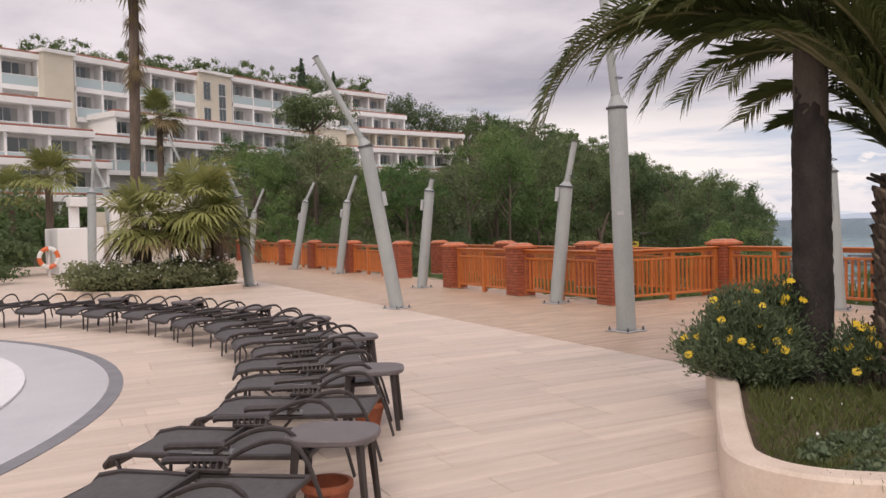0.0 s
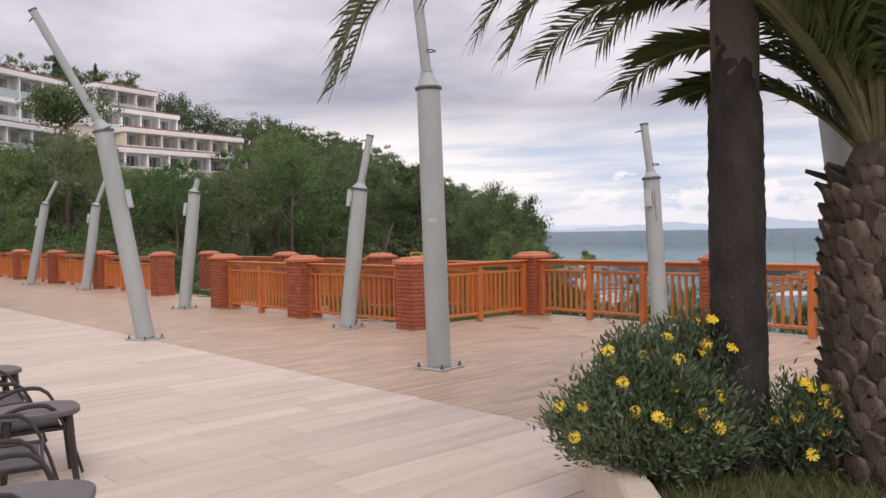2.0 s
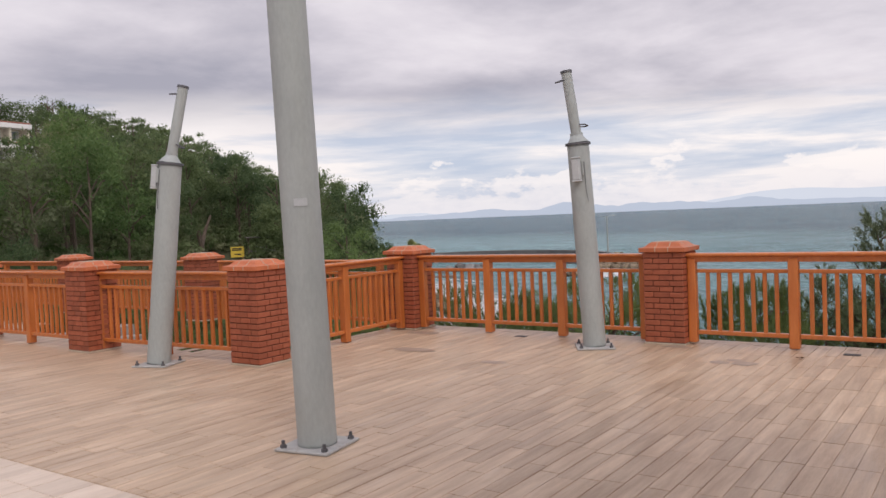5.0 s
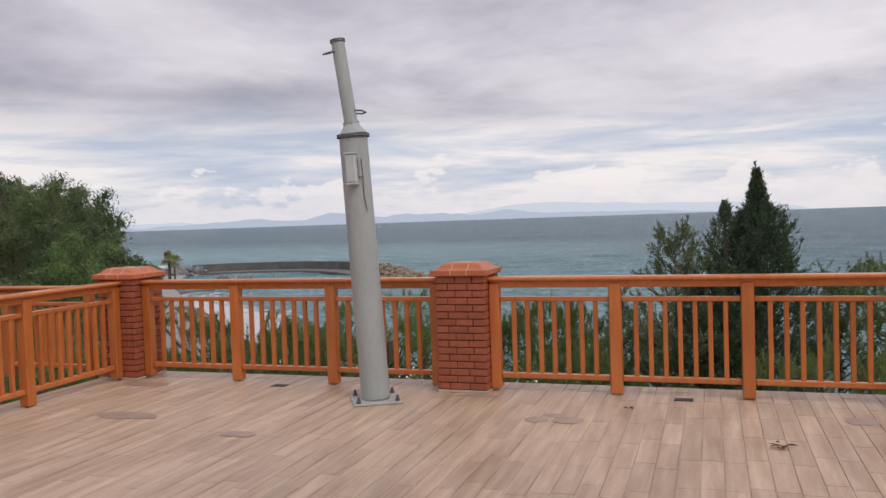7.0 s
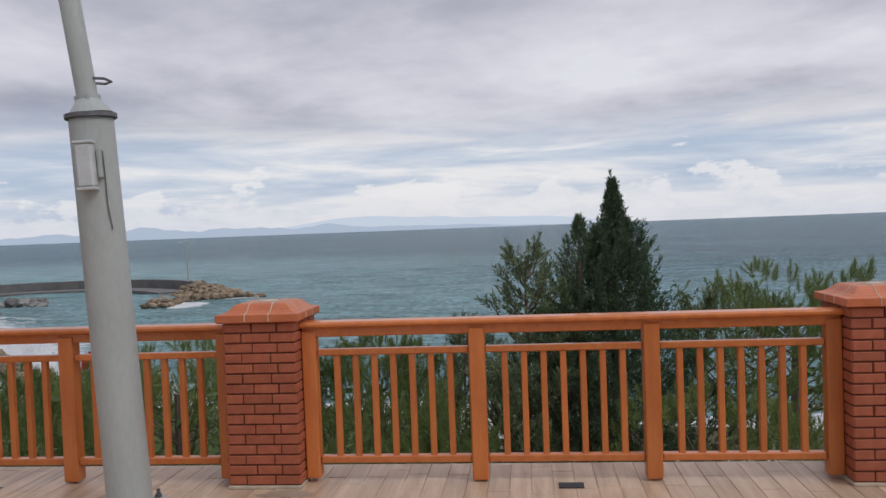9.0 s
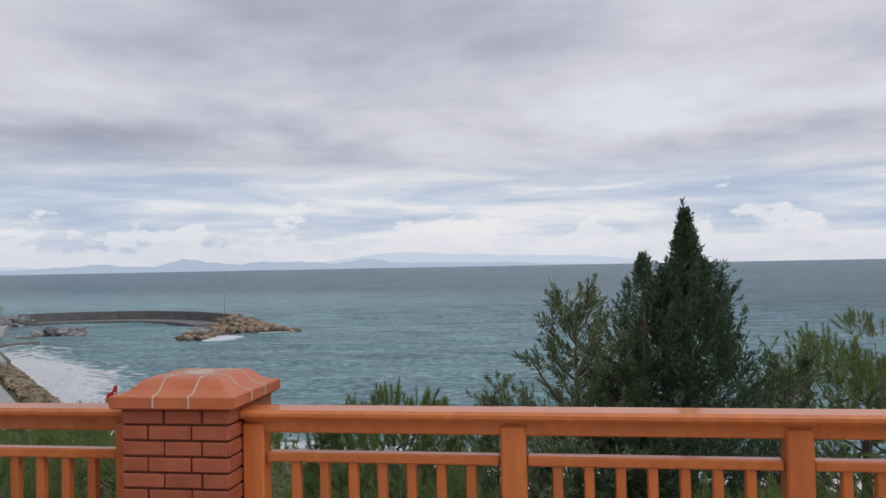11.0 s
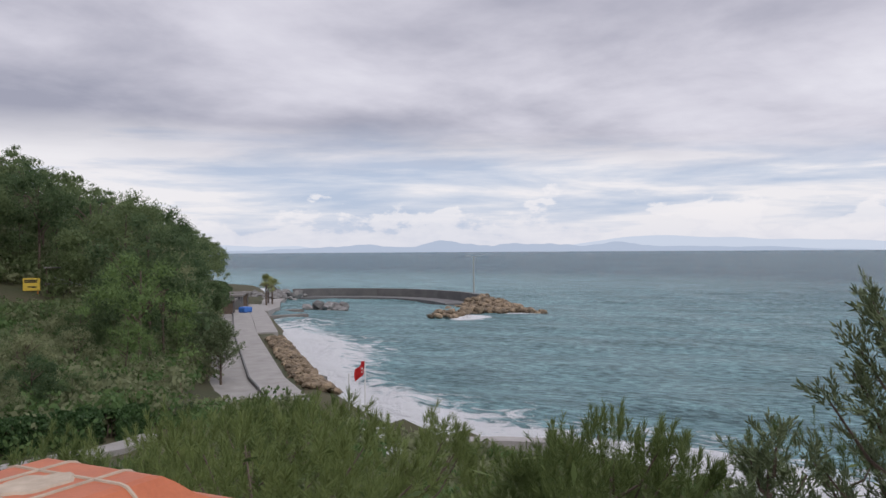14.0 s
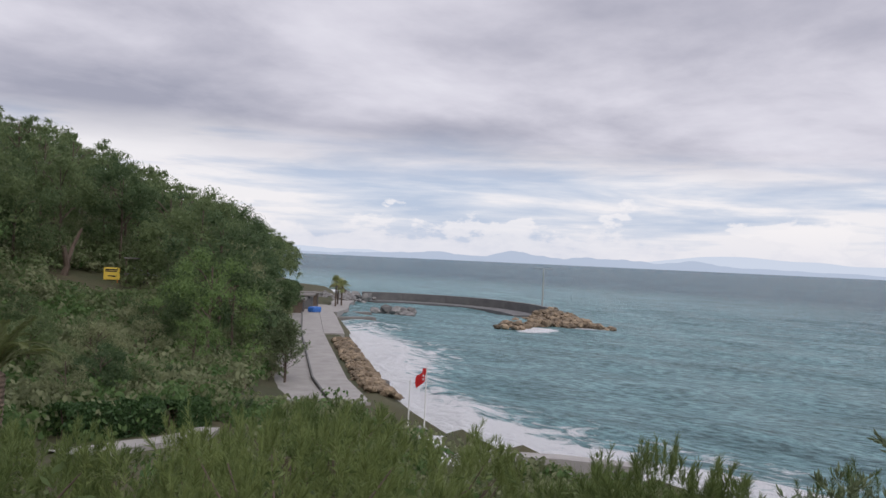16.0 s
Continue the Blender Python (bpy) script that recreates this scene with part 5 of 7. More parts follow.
for i in range(60):
    s = i / 59
    x, y = -14 + s * 62 + random.uniform(-1, 1), 99 + s * 19 + random.uniform(-1, 5)
    top = 24.6 + random.uniform(-0.8, 1.3)
    back.append(pine_crown(18, 36, 0.13, 0.8, inner=12) * (random.uniform(2.2, 3.2), random.uniform(2.2, 3.2), 3) + (x, y, top - 5.7))
quads("crest_trees", np.concatenate(back), WOODS, "dark pines on the crest behind the hotel", "woods")


def build_stone_pine(x, y, top, r, thick, label):
    z = on_land(x, y)
    t = base("stone_pine", label, "pine tree", pose(x, y, z), group="umbrella pines")
    h = top - z
    bm = bmesh.new()
    tube(bm, [(0, 0, -0.3), (0.3, 0.1, h * 0.45), (0.1, 0, h - thick * 0.7)], 0.26, 8, 0.6)
    for i in range(7):
        a = i * 0.9
        tube(bm, [(0.1, 0, h - thick * 1.1), (r * 0.55 * math.cos(a), r * 0.55 * math.sin(a), h - thick * 0.6)], 0.1, 6, 0.4)
    part("trunk", bm, BARK, t)
    rows = [crown(r * 0.70 * q * math.cos(a), r * 0.62 * q * math.sin(a), h - thick * (1 + 0.25 * random.random()), h - thick * 0.25 * q * random.random(), r * 0.42, 520, 0.20) for q, a in [(random.random() ** 0.5, random.random() * 6.283) for _ in range(15)]]
    quads("crown", np.concatenate(rows), WOODS, "", "", parent=t)


build_stone_pine(23.8, 73.0, 14.6, 4.2, 3.6, "spreading umbrella pine in front of the hotel")
build_stone_pine(49.5, 112.0, 22.0, 4.6, 6.0, "round-headed pine on the crest beside the hotel")
build_stone_pine(55.5, 113.0, 21.2, 4.4, 6.0, "round-headed pine beside the hotel's end")
build_stone_pine(60.5, 112.0, 20.2, 4.0, 6.0, "smaller pine on the wooded crest")

# ---- trees below the terrace ----
def needle_shoots(points, ways, per, length, needle, width):
    """Upright brushes: long needles set round a short stem, steeper towards its tip."""
    n = len(points) * per
    p, w = np.repeat(points, per, axis=0), np.repeat(ways, per, axis=0)
    ln = np.repeat(length, per)[:, None]
    s = rng.random(n)[:, None] ** 0.75
    out = np.cross(w, rng.normal(size=(n, 3)))
    out /= np.linalg.norm(out, axis=1)[:, None] + 1e-9
    tilt = np.radians(58 - 40 * s + rng.normal(size=(n, 1)) * 9)
    d = w * np.cos(tilt) + out * np.sin(tilt)
    side = np.cross(d, rng.normal(size=(n, 3)))
    side /= np.linalg.norm(side, axis=1)[:, None] + 1e-9
    side *= width
    foot = p + w * ln * s
    tip = foot + d * needle * rng.uniform(0.75, 1.15, n)[:, None]
    return np.stack([foot - side, foot + side, tip + side * 0.25, tip - side * 0.25], axis=1)


def build_pine(x, y, top, r, shoots, label="bushy green pine below the terrace"):
    """A young spreading pine: branch ends over an uneven dome, each with a sheaf of upright needle brushes."""
    z = on_land(x, y)
    h = top - z
    t = base("pine_tree", label, "pine tree", pose(x, y, z), group="terrace pines")
    bm = bmesh.new()
    tube(bm, [(0, 0, -0.3), (0.08, 0.05, h * 0.4), (0, 0, h * 0.85)], 0.13, 8, 0.35)
    near = math.hypot(x - 12.4, y - 7.5) < 9.5
    ends = shoots // 4
    a = rng.random(ends) * 2 * np.pi
    q = np.sqrt(rng.random(ends))
    lump = 0.32 * np.sin(3 * a + x) + 0.30 * np.sin(5 * a + 2 * y) * q
    rr = r * q * (1 + 0.22 * lump)
    zz = h - 0.24 - 0.60 * r * q ** 3.0 + 0.20 * lump - rng.random(ends) ** 2.2 * 0.5
    # lower branches round the sides
    low = rng.random(ends) < 0.38
    zz = np.where(low, h - 0.5 - rng.random(ends) * min(2.6, h * 0.6), zz)
    rr = np.where(low, r * rng.uniform(0.72, 1.02, ends), rr)
    q = np.where(low, 1.25, q)
    pts = np.stack([rr * np.cos(a), rr * np.sin(a), zz], 1)
    for i in range(0, ends, 4):
        e = Vector(pts[i])
        foot = Vector((e.x * 0.05, e.y * 0.05, max(0.4, e.z - 0.55 * math.hypot(e.x, e.y) - 0.2)))
        tube(bm, [foot, foot.lerp(e, 0.55) - Vector((0, 0, 0.10)), e], 0.015, 5, 0.4)
    part("trunk", bm, BARK, t)
    # every branch end: a leader and its ring of side brushes
    per_end = 6
    p = np.repeat(pts, per_end, axis=0)
    outward = np.repeat(np.stack([np.cos(a) * q, np.sin(a) * q, np.zeros(ends)], 1), per_end, axis=0)
    n = len(p)
    lead = np.tile(np.arange(per_end) == 0, ends)
    spread = rng.normal(size=(n, 3)) * np.where(lead, 0.08, 0.26)[:, None]
    ways = np.array((0, 0, 1.0)) + outward * 0.26 + spread
    ways /= np.linalg.norm(ways, axis=1)[:, None]
    length = np.where(lead, rng.uniform(0.20, 0.32, n), rng.uniform(0.14, 0.24, n))
    p = p + rng.normal(size=(n, 3)) * (0.07, 0.07, 0.05)
    quads("needles", needle_shoots(p, ways, 58 if near else 24, length, 0.078 if near else 0.105, 0.0029 if near else 0.0062), NEEDLE, "", "", parent=t)
    under = pts - (0, 0, 0.10)
    fill = np.concatenate([under + rng.normal(size=under.shape) * 0.14 - (0, 0, 0.16 * k) for k in range(6)] + [under * (0.75, 0.75, 1) - (0, 0, 0.6) + rng.normal(size=under.shape) * 0.2 for _ in range(3)])
    quads("inner_foliage", leaves(fill, 0.17, 0.6, 0, 0.26), NEEDLE, "", "", parent=t)
    return t


build_pine(18.3, 9.1, 0.24, 1.0, 520)
build_pine(16.4, 11.0, 0.55, 1.25, 420)
build_pine(15.3, 12.9, 0.36, 1.5, 420)
build_pine(17.8, 13.4, -0.28, 1.5, 340)
build_pine(19.5, 11.6, -0.12, 0.95, 260)
build_pine(20.2, 3.2, 0.98, 1.6, 420)
build_pine(18.8, 4.1, 0.62, 1.2, 380)
build_pine(16.2, 8.3, -0.15, 1.0, 260)
build_pine(16.4, 5.2, -0.10, 1.2, 260)
build_pine(21.5, 7.4, -0.3, 1.5, 300)
build_pine(22.5, 15.5, -0.74, 1.8, 300)
build_pine(15.6, 16.5, -0.2, 1.6, 300)
build_pine(23.5, 11.0, -1.6, 1.1, 200)
build_pine(17.4, 16.2, -0.45, 1.7, 320)
build_pine(20.0, 14.2, -0.4, 1.6, 300)
build_pine(18.6, 19.0, -1.0, 1.8, 300)
build_pine(21.5, 19.5, -2.0, 1.8, 280)
build_pine(24.5, 18.0, -1.4, 1.9, 280)
build_pine(15.8, 21.0, -0.9, 1.6, 280)
build_pine(26.0, 14.0, -3.2, 1.4, 180)
build_pine(20.5, 23.5, -1.9, 1.9, 260)


def build_leafy_tree(x, y, top, r, count, size, material, name, label, category, sparse=0.5, spire=0.0):
    """A bushy tree of upswept branchlets, open at its edges."""
    z = on_land(x, y)
    h = top - z
    t = base(name, label, category, pose(x, y, z))
    bm = bmesh.new()
    tube(bm, [(0, 0, -0.3), (0.05, 0.03, h * 0.5), (0, 0, h * 0.97)], 0.10, 7, 0.12)
    cent, ways = [], []
    for i in range(int(70 + 90 * (1 - sparse))):
        s = random.random() ** 0.75
        a = random.random() * 6.283
        reach = r * (1 - s) ** 0.62 * random.uniform(0.65, 1.1) + 0.05
        if spire:
            s = random.random() ** 0.6
            reach = r * (0.02 + 0.215 * ((1 - s) * h * 0.8) ** 0.75) * random.uniform(0.6, 1.12)
        k0, k1 = (0.80, 0.25) if spire else (0.74, 0.75)
        lo, hi = Vector((0, 0, h * (0.18 + k0 * s))), Vector((reach * math.cos(a), reach * math.sin(a), h * (0.18 + k0 * s) + reach * k1 + (0.02 if spire else 0.10)))
        tube(bm, [lo, lo.lerp(hi, 0.5) - Vector((0, 0, 0.06)), hi], 0.016, 4, 0.4)
        for _ in range(7):
            f = random.uniform(0.3, 1.0)
            c = lo.lerp(hi, f)
            cent.append(c)
            ways.append((hi - lo).normalized())
    part("trunk", bm, BARK, t, "thin grey stem and branches")
    cent, ways = np.array([tuple(q) for q in cent]), np.array([tuple(q) for q in ways])
    which = rng.integers(0, len(cent), count)
    p = cent[which] + np.clip(rng.normal(size=(count, 3)), -1.8, 1.8) * (0.06 + (0.0 if spire else 0.06) * (1 - sparse)) + ways[which] * rng.uniform(-0.05, 0.16, count)[:, None]
    d = ways[which] + rng.normal(size=(count, 3)) * 0.55
    d /= np.linalg.norm(d, axis=1)[:, None]
    side = np.cross(d, rng.normal(size=(count, 3)))
    side /= np.linalg.norm(side, axis=1)[:, None] + 1e-9
    ln = (size * rng.uniform(0.6, 1.3, count))[:, None]
    quads("crown", np.stack([p, p + d * ln * 0.5 + side * size * 0.13, p + d * ln, p + d * ln * 0.5 - side * size * 0.13], 1), material, "", "", parent=t)
    return t


def plume_quads(feet, ways, length, width, per, droop=0.0):
    """Feathery sprays: short leaves along stems that thin out to a tip."""
    n = len(feet) * per
    f, w = np.repeat(feet, per, axis=0), np.repeat(ways, per, axis=0)
    ln = np.repeat(length, per)[:, None]
    s = rng.random(n)[:, None] ** 0.8
    p = f + w * ln * s + rng.normal(size=(n, 3)) * width * (1.1 - s) - np.array((0, 0, 1.0)) * droop * ln * s * s
    d = w * 0.9 + rng.normal(size=(n, 3)) * 0.40
    d /= np.linalg.norm(d, axis=1)[:, None]
    side = np.cross(d, rng.normal(size=(n, 3)))
    side /= np.linalg.norm(side, axis=1)[:, None] + 1e-9
    size = rng.uniform(0.035, 0.075, n)[:, None]
    return np.stack([p, p + d * size * 0.5 + side * 0.0065, p + d * size, p + d * size * 0.5 - side * 0.0065], 1)


def build_cypress(x, y, heights, radii, sprays, label):
    """A dense pointed tree: upswept sprays over a cone."""
    z = on_land(x, y)
    top = heights[0]
    t = base("cypress_tree", label, "cypress", pose(x, y, 0))
    bm = bmesh.new()
    tube(bm, [(0, 0, z - 0.3), (0.03, 0, 0), (0, 0, top - 0.25)], 0.12, 7, 0.1)
    part("trunk", bm, BARK, t)
    zz = top - (top - heights[-1]) * rng.random(sprays) ** 0.85
    a = rng.random(sprays) * 2 * np.pi
    w = np.interp(zz, heights[::-1], radii[::-1])
    lump = 1 + 0.24 * np.sin(3 * a + zz * 4.1) + 0.22 * np.sin(5 * a - zz * 11)
    q = w * lump * rng.random(sprays) ** 0.38
    feet = np.stack([q * np.cos(a), q * np.sin(a), zz - 0.22], 1)
    ways = np.stack([np.cos(a) * 0.75 * np.minimum(w / 0.4, 1), np.sin(a) * 0.75 * np.minimum(w / 0.4, 1), np.ones(sprays)], 1) + rng.normal(size=(sprays, 3)) * 0.16
    ways /= np.linalg.norm(ways, axis=1)[:, None]
    quads("crown", plume_quads(feet, ways, rng.uniform(0.14, 0.40, sprays) * np.clip(w / 0.25, 0.5, 1), 0.024, 34), CYPRESS, "", "", parent=t)
    return t


def build_tamarisk(x, y, top, r, limbs, label):
    """An open, feathery tree: a few rising limbs, each ending in loose plumes with sky between."""
    z = on_land(x, y)
    h = top - z
    t = base("tamarisk_tree", label, "tree", pose(x, y, z))
    bm = bmesh.new()
    tube(bm, [(0, 0, -0.3), (0.06, 0.04, h * 0.45), (0, 0.02, h - 0.25)], 0.06, 7, 0.12)
    feet, ways, lens = [], [], []
    for i in range(limbs):
        s = (i + random.random()) / limbs
        a = i * 2.4 + random.uniform(-0.4, 0.4)
        reach = r * (0.22 + 0.78 * (1 - s)) * random.uniform(0.7, 1.2)
        z0 = h - 0.30 - 2.3 * (1 - s)
        lo, hi = Vector((0, 0, z0)), Vector((reach * math.cos(a), reach * math.sin(a), min(z0 + reach * random.uniform(0.6, 1.0) + 0.1, h - 0.1)))
        mid = lo.lerp(hi, 0.5) - Vector((0, 0, 0.08))
        tube(bm, [lo, mid, hi], 0.018, 4, 0.35)
        for _ in range(11):
            f = random.uniform(0.35, 1.0)
            c = lo.lerp(mid, f * 2) if f < 0.5 else mid.lerp(hi, f * 2 - 1)
            d = ((hi - lo).normalized() * 0.7 + Vector((random.gauss(0, 0.45), random.gauss(0, 0.45), random.uniform(0.2, 0.9)))).normalized()
            feet.append(tuple(c))
            ways.append(tuple(d))
            lens.append(random.uniform(0.14, 0.32))
    part("trunk", bm, BARK, t, "thin grey stem and limbs")
    quads("crown", plume_quads(np.array(feet), np.array(ways), np.array(lens), 0.024, 34, 0.15), WISPY, "", "", parent=t)
    return t


build_cypress(17.9, 6.05, (2.22, 2.0, 1.75, 1.5, 1.0, 0.5, 0.0, -1.2, -3.2), (0.008, 0.035, 0.095, 0.22, 0.39, 0.54, 0.70, 1.0, 1.2), 4000, "tall dark pointed cypress rising beyond the railing")
build_cypress(17.75, 6.48, (1.78, 1.6, 1.3, 0.6, 0.0, -1.2, -3.2), (0.02, 0.08, 0.2, 0.38, 0.55, 0.8, 1.0), 1100, "shorter dark cypress leaning on the tall one")
build_tamarisk(17.35, 7.12, 1.42, 0.70, 34, "feathery grey-green tree beside the cypress")
build_tamarisk(17.45, 6.75, 0.80, 0.8, 40, "bushy feathery tree at the cypress's foot")
build_tamarisk(17.1, 7.85, 0.55, 0.55, 26, "small feathery tree with open crown below the railing")
build_tamarisk(17.0, 7.40, 0.10, 0.8, 44, "loose grey-green bush below the railing")
build_tamarisk(18.4, 4.95, 0.75, 0.8, 26, "bushy grey-green tree on the slope")
build_leafy_tree(54.5, 45.3, -3.2, 1.7, 7000, 0.22, WISPY, "promenade_tree", "small tree standing beside the promenade", "tree", 0.3)
build_leafy_tree(58.0, 49.5, -3.0, 1.8, 7000, 0.22, WISPY, "promenade_tree", "leafy tree overhanging the walkway", "tree", 0.3)
for x, y, top in ((97.0, 83.6, -3.4), (92.0, 80.0, -2.6), (101.5, 88.0, -3.0), (86.5, 75.5, -2.8), (108.0, 94.0, -3.2), (113.0, 98.5, -3.4), (119.0, 103.0, -3.9), (125.0, 108.0, -4.2)):
    build_leafy_tree(x, y, top, 2.3, 3600, 0.42, WOODS, "harbour_tree", "small dark tree above the harbour walkway", "tree", 0.3)


bm = bmesh.new()
tube(bm, [(56.4, 64.6, -0.35), (57.0, 59.0, -1.55), (57.6, 54.0, -2.45), (58.0, 49.5, -3.1)], 0.022, 5)
thing("overhead_cable", bm, STEEL, "thin pale cable strung down the wooded slope", "cable")


# ---- palms ----
def frond_mesh(length, rise, droop, leaf, pairs=104, seed=0):
    """One feather leaf: a bowed stem with two ranks of narrow leaflets."""
    r = random.Random(seed)
    pts, p, a = [], Vector((0, 0, 0)), radians(rise)
    n = 16
    for i in range(n + 1):
        pts.append(p.copy())
        p = p + Vector((math.cos(a), 0, math.sin(a))) * (length / n)
        a -= radians(droop) / n * (0.5 + 1.0 * i / n)
    bm = bmesh.new()
    tube(bm, pts, 0.026, 5, 0.18)
    stem_faces = len(bm.faces)
    for i in range(pairs):
        s = 0.14 + 0.86 * i / (pairs - 1)
        k = min(int(s * n), n - 1)
        c = pts[k].lerp(pts[k + 1], s * n - k)
        way = (pts[k + 1] - pts[k]).normalized()
        up = Vector((0, 1, 0)).cross(way) * -1
        ln = leaf * (0.55 + 0.45 * math.sin(math.pi * min(1.0, s * 0.9 + 0.12))) * r.uniform(0.85, 1.1)
        for side in (-1, 1):
            d = (way * 0.62 + Vector((0, side * 0.78, 0)) + up * r.uniform(0.05, 0.3)).normalized()
            tip = c + d * ln - Vector((0, 0, ln * r.uniform(0.12, 0.30)))
            mid = c + d * ln * 0.5
            w = way * 0.0115
            v = [bm.verts.new(q) for q in (c - w * 0.6, c + w * 0.6, mid + w, tip, mid - w)]
            bm.faces.new(v)
    bm.faces.index_update()
    for f in bm.faces:
        f.material_index = 0 if f.index < stem_faces else 1
    return mesh_of(bm, "frond", (FROND_STEM, FROND))


FRONDS = [frond_mesh(2.7, 78, 55, 0.40, seed=1), frond_mesh(3.0, 62, 95, 0.42, seed=2), frond_mesh(3.0, 50, 112, 0.42, seed=3), frond_mesh(2.8, 25, 90, 0.40, seed=4), frond_mesh(2.4, -5, 60, 0.36, seed=5)]


def build_phoenix():
    x, y, foot = 6.47, 4.28, 0.22
    palm = base("date_palm", "stout date palm with scaly leaf-base trunk in a planter", "palm", pose(x, y, foot))
    bm = bmesh.new()
    lathe(bm, [(0.44, -0.1), (0.37, 0.15), (0.33, 0.6), (0.335, 1.1), (0.32, 1.5), (0.20, 1.75)], 18)
    part("trunk", bm, BOOT, palm, smooth=True)
    boots = []
    for k in range(3):
        bm = bmesh.new()
        vs = bmesh.ops.create_uvsphere(bm, u_segments=8, v_segments=6, radius=1)["verts"]
        rr = random.Random(k)
        for v in vs:
            up = max(v.co.z, 0.0)
            v.co = Vector((v.co.x * 0.028 + 0.052 * up * up, v.co.y * 0.070 * (1 - 0.40 * up), min(v.co.z, 0.78) * 0.105)) + 0.022 * noise.noise_vector(v.co * 2.2 + Vector((k * 9, 0, 0)))
        boots.append(mesh_of(bm, "leaf_base", BOOT, True))
    row = 0
    z = 0.10
    while z < 1.62:
        rad = float(np.interp(z, (0, 0.15, 0.6, 1.1, 1.5, 1.7), (0.42, 0.37, 0.33, 0.335, 0.32, 0.25)))
        for i in range(17):
            a = (i + 0.5 * (row % 2)) * 360 / 17 + random.uniform(-4, 4)
            out = random.uniform(-0.008, 0.012)
            part("leaf_base", boots[(i + row) % 3], None, palm, at=pose(0, 0, z + random.uniform(-0.02, 0.02), 0, 0, a) @ pose(rad + out, 0, 0, random.uniform(-9, 9), random.uniform(0, 14) + (6 if z > 1.35 else 0), 0))
        z += 0.098
        row += 1
    # long leaves arching out over the slender palm
    for way, length, rise, droop in ((146.6, 3.9, 66, 162), (149.5, 3.85, 67, 160), (144, 3.8, 68, 160), (138, 2.77, 76, 162), (94, 2.41, 77, 132), (98, 1.2, 54, 76), (97, 1.85, 66, 120), (151, 3.6, 73, 150), (142, 3.3, 78, 150), (133, 3.1, 80, 140), (126, 2.9, 76, 150), (119, 2.7, 78, 145), (110, 2.6, 74, 140), (104, 2.4, 82, 110), (156, 3.0, 80, 140), (148, 2.6, 84, 130), (129, 2.5, 84, 120), (163, 2.9, 82, 130)):
        part("frond", frond_mesh(length, rise, droop, 0.47, seed=int(way * 10)), None, palm, at=pose(0, 0, 1.65, 0, 0, way) @ pose(0.12, 0, 0, random.uniform(-14, 14), 0, 0))
    for i in range(30):
        way = (170 + i * 137.5 * 0.83) % 360
        if 88 < way < 170:
            continue
        kind = 0 if 170 <= way < 262 or 8 < way <= 90 else (0, 1, 2, 2, 3)[i % 5]
        part("frond", FRONDS[kind], None, palm, at=pose(0, 0, 1.62 + random.uniform(-0.05, 0.12), 0, 0, way) @ pose(0.12, 0, 0, random.uniform(-18, 18), 0, 0))
    for i in range(7):
        bm = bmesh.new()
        ln = random.uniform(0.10, 0.22)
        tube(bm, [(0, 0, 0), (ln, 0, 0.05)], 0.022, 5, 0.6)
        part("cut_stub", bm, BARK_PALM, palm, "dark sawn-off leaf stub", at=pose(0, 0, 1.55 + random.uniform(-0.1, 0.2), 0, 0, i * 51) @ pose(0.32, 0, 0))


def build_dark_palm():
    x, y, foot = 5.98, 4.92, 0.22
    palm = base("slender_palm", "slender palm with dark fibrous trunk in a planter", "palm", pose(x, y, foot))
    bm = bmesh.new()
    n = 110
    rings = []
    for i in range(n + 1):
        z = -0.1 + i * 3.5 / n
        r0 = float(np.interp(z, (0, 0.25, 1.0, 2.0, 2.05, 3.5), (0.19, 0.16, 0.150, 0.145, 0.125, 0.12)))
        rings.append([bm.verts.new((0.02 * z + r0 * (1 + 0.06 * noise.noise((j * 0.9, z * 5, 2)) + 0.07 * noise.noise((j * 1.7, z * 22, 4))) * math.cos(j * math.pi / 10), 0.015 * z + r0 * (1 + 0.06 * noise.noise((j * 0.9, z * 5, 2)) + 0.07 * noise.noise((j * 1.7, z * 22, 4))) * math.sin(j * math.pi / 10), z)) for j in range(20)])
    for a, b in zip(rings, rings[1:]):
        for j in range(20):
            bm.faces.new((a[j], a[(j + 1) % 20], b[(j + 1) % 20], b[j]))
    upper = bmesh.new()
    lathe(upper, [(0.128, 2.02), (0.131, 2.3), (0.127, 2.8), (0.126, 3.42)], 20, pose(0.05, 0.035, 0))
    part("upper_trunk", upper, BARK_UPPER, palm, "grey-brown smoother upper trunk", smooth=True)
    part("trunk", bm, BARK_PALM, palm, smooth=True)
    for i in range(34):
        way = (i * 137.5) % 360
        kind = 0 if 100 < way < 272 else 1 if way <= 100 else (1, 2, 3)[i % 3]
        size = 0.72 if kind == 0 else 0.85
        part("frond", FRONDS[kind], None, palm, at=pose(0.06, 0.04, 3.15 + random.uniform(-0.1, 0.25), 0, 0, way) @ pose(0.05, 0, 0, random.uniform(-15, 15), 0, 0) @ Matrix.Scale(size, 4))


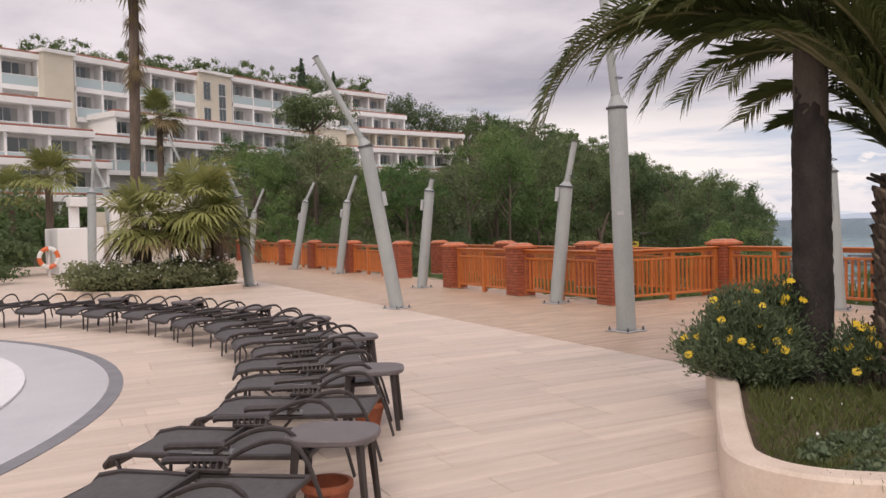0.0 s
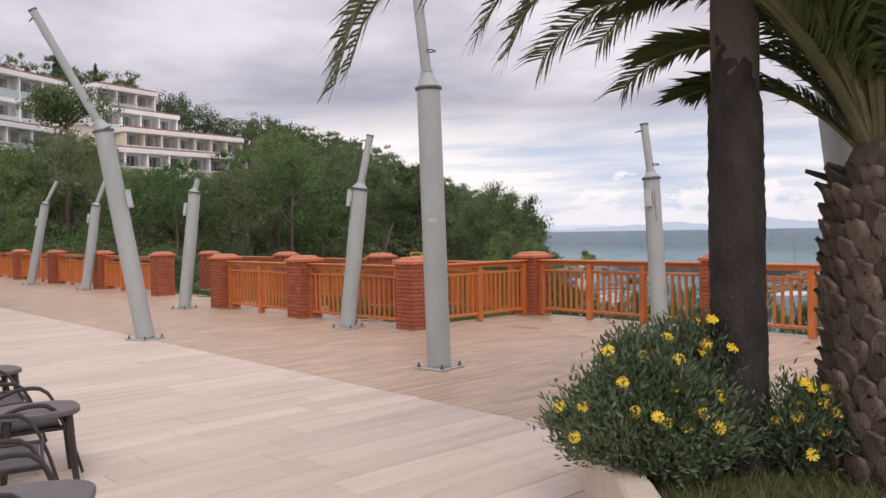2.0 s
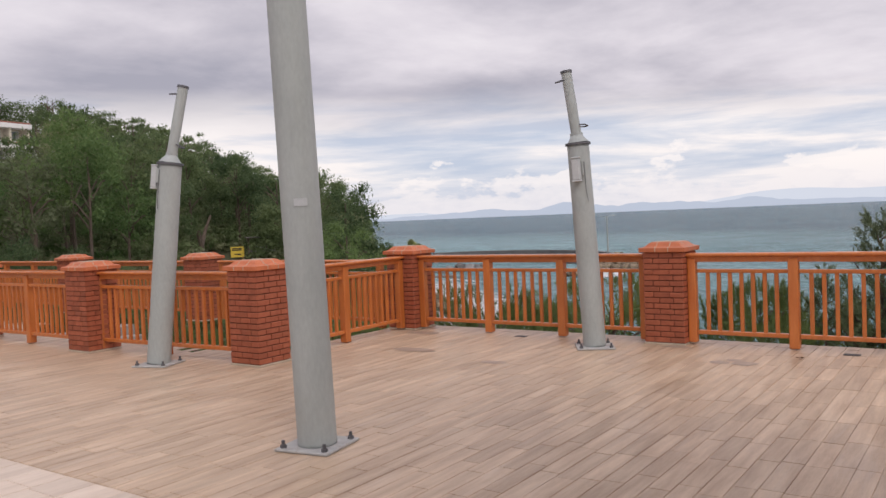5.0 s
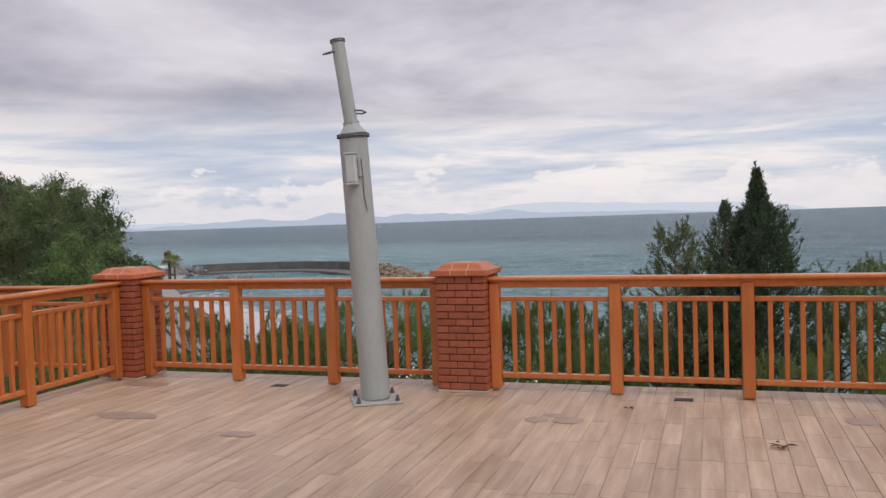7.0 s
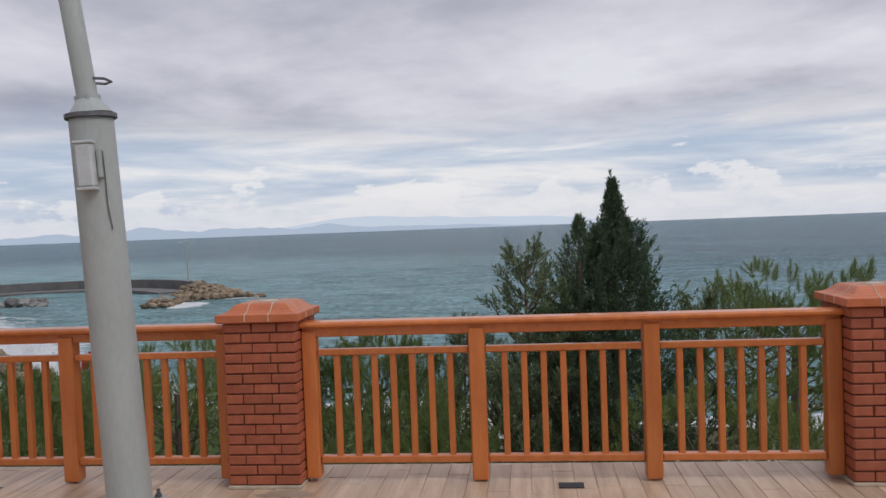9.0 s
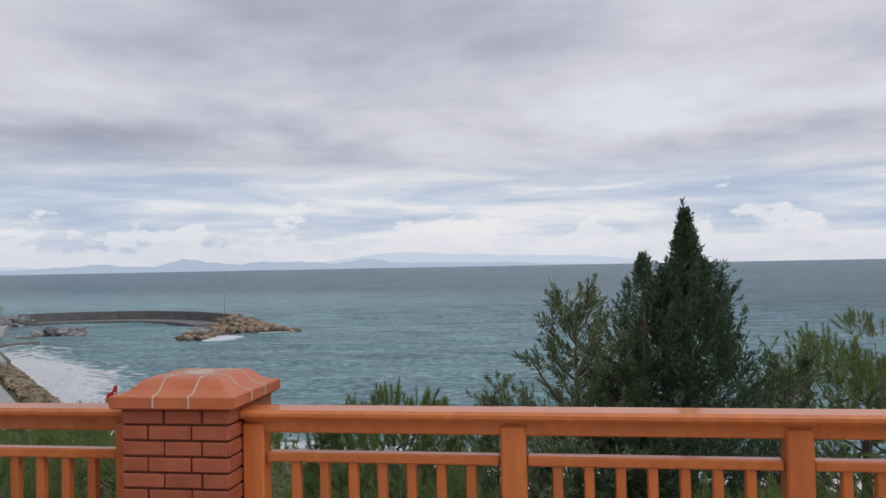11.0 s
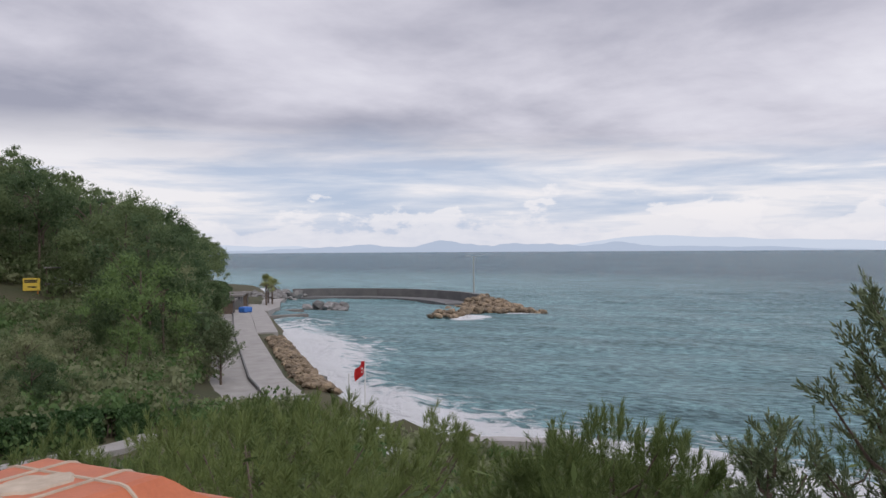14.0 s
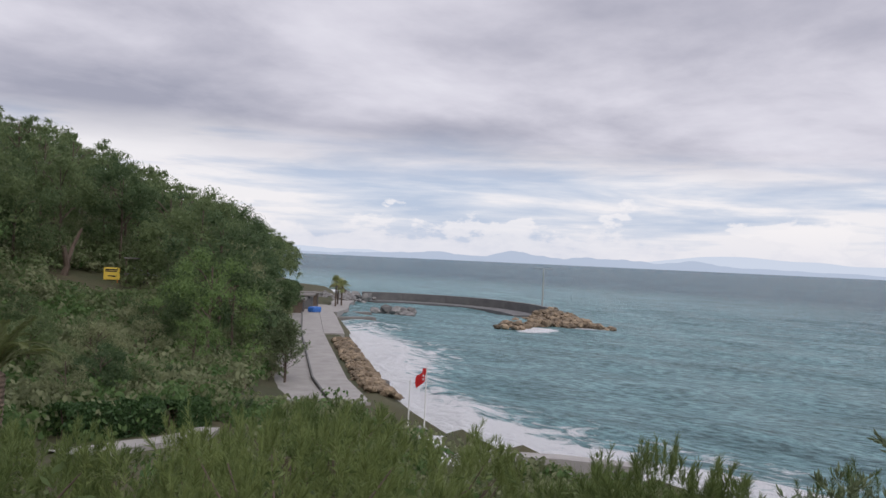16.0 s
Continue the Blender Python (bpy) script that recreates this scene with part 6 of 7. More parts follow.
def build_slope_palm(x, y, crown_z, turn):
    z = on_land(x, y)
    h = crown_z - z
    palm = base("date_palm", "young date palm with rough brown trunk on the slope", "palm", pose(x, y, z), group="slope palms")
    bm = bmesh.new()
    rings = [(0.30, -0.3)]
    for i in range(int(h / 0.11)):
        rings += [(0.25 + random.uniform(-0.01, 0.02), i * 0.11), (0.275 + random.uniform(-0.015, 0.015), i * 0.11 + 0.07)]
    lathe(bm, rings + [(0.15, h)], 14)
    part("trunk", bm, BOOT, palm)
    for i in range(26):
        part("frond", FRONDS[(0, 1, 1, 2, 3)[i % 5]], None, palm, at=pose(0, 0, h - 0.05, 0, 0, turn + i * 137.5) @ pose(0.08, 0, 0, random.uniform(-15, 15), 0, 0) @ Matrix.Scale(0.55, 4))


build_phoenix()
build_dark_palm()
build_slope_palm(22.4, 24.9, -1.3, 20)
build_slope_palm(21.0, 25.6, -0.9, 75)


def build_hedge(x0, y0, x1, y1, height, deep):
    """A clipped hedge: small leaves over a rounded block that follows the slope."""
    count = 5200
    u, v = rng.random(count), rng.random(count)
    face = rng.random(count)
    side = np.where(face < 0.42, -1.0, np.where(face < 0.55, 1.0, rng.uniform(-1, 1, count)))
    up = np.where(face < 0.55, v, 1.0) * (1 + 0.07 * np.sin(u * 21) + 0.05 * np.sin(u * 47 + 1))
    x, y = x0 + (x1 - x0) * u, y0 + (y1 - y0) * u
    g = land(x, y)
    run = math.hypot(x1 - x0, y1 - y0)
    nx, ny = -(y1 - y0) / run, (x1 - x0) / run
    off = side * deep / 2 * np.clip(1.15 - 0.35 * up ** 4, 0, 1)
    pts = np.stack([x + nx * off, y + ny * off, g - 0.1 + up * height], 1) + rng.normal(size=(count, 3)) * 0.03
    hedge = base("clipped_hedge", "dark green clipped hedge beside the garden path", "hedge", group="clipped hedges")
    quads("foliage", leaves(pts, 0.14, 0.6, 0, 0.6), HEDGE, "", "", parent=hedge)
    bm = bmesh.new()
    for i in range(9):
        s = (i + 0.5) / 9
        cx, cy = x0 + (x1 - x0) * s, y0 + (y1 - y0) * s
        cz = on_land(cx, cy)
        tube(bm, [(cx, cy, cz - 0.3), (cx + 0.05, cy, cz + height * 0.45), (cx, cy + 0.04, cz + height * 0.85)], 0.03, 5, 0.5)
    part("stem", bm, BARK, hedge)


build_hedge(26.6, 28.9, 30.6, 29.5, 1.05, 0.9)
build_hedge(31.2, 29.6, 33.2, 30.2, 0.95, 0.9)


def fan_quads(origin, way, size, blades=26, spread=250):
    """A fan leaf: narrow blades from one point."""
    way = Vector(way).normalized()
    side = way.cross(Vector((0, 0, 1)))
    side = side.normalized() if side.length > 1e-3 else Vector((1, 0, 0))
    up = side.cross(way)
    out = []
    for i in range(blades):
        a = radians(-spread / 2 + spread * i / (blades - 1))
        d = (way * math.cos(a) + side * math.sin(a) + up * random.uniform(-0.12, 0.18)).normalized()
        ln = size * (0.72 + 0.28 * math.cos(a)) * random.uniform(0.9, 1.08)
        w = d.cross(up).normalized() * size * 0.045
        o = Vector(origin)
        mid, tip = o + d * ln * 0.6, o + d * ln - Vector((0, 0, ln * 0.25))
        out.append([tuple(q) for q in (o, mid + w, tip, mid - w)])
    return out


def build_fan_palm(x, y, z, trunk_h, leaf, count, label, trunk_r=0.17, lean=(0, 0), shag=0.0, skirt=0.25):
    palm = base("fan_palm", label, "palm", pose(x, y, z))
    bm = bmesh.new()
    top = Vector((lean[0], lean[1], trunk_h))
    tube(bm, [(0, 0, -0.2), tuple(top * 0.35), tuple(top * 0.7), tuple(top)], trunk_r, 12, 0.85)
    part("trunk", bm, BARK if trunk_h > 3 else BOOT, palm)
    green, dry, stems = [], [], bmesh.new()
    for i in range(count):
        a = i * 2.4 + random.uniform(-0.3, 0.3)
        e = radians(random.uniform(-35, 80))
        d = Vector((math.cos(a) * math.cos(e), math.sin(a) * math.cos(e), math.sin(e)))
        o = top + d * leaf * random.uniform(0.6, 0.95)
        tube(stems, [tuple(top), tuple(top + d * leaf * 0.4 + Vector((0, 0, 0.05))), tuple(o)], 0.014, 4, 0.7)
        (dry if e < radians(-22 + skirt * 40) and random.random() < 0.7 else green).extend(fan_quads(o, d - Vector((0, 0, 0.25)), leaf * random.uniform(0.75, 1.0)))
    for i in range(int(shag * 60)):
        a, s = random.random() * 6.28, random.uniform(0.62, 1.0)
        o = top * s + Vector((math.cos(a), math.sin(a), 0)) * trunk_r
        dry.extend(fan_quads(o, (math.cos(a) * 0.5, math.sin(a) * 0.5, -1), 0.4, 6, 60))
    part("stem", stems, FROND_STEM, palm)
    quads("crown", green, FAN, "", "", parent=palm)
    if dry:
        tagged(quads("skirt", dry, FAN_DRY, "", "", parent=palm), "dry straw-coloured leaves", kind="stuff")


build_fan_palm(4.3, 22.9, 0.2, 2.0, 1.05, 34, "young fan palm with red-brown trunk in the round planter")
build_fan_palm(3.1, 23.2, 0.2, 1.5, 1.0, 30, "low bushy fan palm in the round planter")
build_fan_palm(5.0, 23.4, 0.2, 1.35, 0.95, 26, "small fan palm with yellowed drooping leaves", skirt=0.9)
build_fan_palm(3.0, 24.6, 0.2, 9.1, 1.1, 40, "tall fan palm with a bare trunk and shaggy top", trunk_r=0.155, lean=(0.25, 0.4), shag=0.8)
build_fan_palm(1.2, 44.5, 0, 4.4, 1.2, 26, "fan palm in the hotel garden", trunk_r=0.2)
build_fan_palm(8.6, 60.0, 1.2, 8.6, 1.4, 26, "tall fan palm in front of the hotel", trunk_r=0.24, shag=0.4)
build_fan_palm(-0.5, 48.5, 0, 3.6, 1.2, 24, "fan palm beside the white pavilion", trunk_r=0.2)
for i, (x, y) in enumerate(((131, 101), (133, 103.5), (128, 100))):
    build_fan_palm(x, y, SEA_Z + 0.9, 3.4 + 0.4 * i, 1.1, 18, "small wind-blown palm on the quay", trunk_r=0.16)


# ---- planters ----
def outline_ring(points, closed=True):
    """A smooth closed line through the points."""
    out = []
    n = len(points)
    for i in range(n):
        p0, p1, p2, p3 = (Vector(points[(i + k) % n]) for k in (-1, 0, 1, 2))
        for j in range(8):
            t = j / 8
            out.append(0.5 * ((2 * p1) + (p2 - p0) * t + (2 * p0 - 5 * p1 + 4 * p2 - p3) * t * t + (3 * p1 - p0 - 3 * p2 + p3) * t ** 3))
    return out


def build_planter(points, height, width, fill, label):
    ring = outline_ring(points)
    n = len(ring)
    bm = bmesh.new()
    rows = []
    for i, q in enumerate(ring):
        w = (ring[(i + 1) % n] - ring[i - 1]).normalized()
        inn = Vector((-w.y, w.x)) * width
        rows.append([bm.verts.new((q.x + inn.x * s, q.y + inn.y * s, z)) for s, z in ((0, 0.0), (0, height - 0.02), (0.1, height), (0.9, height), (1, height - 0.02), (1, 0.0))])
    for i in range(n):
        a, b = rows[i], rows[(i + 1) % n]
        for j in range(5):
            bm.faces.new((a[j], b[j], b[j + 1], a[j + 1]))
    pl = base("planter", label, "planter")
    part("kerb", bm, KERB, pl)
    bm = bmesh.new()
    face = bm.faces.new([bm.verts.new((*r[4].xy, fill)) for r in [[Vector((q.x, q.y, 0)) + Vector((-(ring[(i + 1) % n] - ring[i - 1]).normalized().y, (ring[(i + 1) % n] - ring[i - 1]).normalized().x, 0)) * width * 0.95] * 5 for i, q in enumerate(ring)]])
    bmesh.ops.triangulate(bm, faces=[face])
    bmesh.ops.recalc_face_normals(bm, faces=bm.faces[:])
    part("soil", bm, SOIL, pl, "dark soil")
    return ring


BED = build_planter([(4.1, 4.1), (3.72, 3.62), (3.78, 3.15), (4.3, 2.75), (5.5, 2.35), (7.4, 2.4), (8.2, 3.4), (7.9, 4.6), (7.0, 5.5), (6.05, 6.05), (5.1, 5.1)], 0.30, 0.17, 0.22, "raised planter with a cream rendered kerb and grass")


def inside(ring, x, y):
    hit = False
    for a, b in zip(ring, ring[1:] + ring[:1]):
        if (a.y > y) != (b.y > y) and x < (b.x - a.x) * (y - a.y) / (b.y - a.y) + a.x:
            hit = not hit
    return hit


def grass_blades(ring, z, count, height, material, name, label, margin=0.0):
    pts = []
    while len(pts) < count:
        x, y = random.uniform(3.6, 8.3), random.uniform(2.3, 6.0)
        if inside(ring, x, y) and inside(ring, x - 0.16, y + 0.16) and inside(ring, x + 0.16, y + 0.0) and noise.noise((x * 1.7, y * 1.7, 1)) > -0.25 + random.uniform(-0.2, 0.2):
            pts.append((x, y, z))
    p = np.array(pts)
    n = len(p)
    d = np.stack([rng.normal(size=n) * 0.45, rng.normal(size=n) * 0.45, np.ones(n)], 1) * (height * rng.uniform(0.4, 1.2, n))[:, None]
    s = np.cross(d, rng.normal(size=(n, 3)))
    s = s / (np.linalg.norm(s, axis=1)[:, None] + 1e-9) * 0.004
    quads(name, np.stack([p - s, p + s, p + d + s * 0.2, p + d - s * 0.2], 1), material, label, "grass")


grass_blades(BED, 0.215, 16000, 0.085, GRASS, "planter_grass", "rough green and yellowed grass in the planter")


def build_daisy_bush(x, y, z, rx, ry, h, count, blooms, label):
    bush = base("daisy_bush", label, "bush", pose(x, y, z))
    stems = bmesh.new()
    cent = []
    for i in range(170):
        a, q = random.random() * 6.283, random.random() ** 0.5
        e = random.uniform(0.15, 1.45)
        k = random.uniform(0.55, 1.0)
        tip = Vector((rx * math.cos(a) * math.cos(e) * k, ry * math.sin(a) * math.cos(e) * k, 0.05 + h * math.sin(e) * k))
        tube(stems, [(0.3 * tip.x, 0.3 * tip.y, 0), tuple(tip * 0.6 + Vector((0, 0, 0.02))), tuple(tip)], 0.006, 4, 0.5)
        cent.append(tip)
        cent.append(tip * 0.85)
    part("stem", stems, BARK, bush)
    c = np.array([tuple(q) for q in cent])
    which = rng.integers(0, len(c), count)
    p = c[which] + np.clip(rng.normal(size=(count, 3)), -1.9, 1.9) * 0.05
    p[:, 2] = np.maximum(p[:, 2], 0.02)
    d = p / (np.linalg.norm(p, axis=1)[:, None] + 1e-6) + rng.normal(size=(count, 3)) * 0.6 + (0, 0, 0.35)
    d /= np.linalg.norm(d, axis=1)[:, None]
    s = np.cross(d, rng.normal(size=(count, 3)))
    s = s / (np.linalg.norm(s, axis=1)[:, None] + 1e-9) * 0.0068
    ln = rng.uniform(0.03, 0.062, count)[:, None]
    quads("foliage", np.stack([p, p + d * ln * 0.5 + s, p + d * ln, p + d * ln * 0.5 - s], 1), BUSH, "", "", parent=bush)
    flower = bmesh.new()
    for i in range(12):
        box(flower, 0.006, -0.005, 0.0, 0.034, 0.005, 0.004, 0.0, pose(0, 0, 0, 0, random.uniform(-12, 8), i * 30))
    lathe(flower, [(0.009, 0), (0.008, 0.007), (0.003, 0.01)], 8)
    bloom = mesh_of(flower, "flower", PETAL)
    bud = bmesh.new()
    bmesh.ops.create_icosphere(bud, subdivisions=1, radius=0.008)
    bud = mesh_of(bud, "bud", FROND_STEM)
    for i in range(blooms):
        t = random.choice(cent[::2]) * random.uniform(1.0, 1.12)
        up = Vector((t.x * 0.8 - 0.25, t.y * 0.8 - 0.25, 0.5)).to_track_quat("Z", "Y").to_matrix().to_4x4()
        is_bud = i % 3 == 2
        part("bud" if is_bud else "flower", bud if is_bud else bloom, None, bush, at=Matrix.Translation(t + Vector((0, 0, 0.03))) @ up @ pose(0, 0, 0, random.uniform(-20, 20), random.uniform(-20, 20), 0))


build_daisy_bush(5.52, 5.22, 0.2, 0.52, 0.52, 0.70, 30000, 90, "grey-green daisy bush with yellow flowers spilling over the kerb")
build_daisy_bush(5.85, 5.15, 0.2, 0.4, 0.4, 0.80, 10000, 16, "taller daisy bush against the palm trunk")
build_daisy_bush(6.12, 4.62, 0.2, 0.28, 0.28, 0.45, 5000, 26, "small daisy clump with yellow flowers between the palms")
build_planter([(5.5, 22.6), (4.9, 24.2), (3.0, 24.9), (1.3, 24.6), (0.95, 23.4), (2.1, 22.0), (4.0, 21.7)], 0.16, 0.12, 0.1, "round planter with a low kerb and flowering shrubs")


def build_shrub_bed():
    rows, white = [], []
    for i in range(150):
        a, q = random.random() * 6.283, random.random() ** 0.5
        x, y = 3.2 + 2.2 * q * math.cos(a), 23.2 + 1.45 * q * math.sin(a)
        rows.append(crown(x, y, 0.1, random.uniform(0.5, 0.95), 0.35, 260, 0.075))
        white.append((x, y, 0.95))
    quads("bed_shrubs", np.concatenate(rows), WOODS_PALE, "low green shrubs filling the round planter", "shrubs")
    pts = np.array([(x + random.uniform(-0.3, 0.3), y + random.uniform(-0.3, 0.3), random.uniform(0.35, 0.95)) for x, y, _ in white for _ in range(3)])
    quads("bed_blossom", leaves(pts, 0.07, 0.5, 0, 0.9), PETAL_WHITE, "small white blossoms over the shrubs", "blossom")


build_shrub_bed()

# white flowers along the planter's front edge
pts = []
while len(pts) < 24:
    x, y = random.uniform(3.8, 5.2), random.uniform(2.6, 4.6)
    if inside(BED, x, y) and inside(BED, x - 0.2, y + 0.2):
        pts.append((x, y, 0.26 + random.random() * 0.08))
quads("white_ground_flowers", leaves(np.array(pts), 0.018, 0.6, 0, 0.9), PETAL_WHITE, "small white flowers and grey leaves in the grass", "flowers")
crowns = [crown(random.uniform(4.05, 7.2), random.uniform(2.75, 3.75), 0.2, random.uniform(0.27, 0.40), random.uniform(0.12, 0.22), 260, 0.032) for _ in range(46)]
quads("ground_cover", np.concatenate(crowns), BUSH, "low leafy ground cover in the planter", "plants")


# ---- pool edge ----
POOL_C = (-6.0, 10.3)


def ring_band(r0, r1, z0, z1, material, name, label, sides=120):
    bm = bmesh.new()
    rows = []
    for i in range(sides):
        a = 2 * math.pi * i / sides
        rows.append([bm.verts.new((POOL_C[0] + r * math.cos(a), POOL_C[1] + r * math.sin(a), z)) for r, z in ((r0, z0), (r1, z0), (r1, z1), (r0, z1))])
    for i in range(sides):
        a, b = rows[i], rows[(i + 1) % sides]
        for j in range(4):
            bm.faces.new((a[j], a[(j + 1) % 4], b[(j + 1) % 4], b[j]))
    bmesh.ops.recalc_face_normals(bm, faces=bm.faces[:])
    thing(name, bm, material, label, "floor", kind="structure")


ring_band(7.14, 7.28, -0.02, 0.006, RING_DARK, "pool_band", "curved slate-grey tile band round the pool")
ring_band(6.325, 7.135, -0.02, 0.005, POOL_DECK, "pool_surround", "smooth pale grey pool surround")
ring_band(5.97, 6.32, -0.02, 0.03, POOL_WHITE, "pool_rim", "white curved pool rim")
bm = bmesh.new()
bmesh.ops.create_circle(bm, cap_ends=True, segments=90, radius=5.97, matrix=pose(*POOL_C, 0.004))
thing("pool_cover", bm, POOL_DECK, "pale ribbed pool cover", "pool", kind="structure")
for i in range(24):
    r = 5.75 - i * 0.11
    ring_band(r - 0.03, r, 0.005, 0.014, POOL_WHITE, "pool_rib", "white rib on the pool cover", 90)


# ---- sun loungers ----
def build_lounger():
    """Stacking lounger: foot at x = 0, head at x = 1.75."""
    l = base("sun_lounger", "dark tubular sun lounger with grey sling, lying flat", "sun lounger", group="loungers round the pool")
    for name, prof in (("seat_sling", ((0.0, 0.26), (0.06, 0.31), (0.25, 0.335), (0.62, 0.335), (0.85, 0.325))), ("back_sling", ((0.90, 0.325), (1.25, 0.335), (1.55, 0.335), (1.72, 0.34)))):
        bm = bmesh.new()
        rows = [[bm.verts.new((x, s * 0.275, z - (0.018 if abs(s) < 0.5 else 0) - lo)) for lo in (0, 0.012) for s in (-1, -0.45, 0.45, 1)] for x, z in prof]
        for a, b in zip(rows, rows[1:]):
            for j in range(3):
                bm.faces.new((a[j], b[j], b[j + 1], a[j + 1]))
                bm.faces.new((a[j + 4], a[j + 5], b[j + 5], b[j + 4]))
        part(name, bm, SLING, l, "grey woven sling", smooth=True)
    for s in (-1, 1):
        bm = bmesh.new()
        tube(bm, [(0.0, s * 0.285, 0.27), (0.06, s * 0.285, 0.315), (0.25, s * 0.285, 0.34), (0.9, s * 0.285, 0.33), (1.75, s * 0.285, 0.34)], 0.017, 7)
        part("side_rail", bm, TUBE, l)
        bm = bmesh.new()
        arc = [(0.98 + 0.90 * i / 12, s * (0.315 + 0.02 * math.sin(math.pi * i / 12)), 0.36 + 0.145 * math.sin(math.pi * min(1, i / 12 * 0.90)) - (0.36 * ((i - 8) / 4) ** 2 if i > 8 else 0)) for i in range(13)]
        tube(bm, arc, 0.015, 7)
        part("arm", bm, TUBE, l, "bowed arm running down into the rear leg")
        bm = bmesh.new()
        tube(bm, [(0.56, s * 0.315, 0.385), (0.60, s * 0.315, 0.395), (1.06, s * 0.315, 0.405), (1.10, s * 0.315, 0.39)], 0.021, 8)
        part("arm_pad", bm, TUBE, l, "straight dark armrest bar")
        bm = bmesh.new()
        tube(bm, [(0.10, s * 0.28, 0.32), (0.15, s * 0.29, 0.24), (0.13, s * 0.30, 0.0)], 0.016, 7)
        part("front_leg", bm, TUBE, l)
        bm = bmesh.new()
        tube(bm, [(0.42, s * 0.28, 0.33), (0.62, s * 0.28, 0.20), (0.85, s * 0.28, 0.20), (1.02, s * 0.28, 0.33)], 0.012, 6)
        part("under_brace", bm, TUBE, l)
        bm = bmesh.new()
        box(bm, 0.78, s * 0.285 - 0.022, 0.35, 1.12, s * 0.285 + 0.022, 0.372, 0.004)
        for i in range(6):
            lathe(bm, [(0.020, 0.372), (0.004, 0.405)], 6, pose(0.82 + i * 0.052, s * 0.285, 0))
        part("ratchet", bm, RATCHET if s < 0 else TUBE, l, "toothed back ratchet")
    for x, z, r in ((0.88, 0.345, 0.02), (0.005, 0.265, 0.016), (1.74, 0.34, 0.016)):
        bm = bmesh.new()
        tube(bm, [(x, -0.285, z), (x, 0.285, z)], r, 7)
        part("cross_bar", bm, TUBE, l)
    return l


def build_side_table():
    t = base("side_table", "low dark plastic side table with rounded top", "side table", group="poolside tables")
    bm = bmesh.new()
    ring = []
    for z, k in ((0.425, 0.96), (0.432, 1.0), (0.455, 1.0), (0.462, 0.97)):
        ring.append([bm.verts.new((0.25 * k * math.copysign(abs(math.cos(a)) ** 0.7, math.cos(a)), 0.22 * k * math.copysign(abs(math.sin(a)) ** 0.7, math.sin(a)), z)) for a in np.linspace(0, 2 * math.pi, 28, endpoint=False)])
    for a, b in zip(ring, ring[1:]):
        for j in range(28):
            bm.faces.new((a[j], a[(j + 1) % 28], b[(j + 1) % 28], b[j]))
    bm.faces.new(ring[0][::-1])
    bm.faces.new(ring[-1])
    part("tabletop", bm, TABLE, t)
    for sx in (-1, 1):
        part("apron", boxed(sx * 0.17 - 0.012, -0.14, 0.37, sx * 0.17 + 0.012, 0.14, 0.424, bevel=0.004), TUBE, t)
        for sy in (-1, 1):
            bm = bmesh.new()
            tube(bm, [(sx * 0.17, sy * 0.14, 0.425), (sx * 0.205, sy * 0.175, 0.0)], 0.026, 6, 0.75)
            part("leg", bm, TUBE, t)
    return t


def build_pot():
    p = base("terracotta_pot", "terracotta pot under a side table", "pot", group="terracotta pots")
    bm = bmesh.new()
    lathe(bm, [(0.085, 0.0), (0.125, 0.16), (0.14, 0.165), (0.14, 0.20), (0.118, 0.20), (0.11, 0.12)], 18)
    part("bowl", bm, POT, p, smooth=False)
    return p


lounger, table, pot = build_lounger(), build_side_table(), build_pot()
first = True
for i in range(17):
    a = -46.0 + i * 5.85
    r = 8.46 + 0.08 * math.sin(i * 2.3)
    m = pose(POOL_C[0] + r * math.cos(radians(a)), POOL_C[1] + r * math.sin(radians(a)), 0, 0, 0, a + 2.5 * math.sin(i * 1.7)) @ Matrix.Diagonal((0.82, 1, 1, 1))
    if first:
        lounger.matrix_world = m
        first = False
    else:
        copy_thing(lounger, m)
for i in range(8):
    a = -47.3 + i * 11.7
    r = 9.73 - 0.06 * i
    m = pose(POOL_C[0] + r * math.cos(radians(a)), POOL_C[1] + r * math.sin(radians(a)), 0, 0, 0, a + 4 * math.sin(i * 2.1))
    if i == 0:
        table.matrix_world = m
    else:
        copy_thing(table, m)
    if i in (1, 2):
        q = pose(m.translation.x - 0.05, m.translation.y - 0.02, 0)
        if i == 1:
            pot.matrix_world = q
        else:
            copy_thing(pot, q)


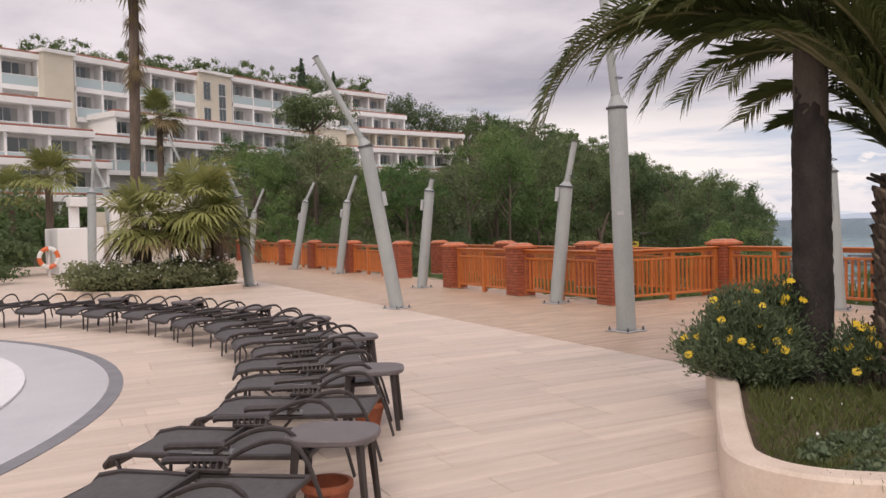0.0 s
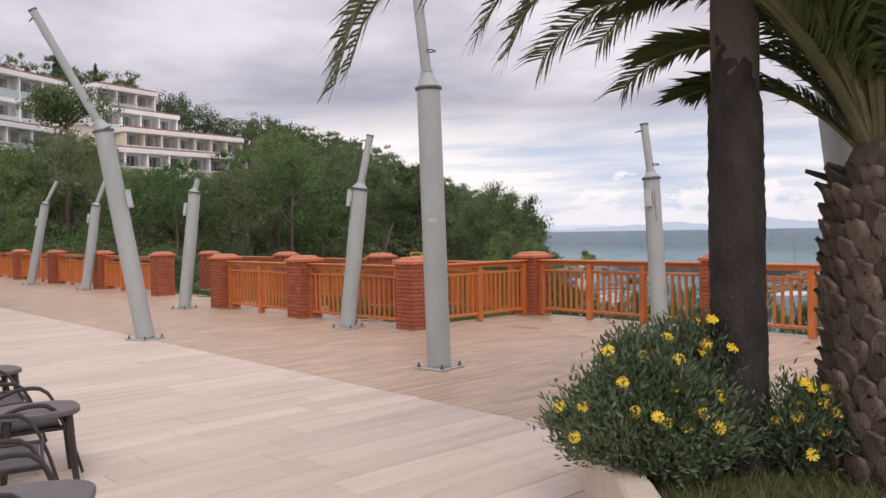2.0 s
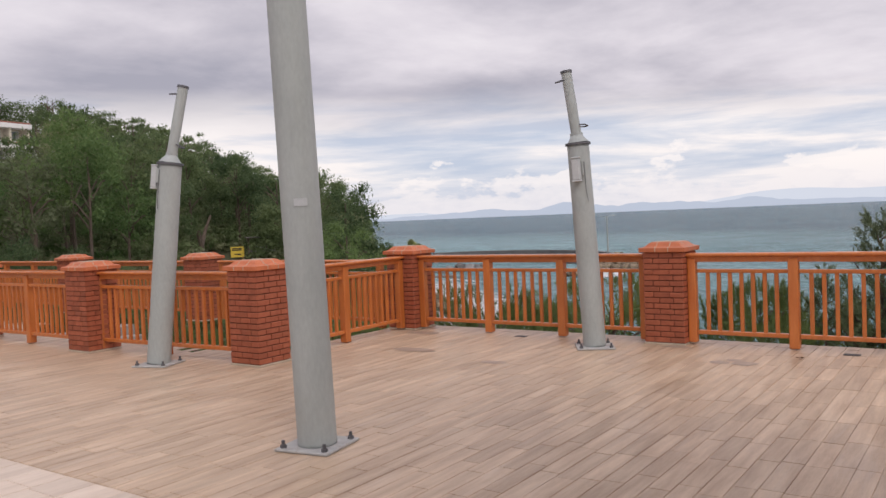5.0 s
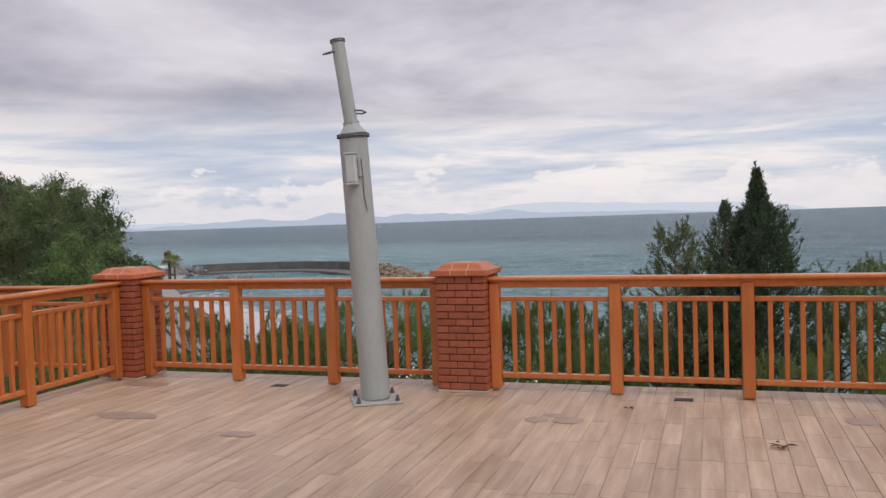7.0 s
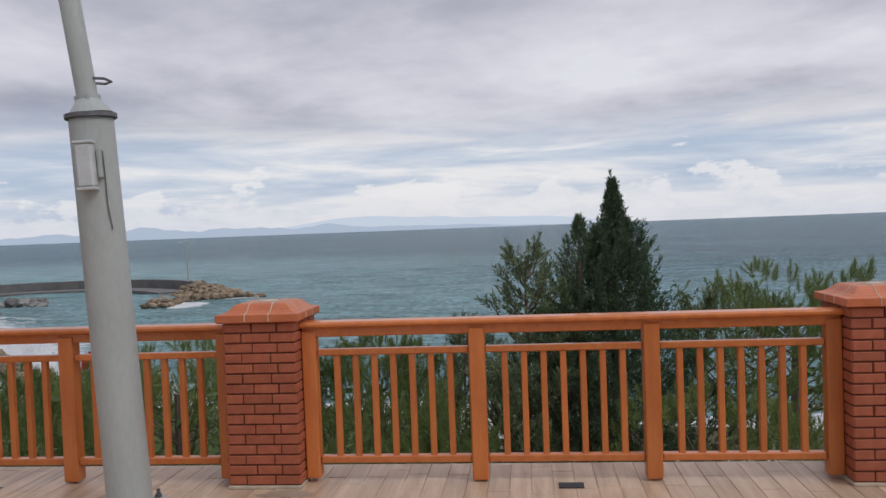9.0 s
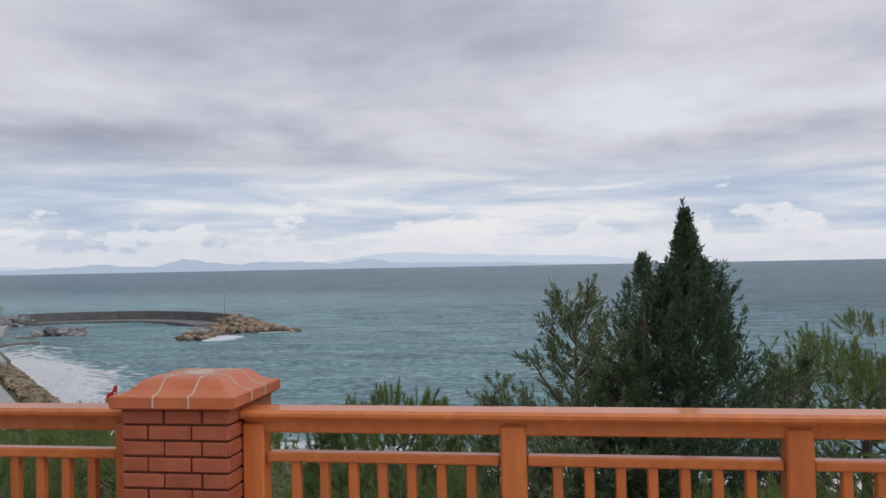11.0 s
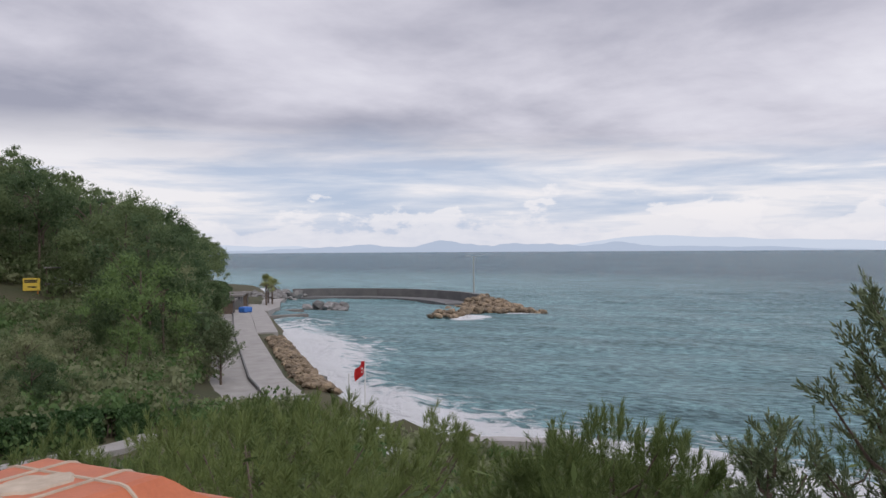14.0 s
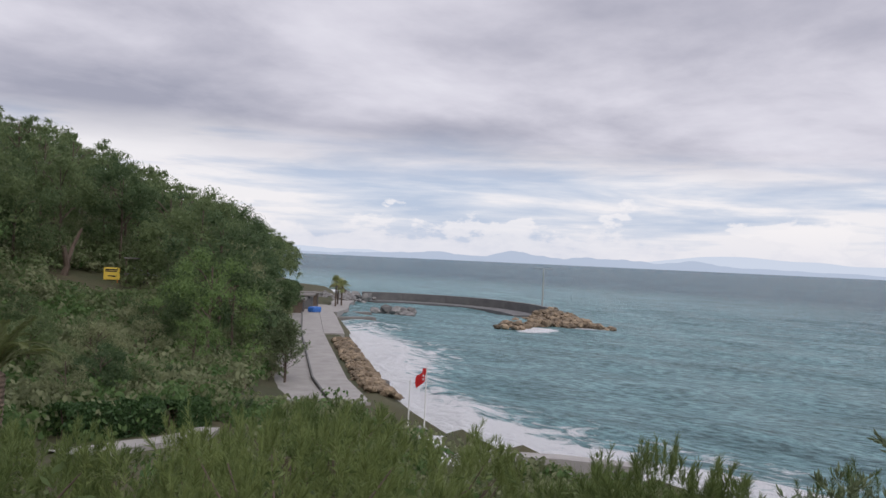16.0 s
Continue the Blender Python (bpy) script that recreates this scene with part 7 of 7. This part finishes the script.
# ---- pavilion and garden at the far end of the terrace ----
def build_pavilion():
    p = base("white_pavilion", "low white rendered pavilion with open portal frames", "pavilion", pose(1.8, 36.2, 0, 0, 0, 8))
    part("wall", boxed(-0.5, 0, 0, 1.25, 3, 1.9, bevel=0.03), WHITEWASH, p)
    for x in (1.6, 2.9, 4.2):
        part("pillar", boxed(x, 0.2, 0, x + 0.35, 0.6, 2.75, bevel=0.02), WHITEWASH, p)
    part("pillar", boxed(0.05, 0.3, 1.91, 0.4, 0.7, 2.75, bevel=0.02), WHITEWASH, p)
    part("beam", boxed(0.0, 0.1, 2.76, 4.7, 0.8, 3.15, bevel=0.03), WHITEWASH, p)
    part("back_wall", boxed(1.3, 2.6, 0, 4.6, 2.8, 2.6), CREAM, p)
    q = base("white_kiosk", "white rendered kiosk with a flat roof", "kiosk", pose(6.6, 42.0, 0, 0, 0, 5))
    part("wall", boxed(-1.6, 0, 0, 1.3, 2.4, 3.2, bevel=0.03), WHITEWASH, q)
    part("roof", boxed(-1.9, -0.5, 3.21, 1.6, 2.6, 3.5, bevel=0.03), WHITEWASH, q)
    # solid wall behind; the kiosk's dark inside is a black slab
    part("doorway", boxed(-0.9, -0.03, 0.05, -0.1, -0.002, 2.1), BLACK, q, "black panel in place of a shaded doorway")
    fence = base("cane_fence", "brown upright cane fence behind the terrace", "fence", pose(3.0, 45.5, 0))
    cane = mesh_of(boxed(-0.045, -0.02, 0, 0.045, 0.02, 1.7), "cane", BARK)
    for i in range(62):
        part("cane", cane, None, fence, at=pose(i * 0.115, random.uniform(-0.02, 0.02), random.uniform(-0.1, 0)))
    for z in (0.4, 1.3):
        part("fence_rail", boxed(-0.1, 0.03, z, 7.2, 0.07, z + 0.07), BARK, fence)
    ring = base("life_ring", "orange and white life ring on a short white post", "life ring", pose(0.95, 35.4, 0))
    bm = bmesh.new()
    lathe(bm, [(0.05, 0), (0.05, 1.0)], 8)
    part("post", bm, FRAME, ring)
    for k in range(8):
        bm = bmesh.new()
        tube(bm, [(0.33 * math.cos(a), -0.12, 0.75 + 0.36 * math.sin(a)) for a in np.linspace(k * math.pi / 4, (k + 1) * math.pi / 4 - 0.01, 6)], 0.085, 8)
        part("ring_segment", bm, ORANGE if k % 2 == 0 else PETAL_WHITE, ring)


build_pavilion()
hedge = [crown(random.uniform(-9, 0.6), random.uniform(33, 39), 0.0, random.uniform(1.6, 4.0), random.uniform(0.9, 1.6), 800, 0.16) for _ in range(26)]
hedge += [crown(random.uniform(-9, -0.3), random.uniform(30.5, 32.5), 0.0, random.uniform(0.7, 1.2), 0.7, 500, 0.1) for _ in range(20)]
quads("garden_hedge", np.concatenate(hedge), WOODS, "dense green garden hedge beside the pavilion", "hedge")
pts = np.array([(random.uniform(-9, -0.3), random.uniform(30, 32.5), random.uniform(0.4, 1.2)) for _ in range(120)])
quads("hedge_blossom", leaves(pts, 0.1, 0.5, 0, 0.9), PETAL_WHITE, "white blossoms on the garden hedge", "blossom")


# ---- small things on the terrace floor ----
def build_drain(x, y):
    d = base("floor_drain", "small dark square drain opening in the tiles", "drain", pose(x, y, 0.001))
    # shade in the drain hole is painted as a flat black plate
    part("opening", boxed(-0.05, -0.075, 0, 0.05, 0.075, 0.004), BLACK, d)


for x, y in ((12.76, 6.90), (12.72, 10.64), (12.76, 3.2)):
    build_drain(x, y)


def build_leaf(x, y, turn, s):
    bm = bmesh.new()
    for i in range(4):
        pts = [Vector((0, 0, 0.01)), Vector((0.5, 0.16, 0.10 + 0.1 * random.random())), Vector((1, 0.05, 0.02)), Vector((0.5, -0.14, 0.05))]
        vs = [bm.verts.new(pose(0, 0, 0, random.uniform(-25, 25), 0, i * 80 + random.uniform(-20, 20)) @ (q * s)) for q in pts]
        bm.faces.new(vs)
    bmesh.ops.solidify(bm, geom=bm.faces[:], thickness=0.002)
    thing("dry_leaf", bm, LEAF_DRY, "curled dry brown leaf on the tiles", "leaf", at=pose(x, y, 0.012, 0, 0, turn))


build_leaf(11.50, 6.24, 20, 0.095)
build_leaf(11.47, 6.29, 140, 0.06)
build_leaf(12.35, 7.3, 80, 0.05)
build_leaf(2.4, 9.1, 10, 0.05)


def build_stain(x, y, rx, ry, seed):
    bm = bmesh.new()
    ring = [bm.verts.new((rx * math.cos(a) * (1 + 0.3 * noise.noise((math.cos(a) * 1.5, math.sin(a) * 1.5, seed))), ry * math.sin(a) * (1 + 0.3 * noise.noise((math.cos(a) * 1.5, seed, math.sin(a) * 1.5))), 0)) for a in np.linspace(0, 2 * math.pi, 36, endpoint=False)]
    bm.faces.new(ring)
    tagged(thing("damp_patch", bm, STAIN, "dark damp patch drying on the tiles", "stain", at=pose(x, y, 0.0035)), kind="stuff")


for x, y, rx, ry, sd in ((11.92, 7.72, 0.10, 0.13, 1), (11.90, 7.95, 0.08, 0.10, 2), (12.05, 7.84, 0.06, 0.09, 7), (12.27, 5.66, 0.11, 0.12, 3), (12.20, 5.40, 0.07, 0.10, 4), (12.26, 5.08, 0.09, 0.13, 5), (11.4, 11.34, 0.12, 0.30, 6), (11.06, 10.03, 0.08, 0.16, 8), (12.62, 8.62, 0.06, 0.18, 9), (12.56, 12.05, 0.10, 0.25, 10)):
    build_stain(x, y, rx, ry, sd)


# ---- laid tiles near the railing, one by one ----
tile_floor = base("floor_tiles", "brown wood-look ceramic planks near the railing", "floor tiles", kind="structure")
tile_floor["category"] = "floor"
plank_cache = {}
for a, b, c, d, z in [q for q in wood_tiles if NEAR(q[0], q[2])]:
    key = (round(b - a, 2), round(d - c, 3))
    if key not in plank_cache:
        bm = bmesh.new()
        w, h, e = b - a, d - c, 0.003
        t = [bm.verts.new(q) for q in ((e, e, 0), (w - e, e, 0), (w - e, h - e, 0), (e, h - e, 0))]
        o = [bm.verts.new(q) for q in ((0, 0, -0.006), (w, 0, -0.006), (w, h, -0.006), (0, h, -0.006))]
        bm.faces.new(t)
        for i in range(4):
            bm.faces.new((o[i], o[(i + 1) % 4], t[(i + 1) % 4], t[i]))
        plank_cache[key] = mesh_of(bm, "tile", TILE_WOOD_PART)
    part("tile", plank_cache[key], None, tile_floor, at=pose(a, c, z))
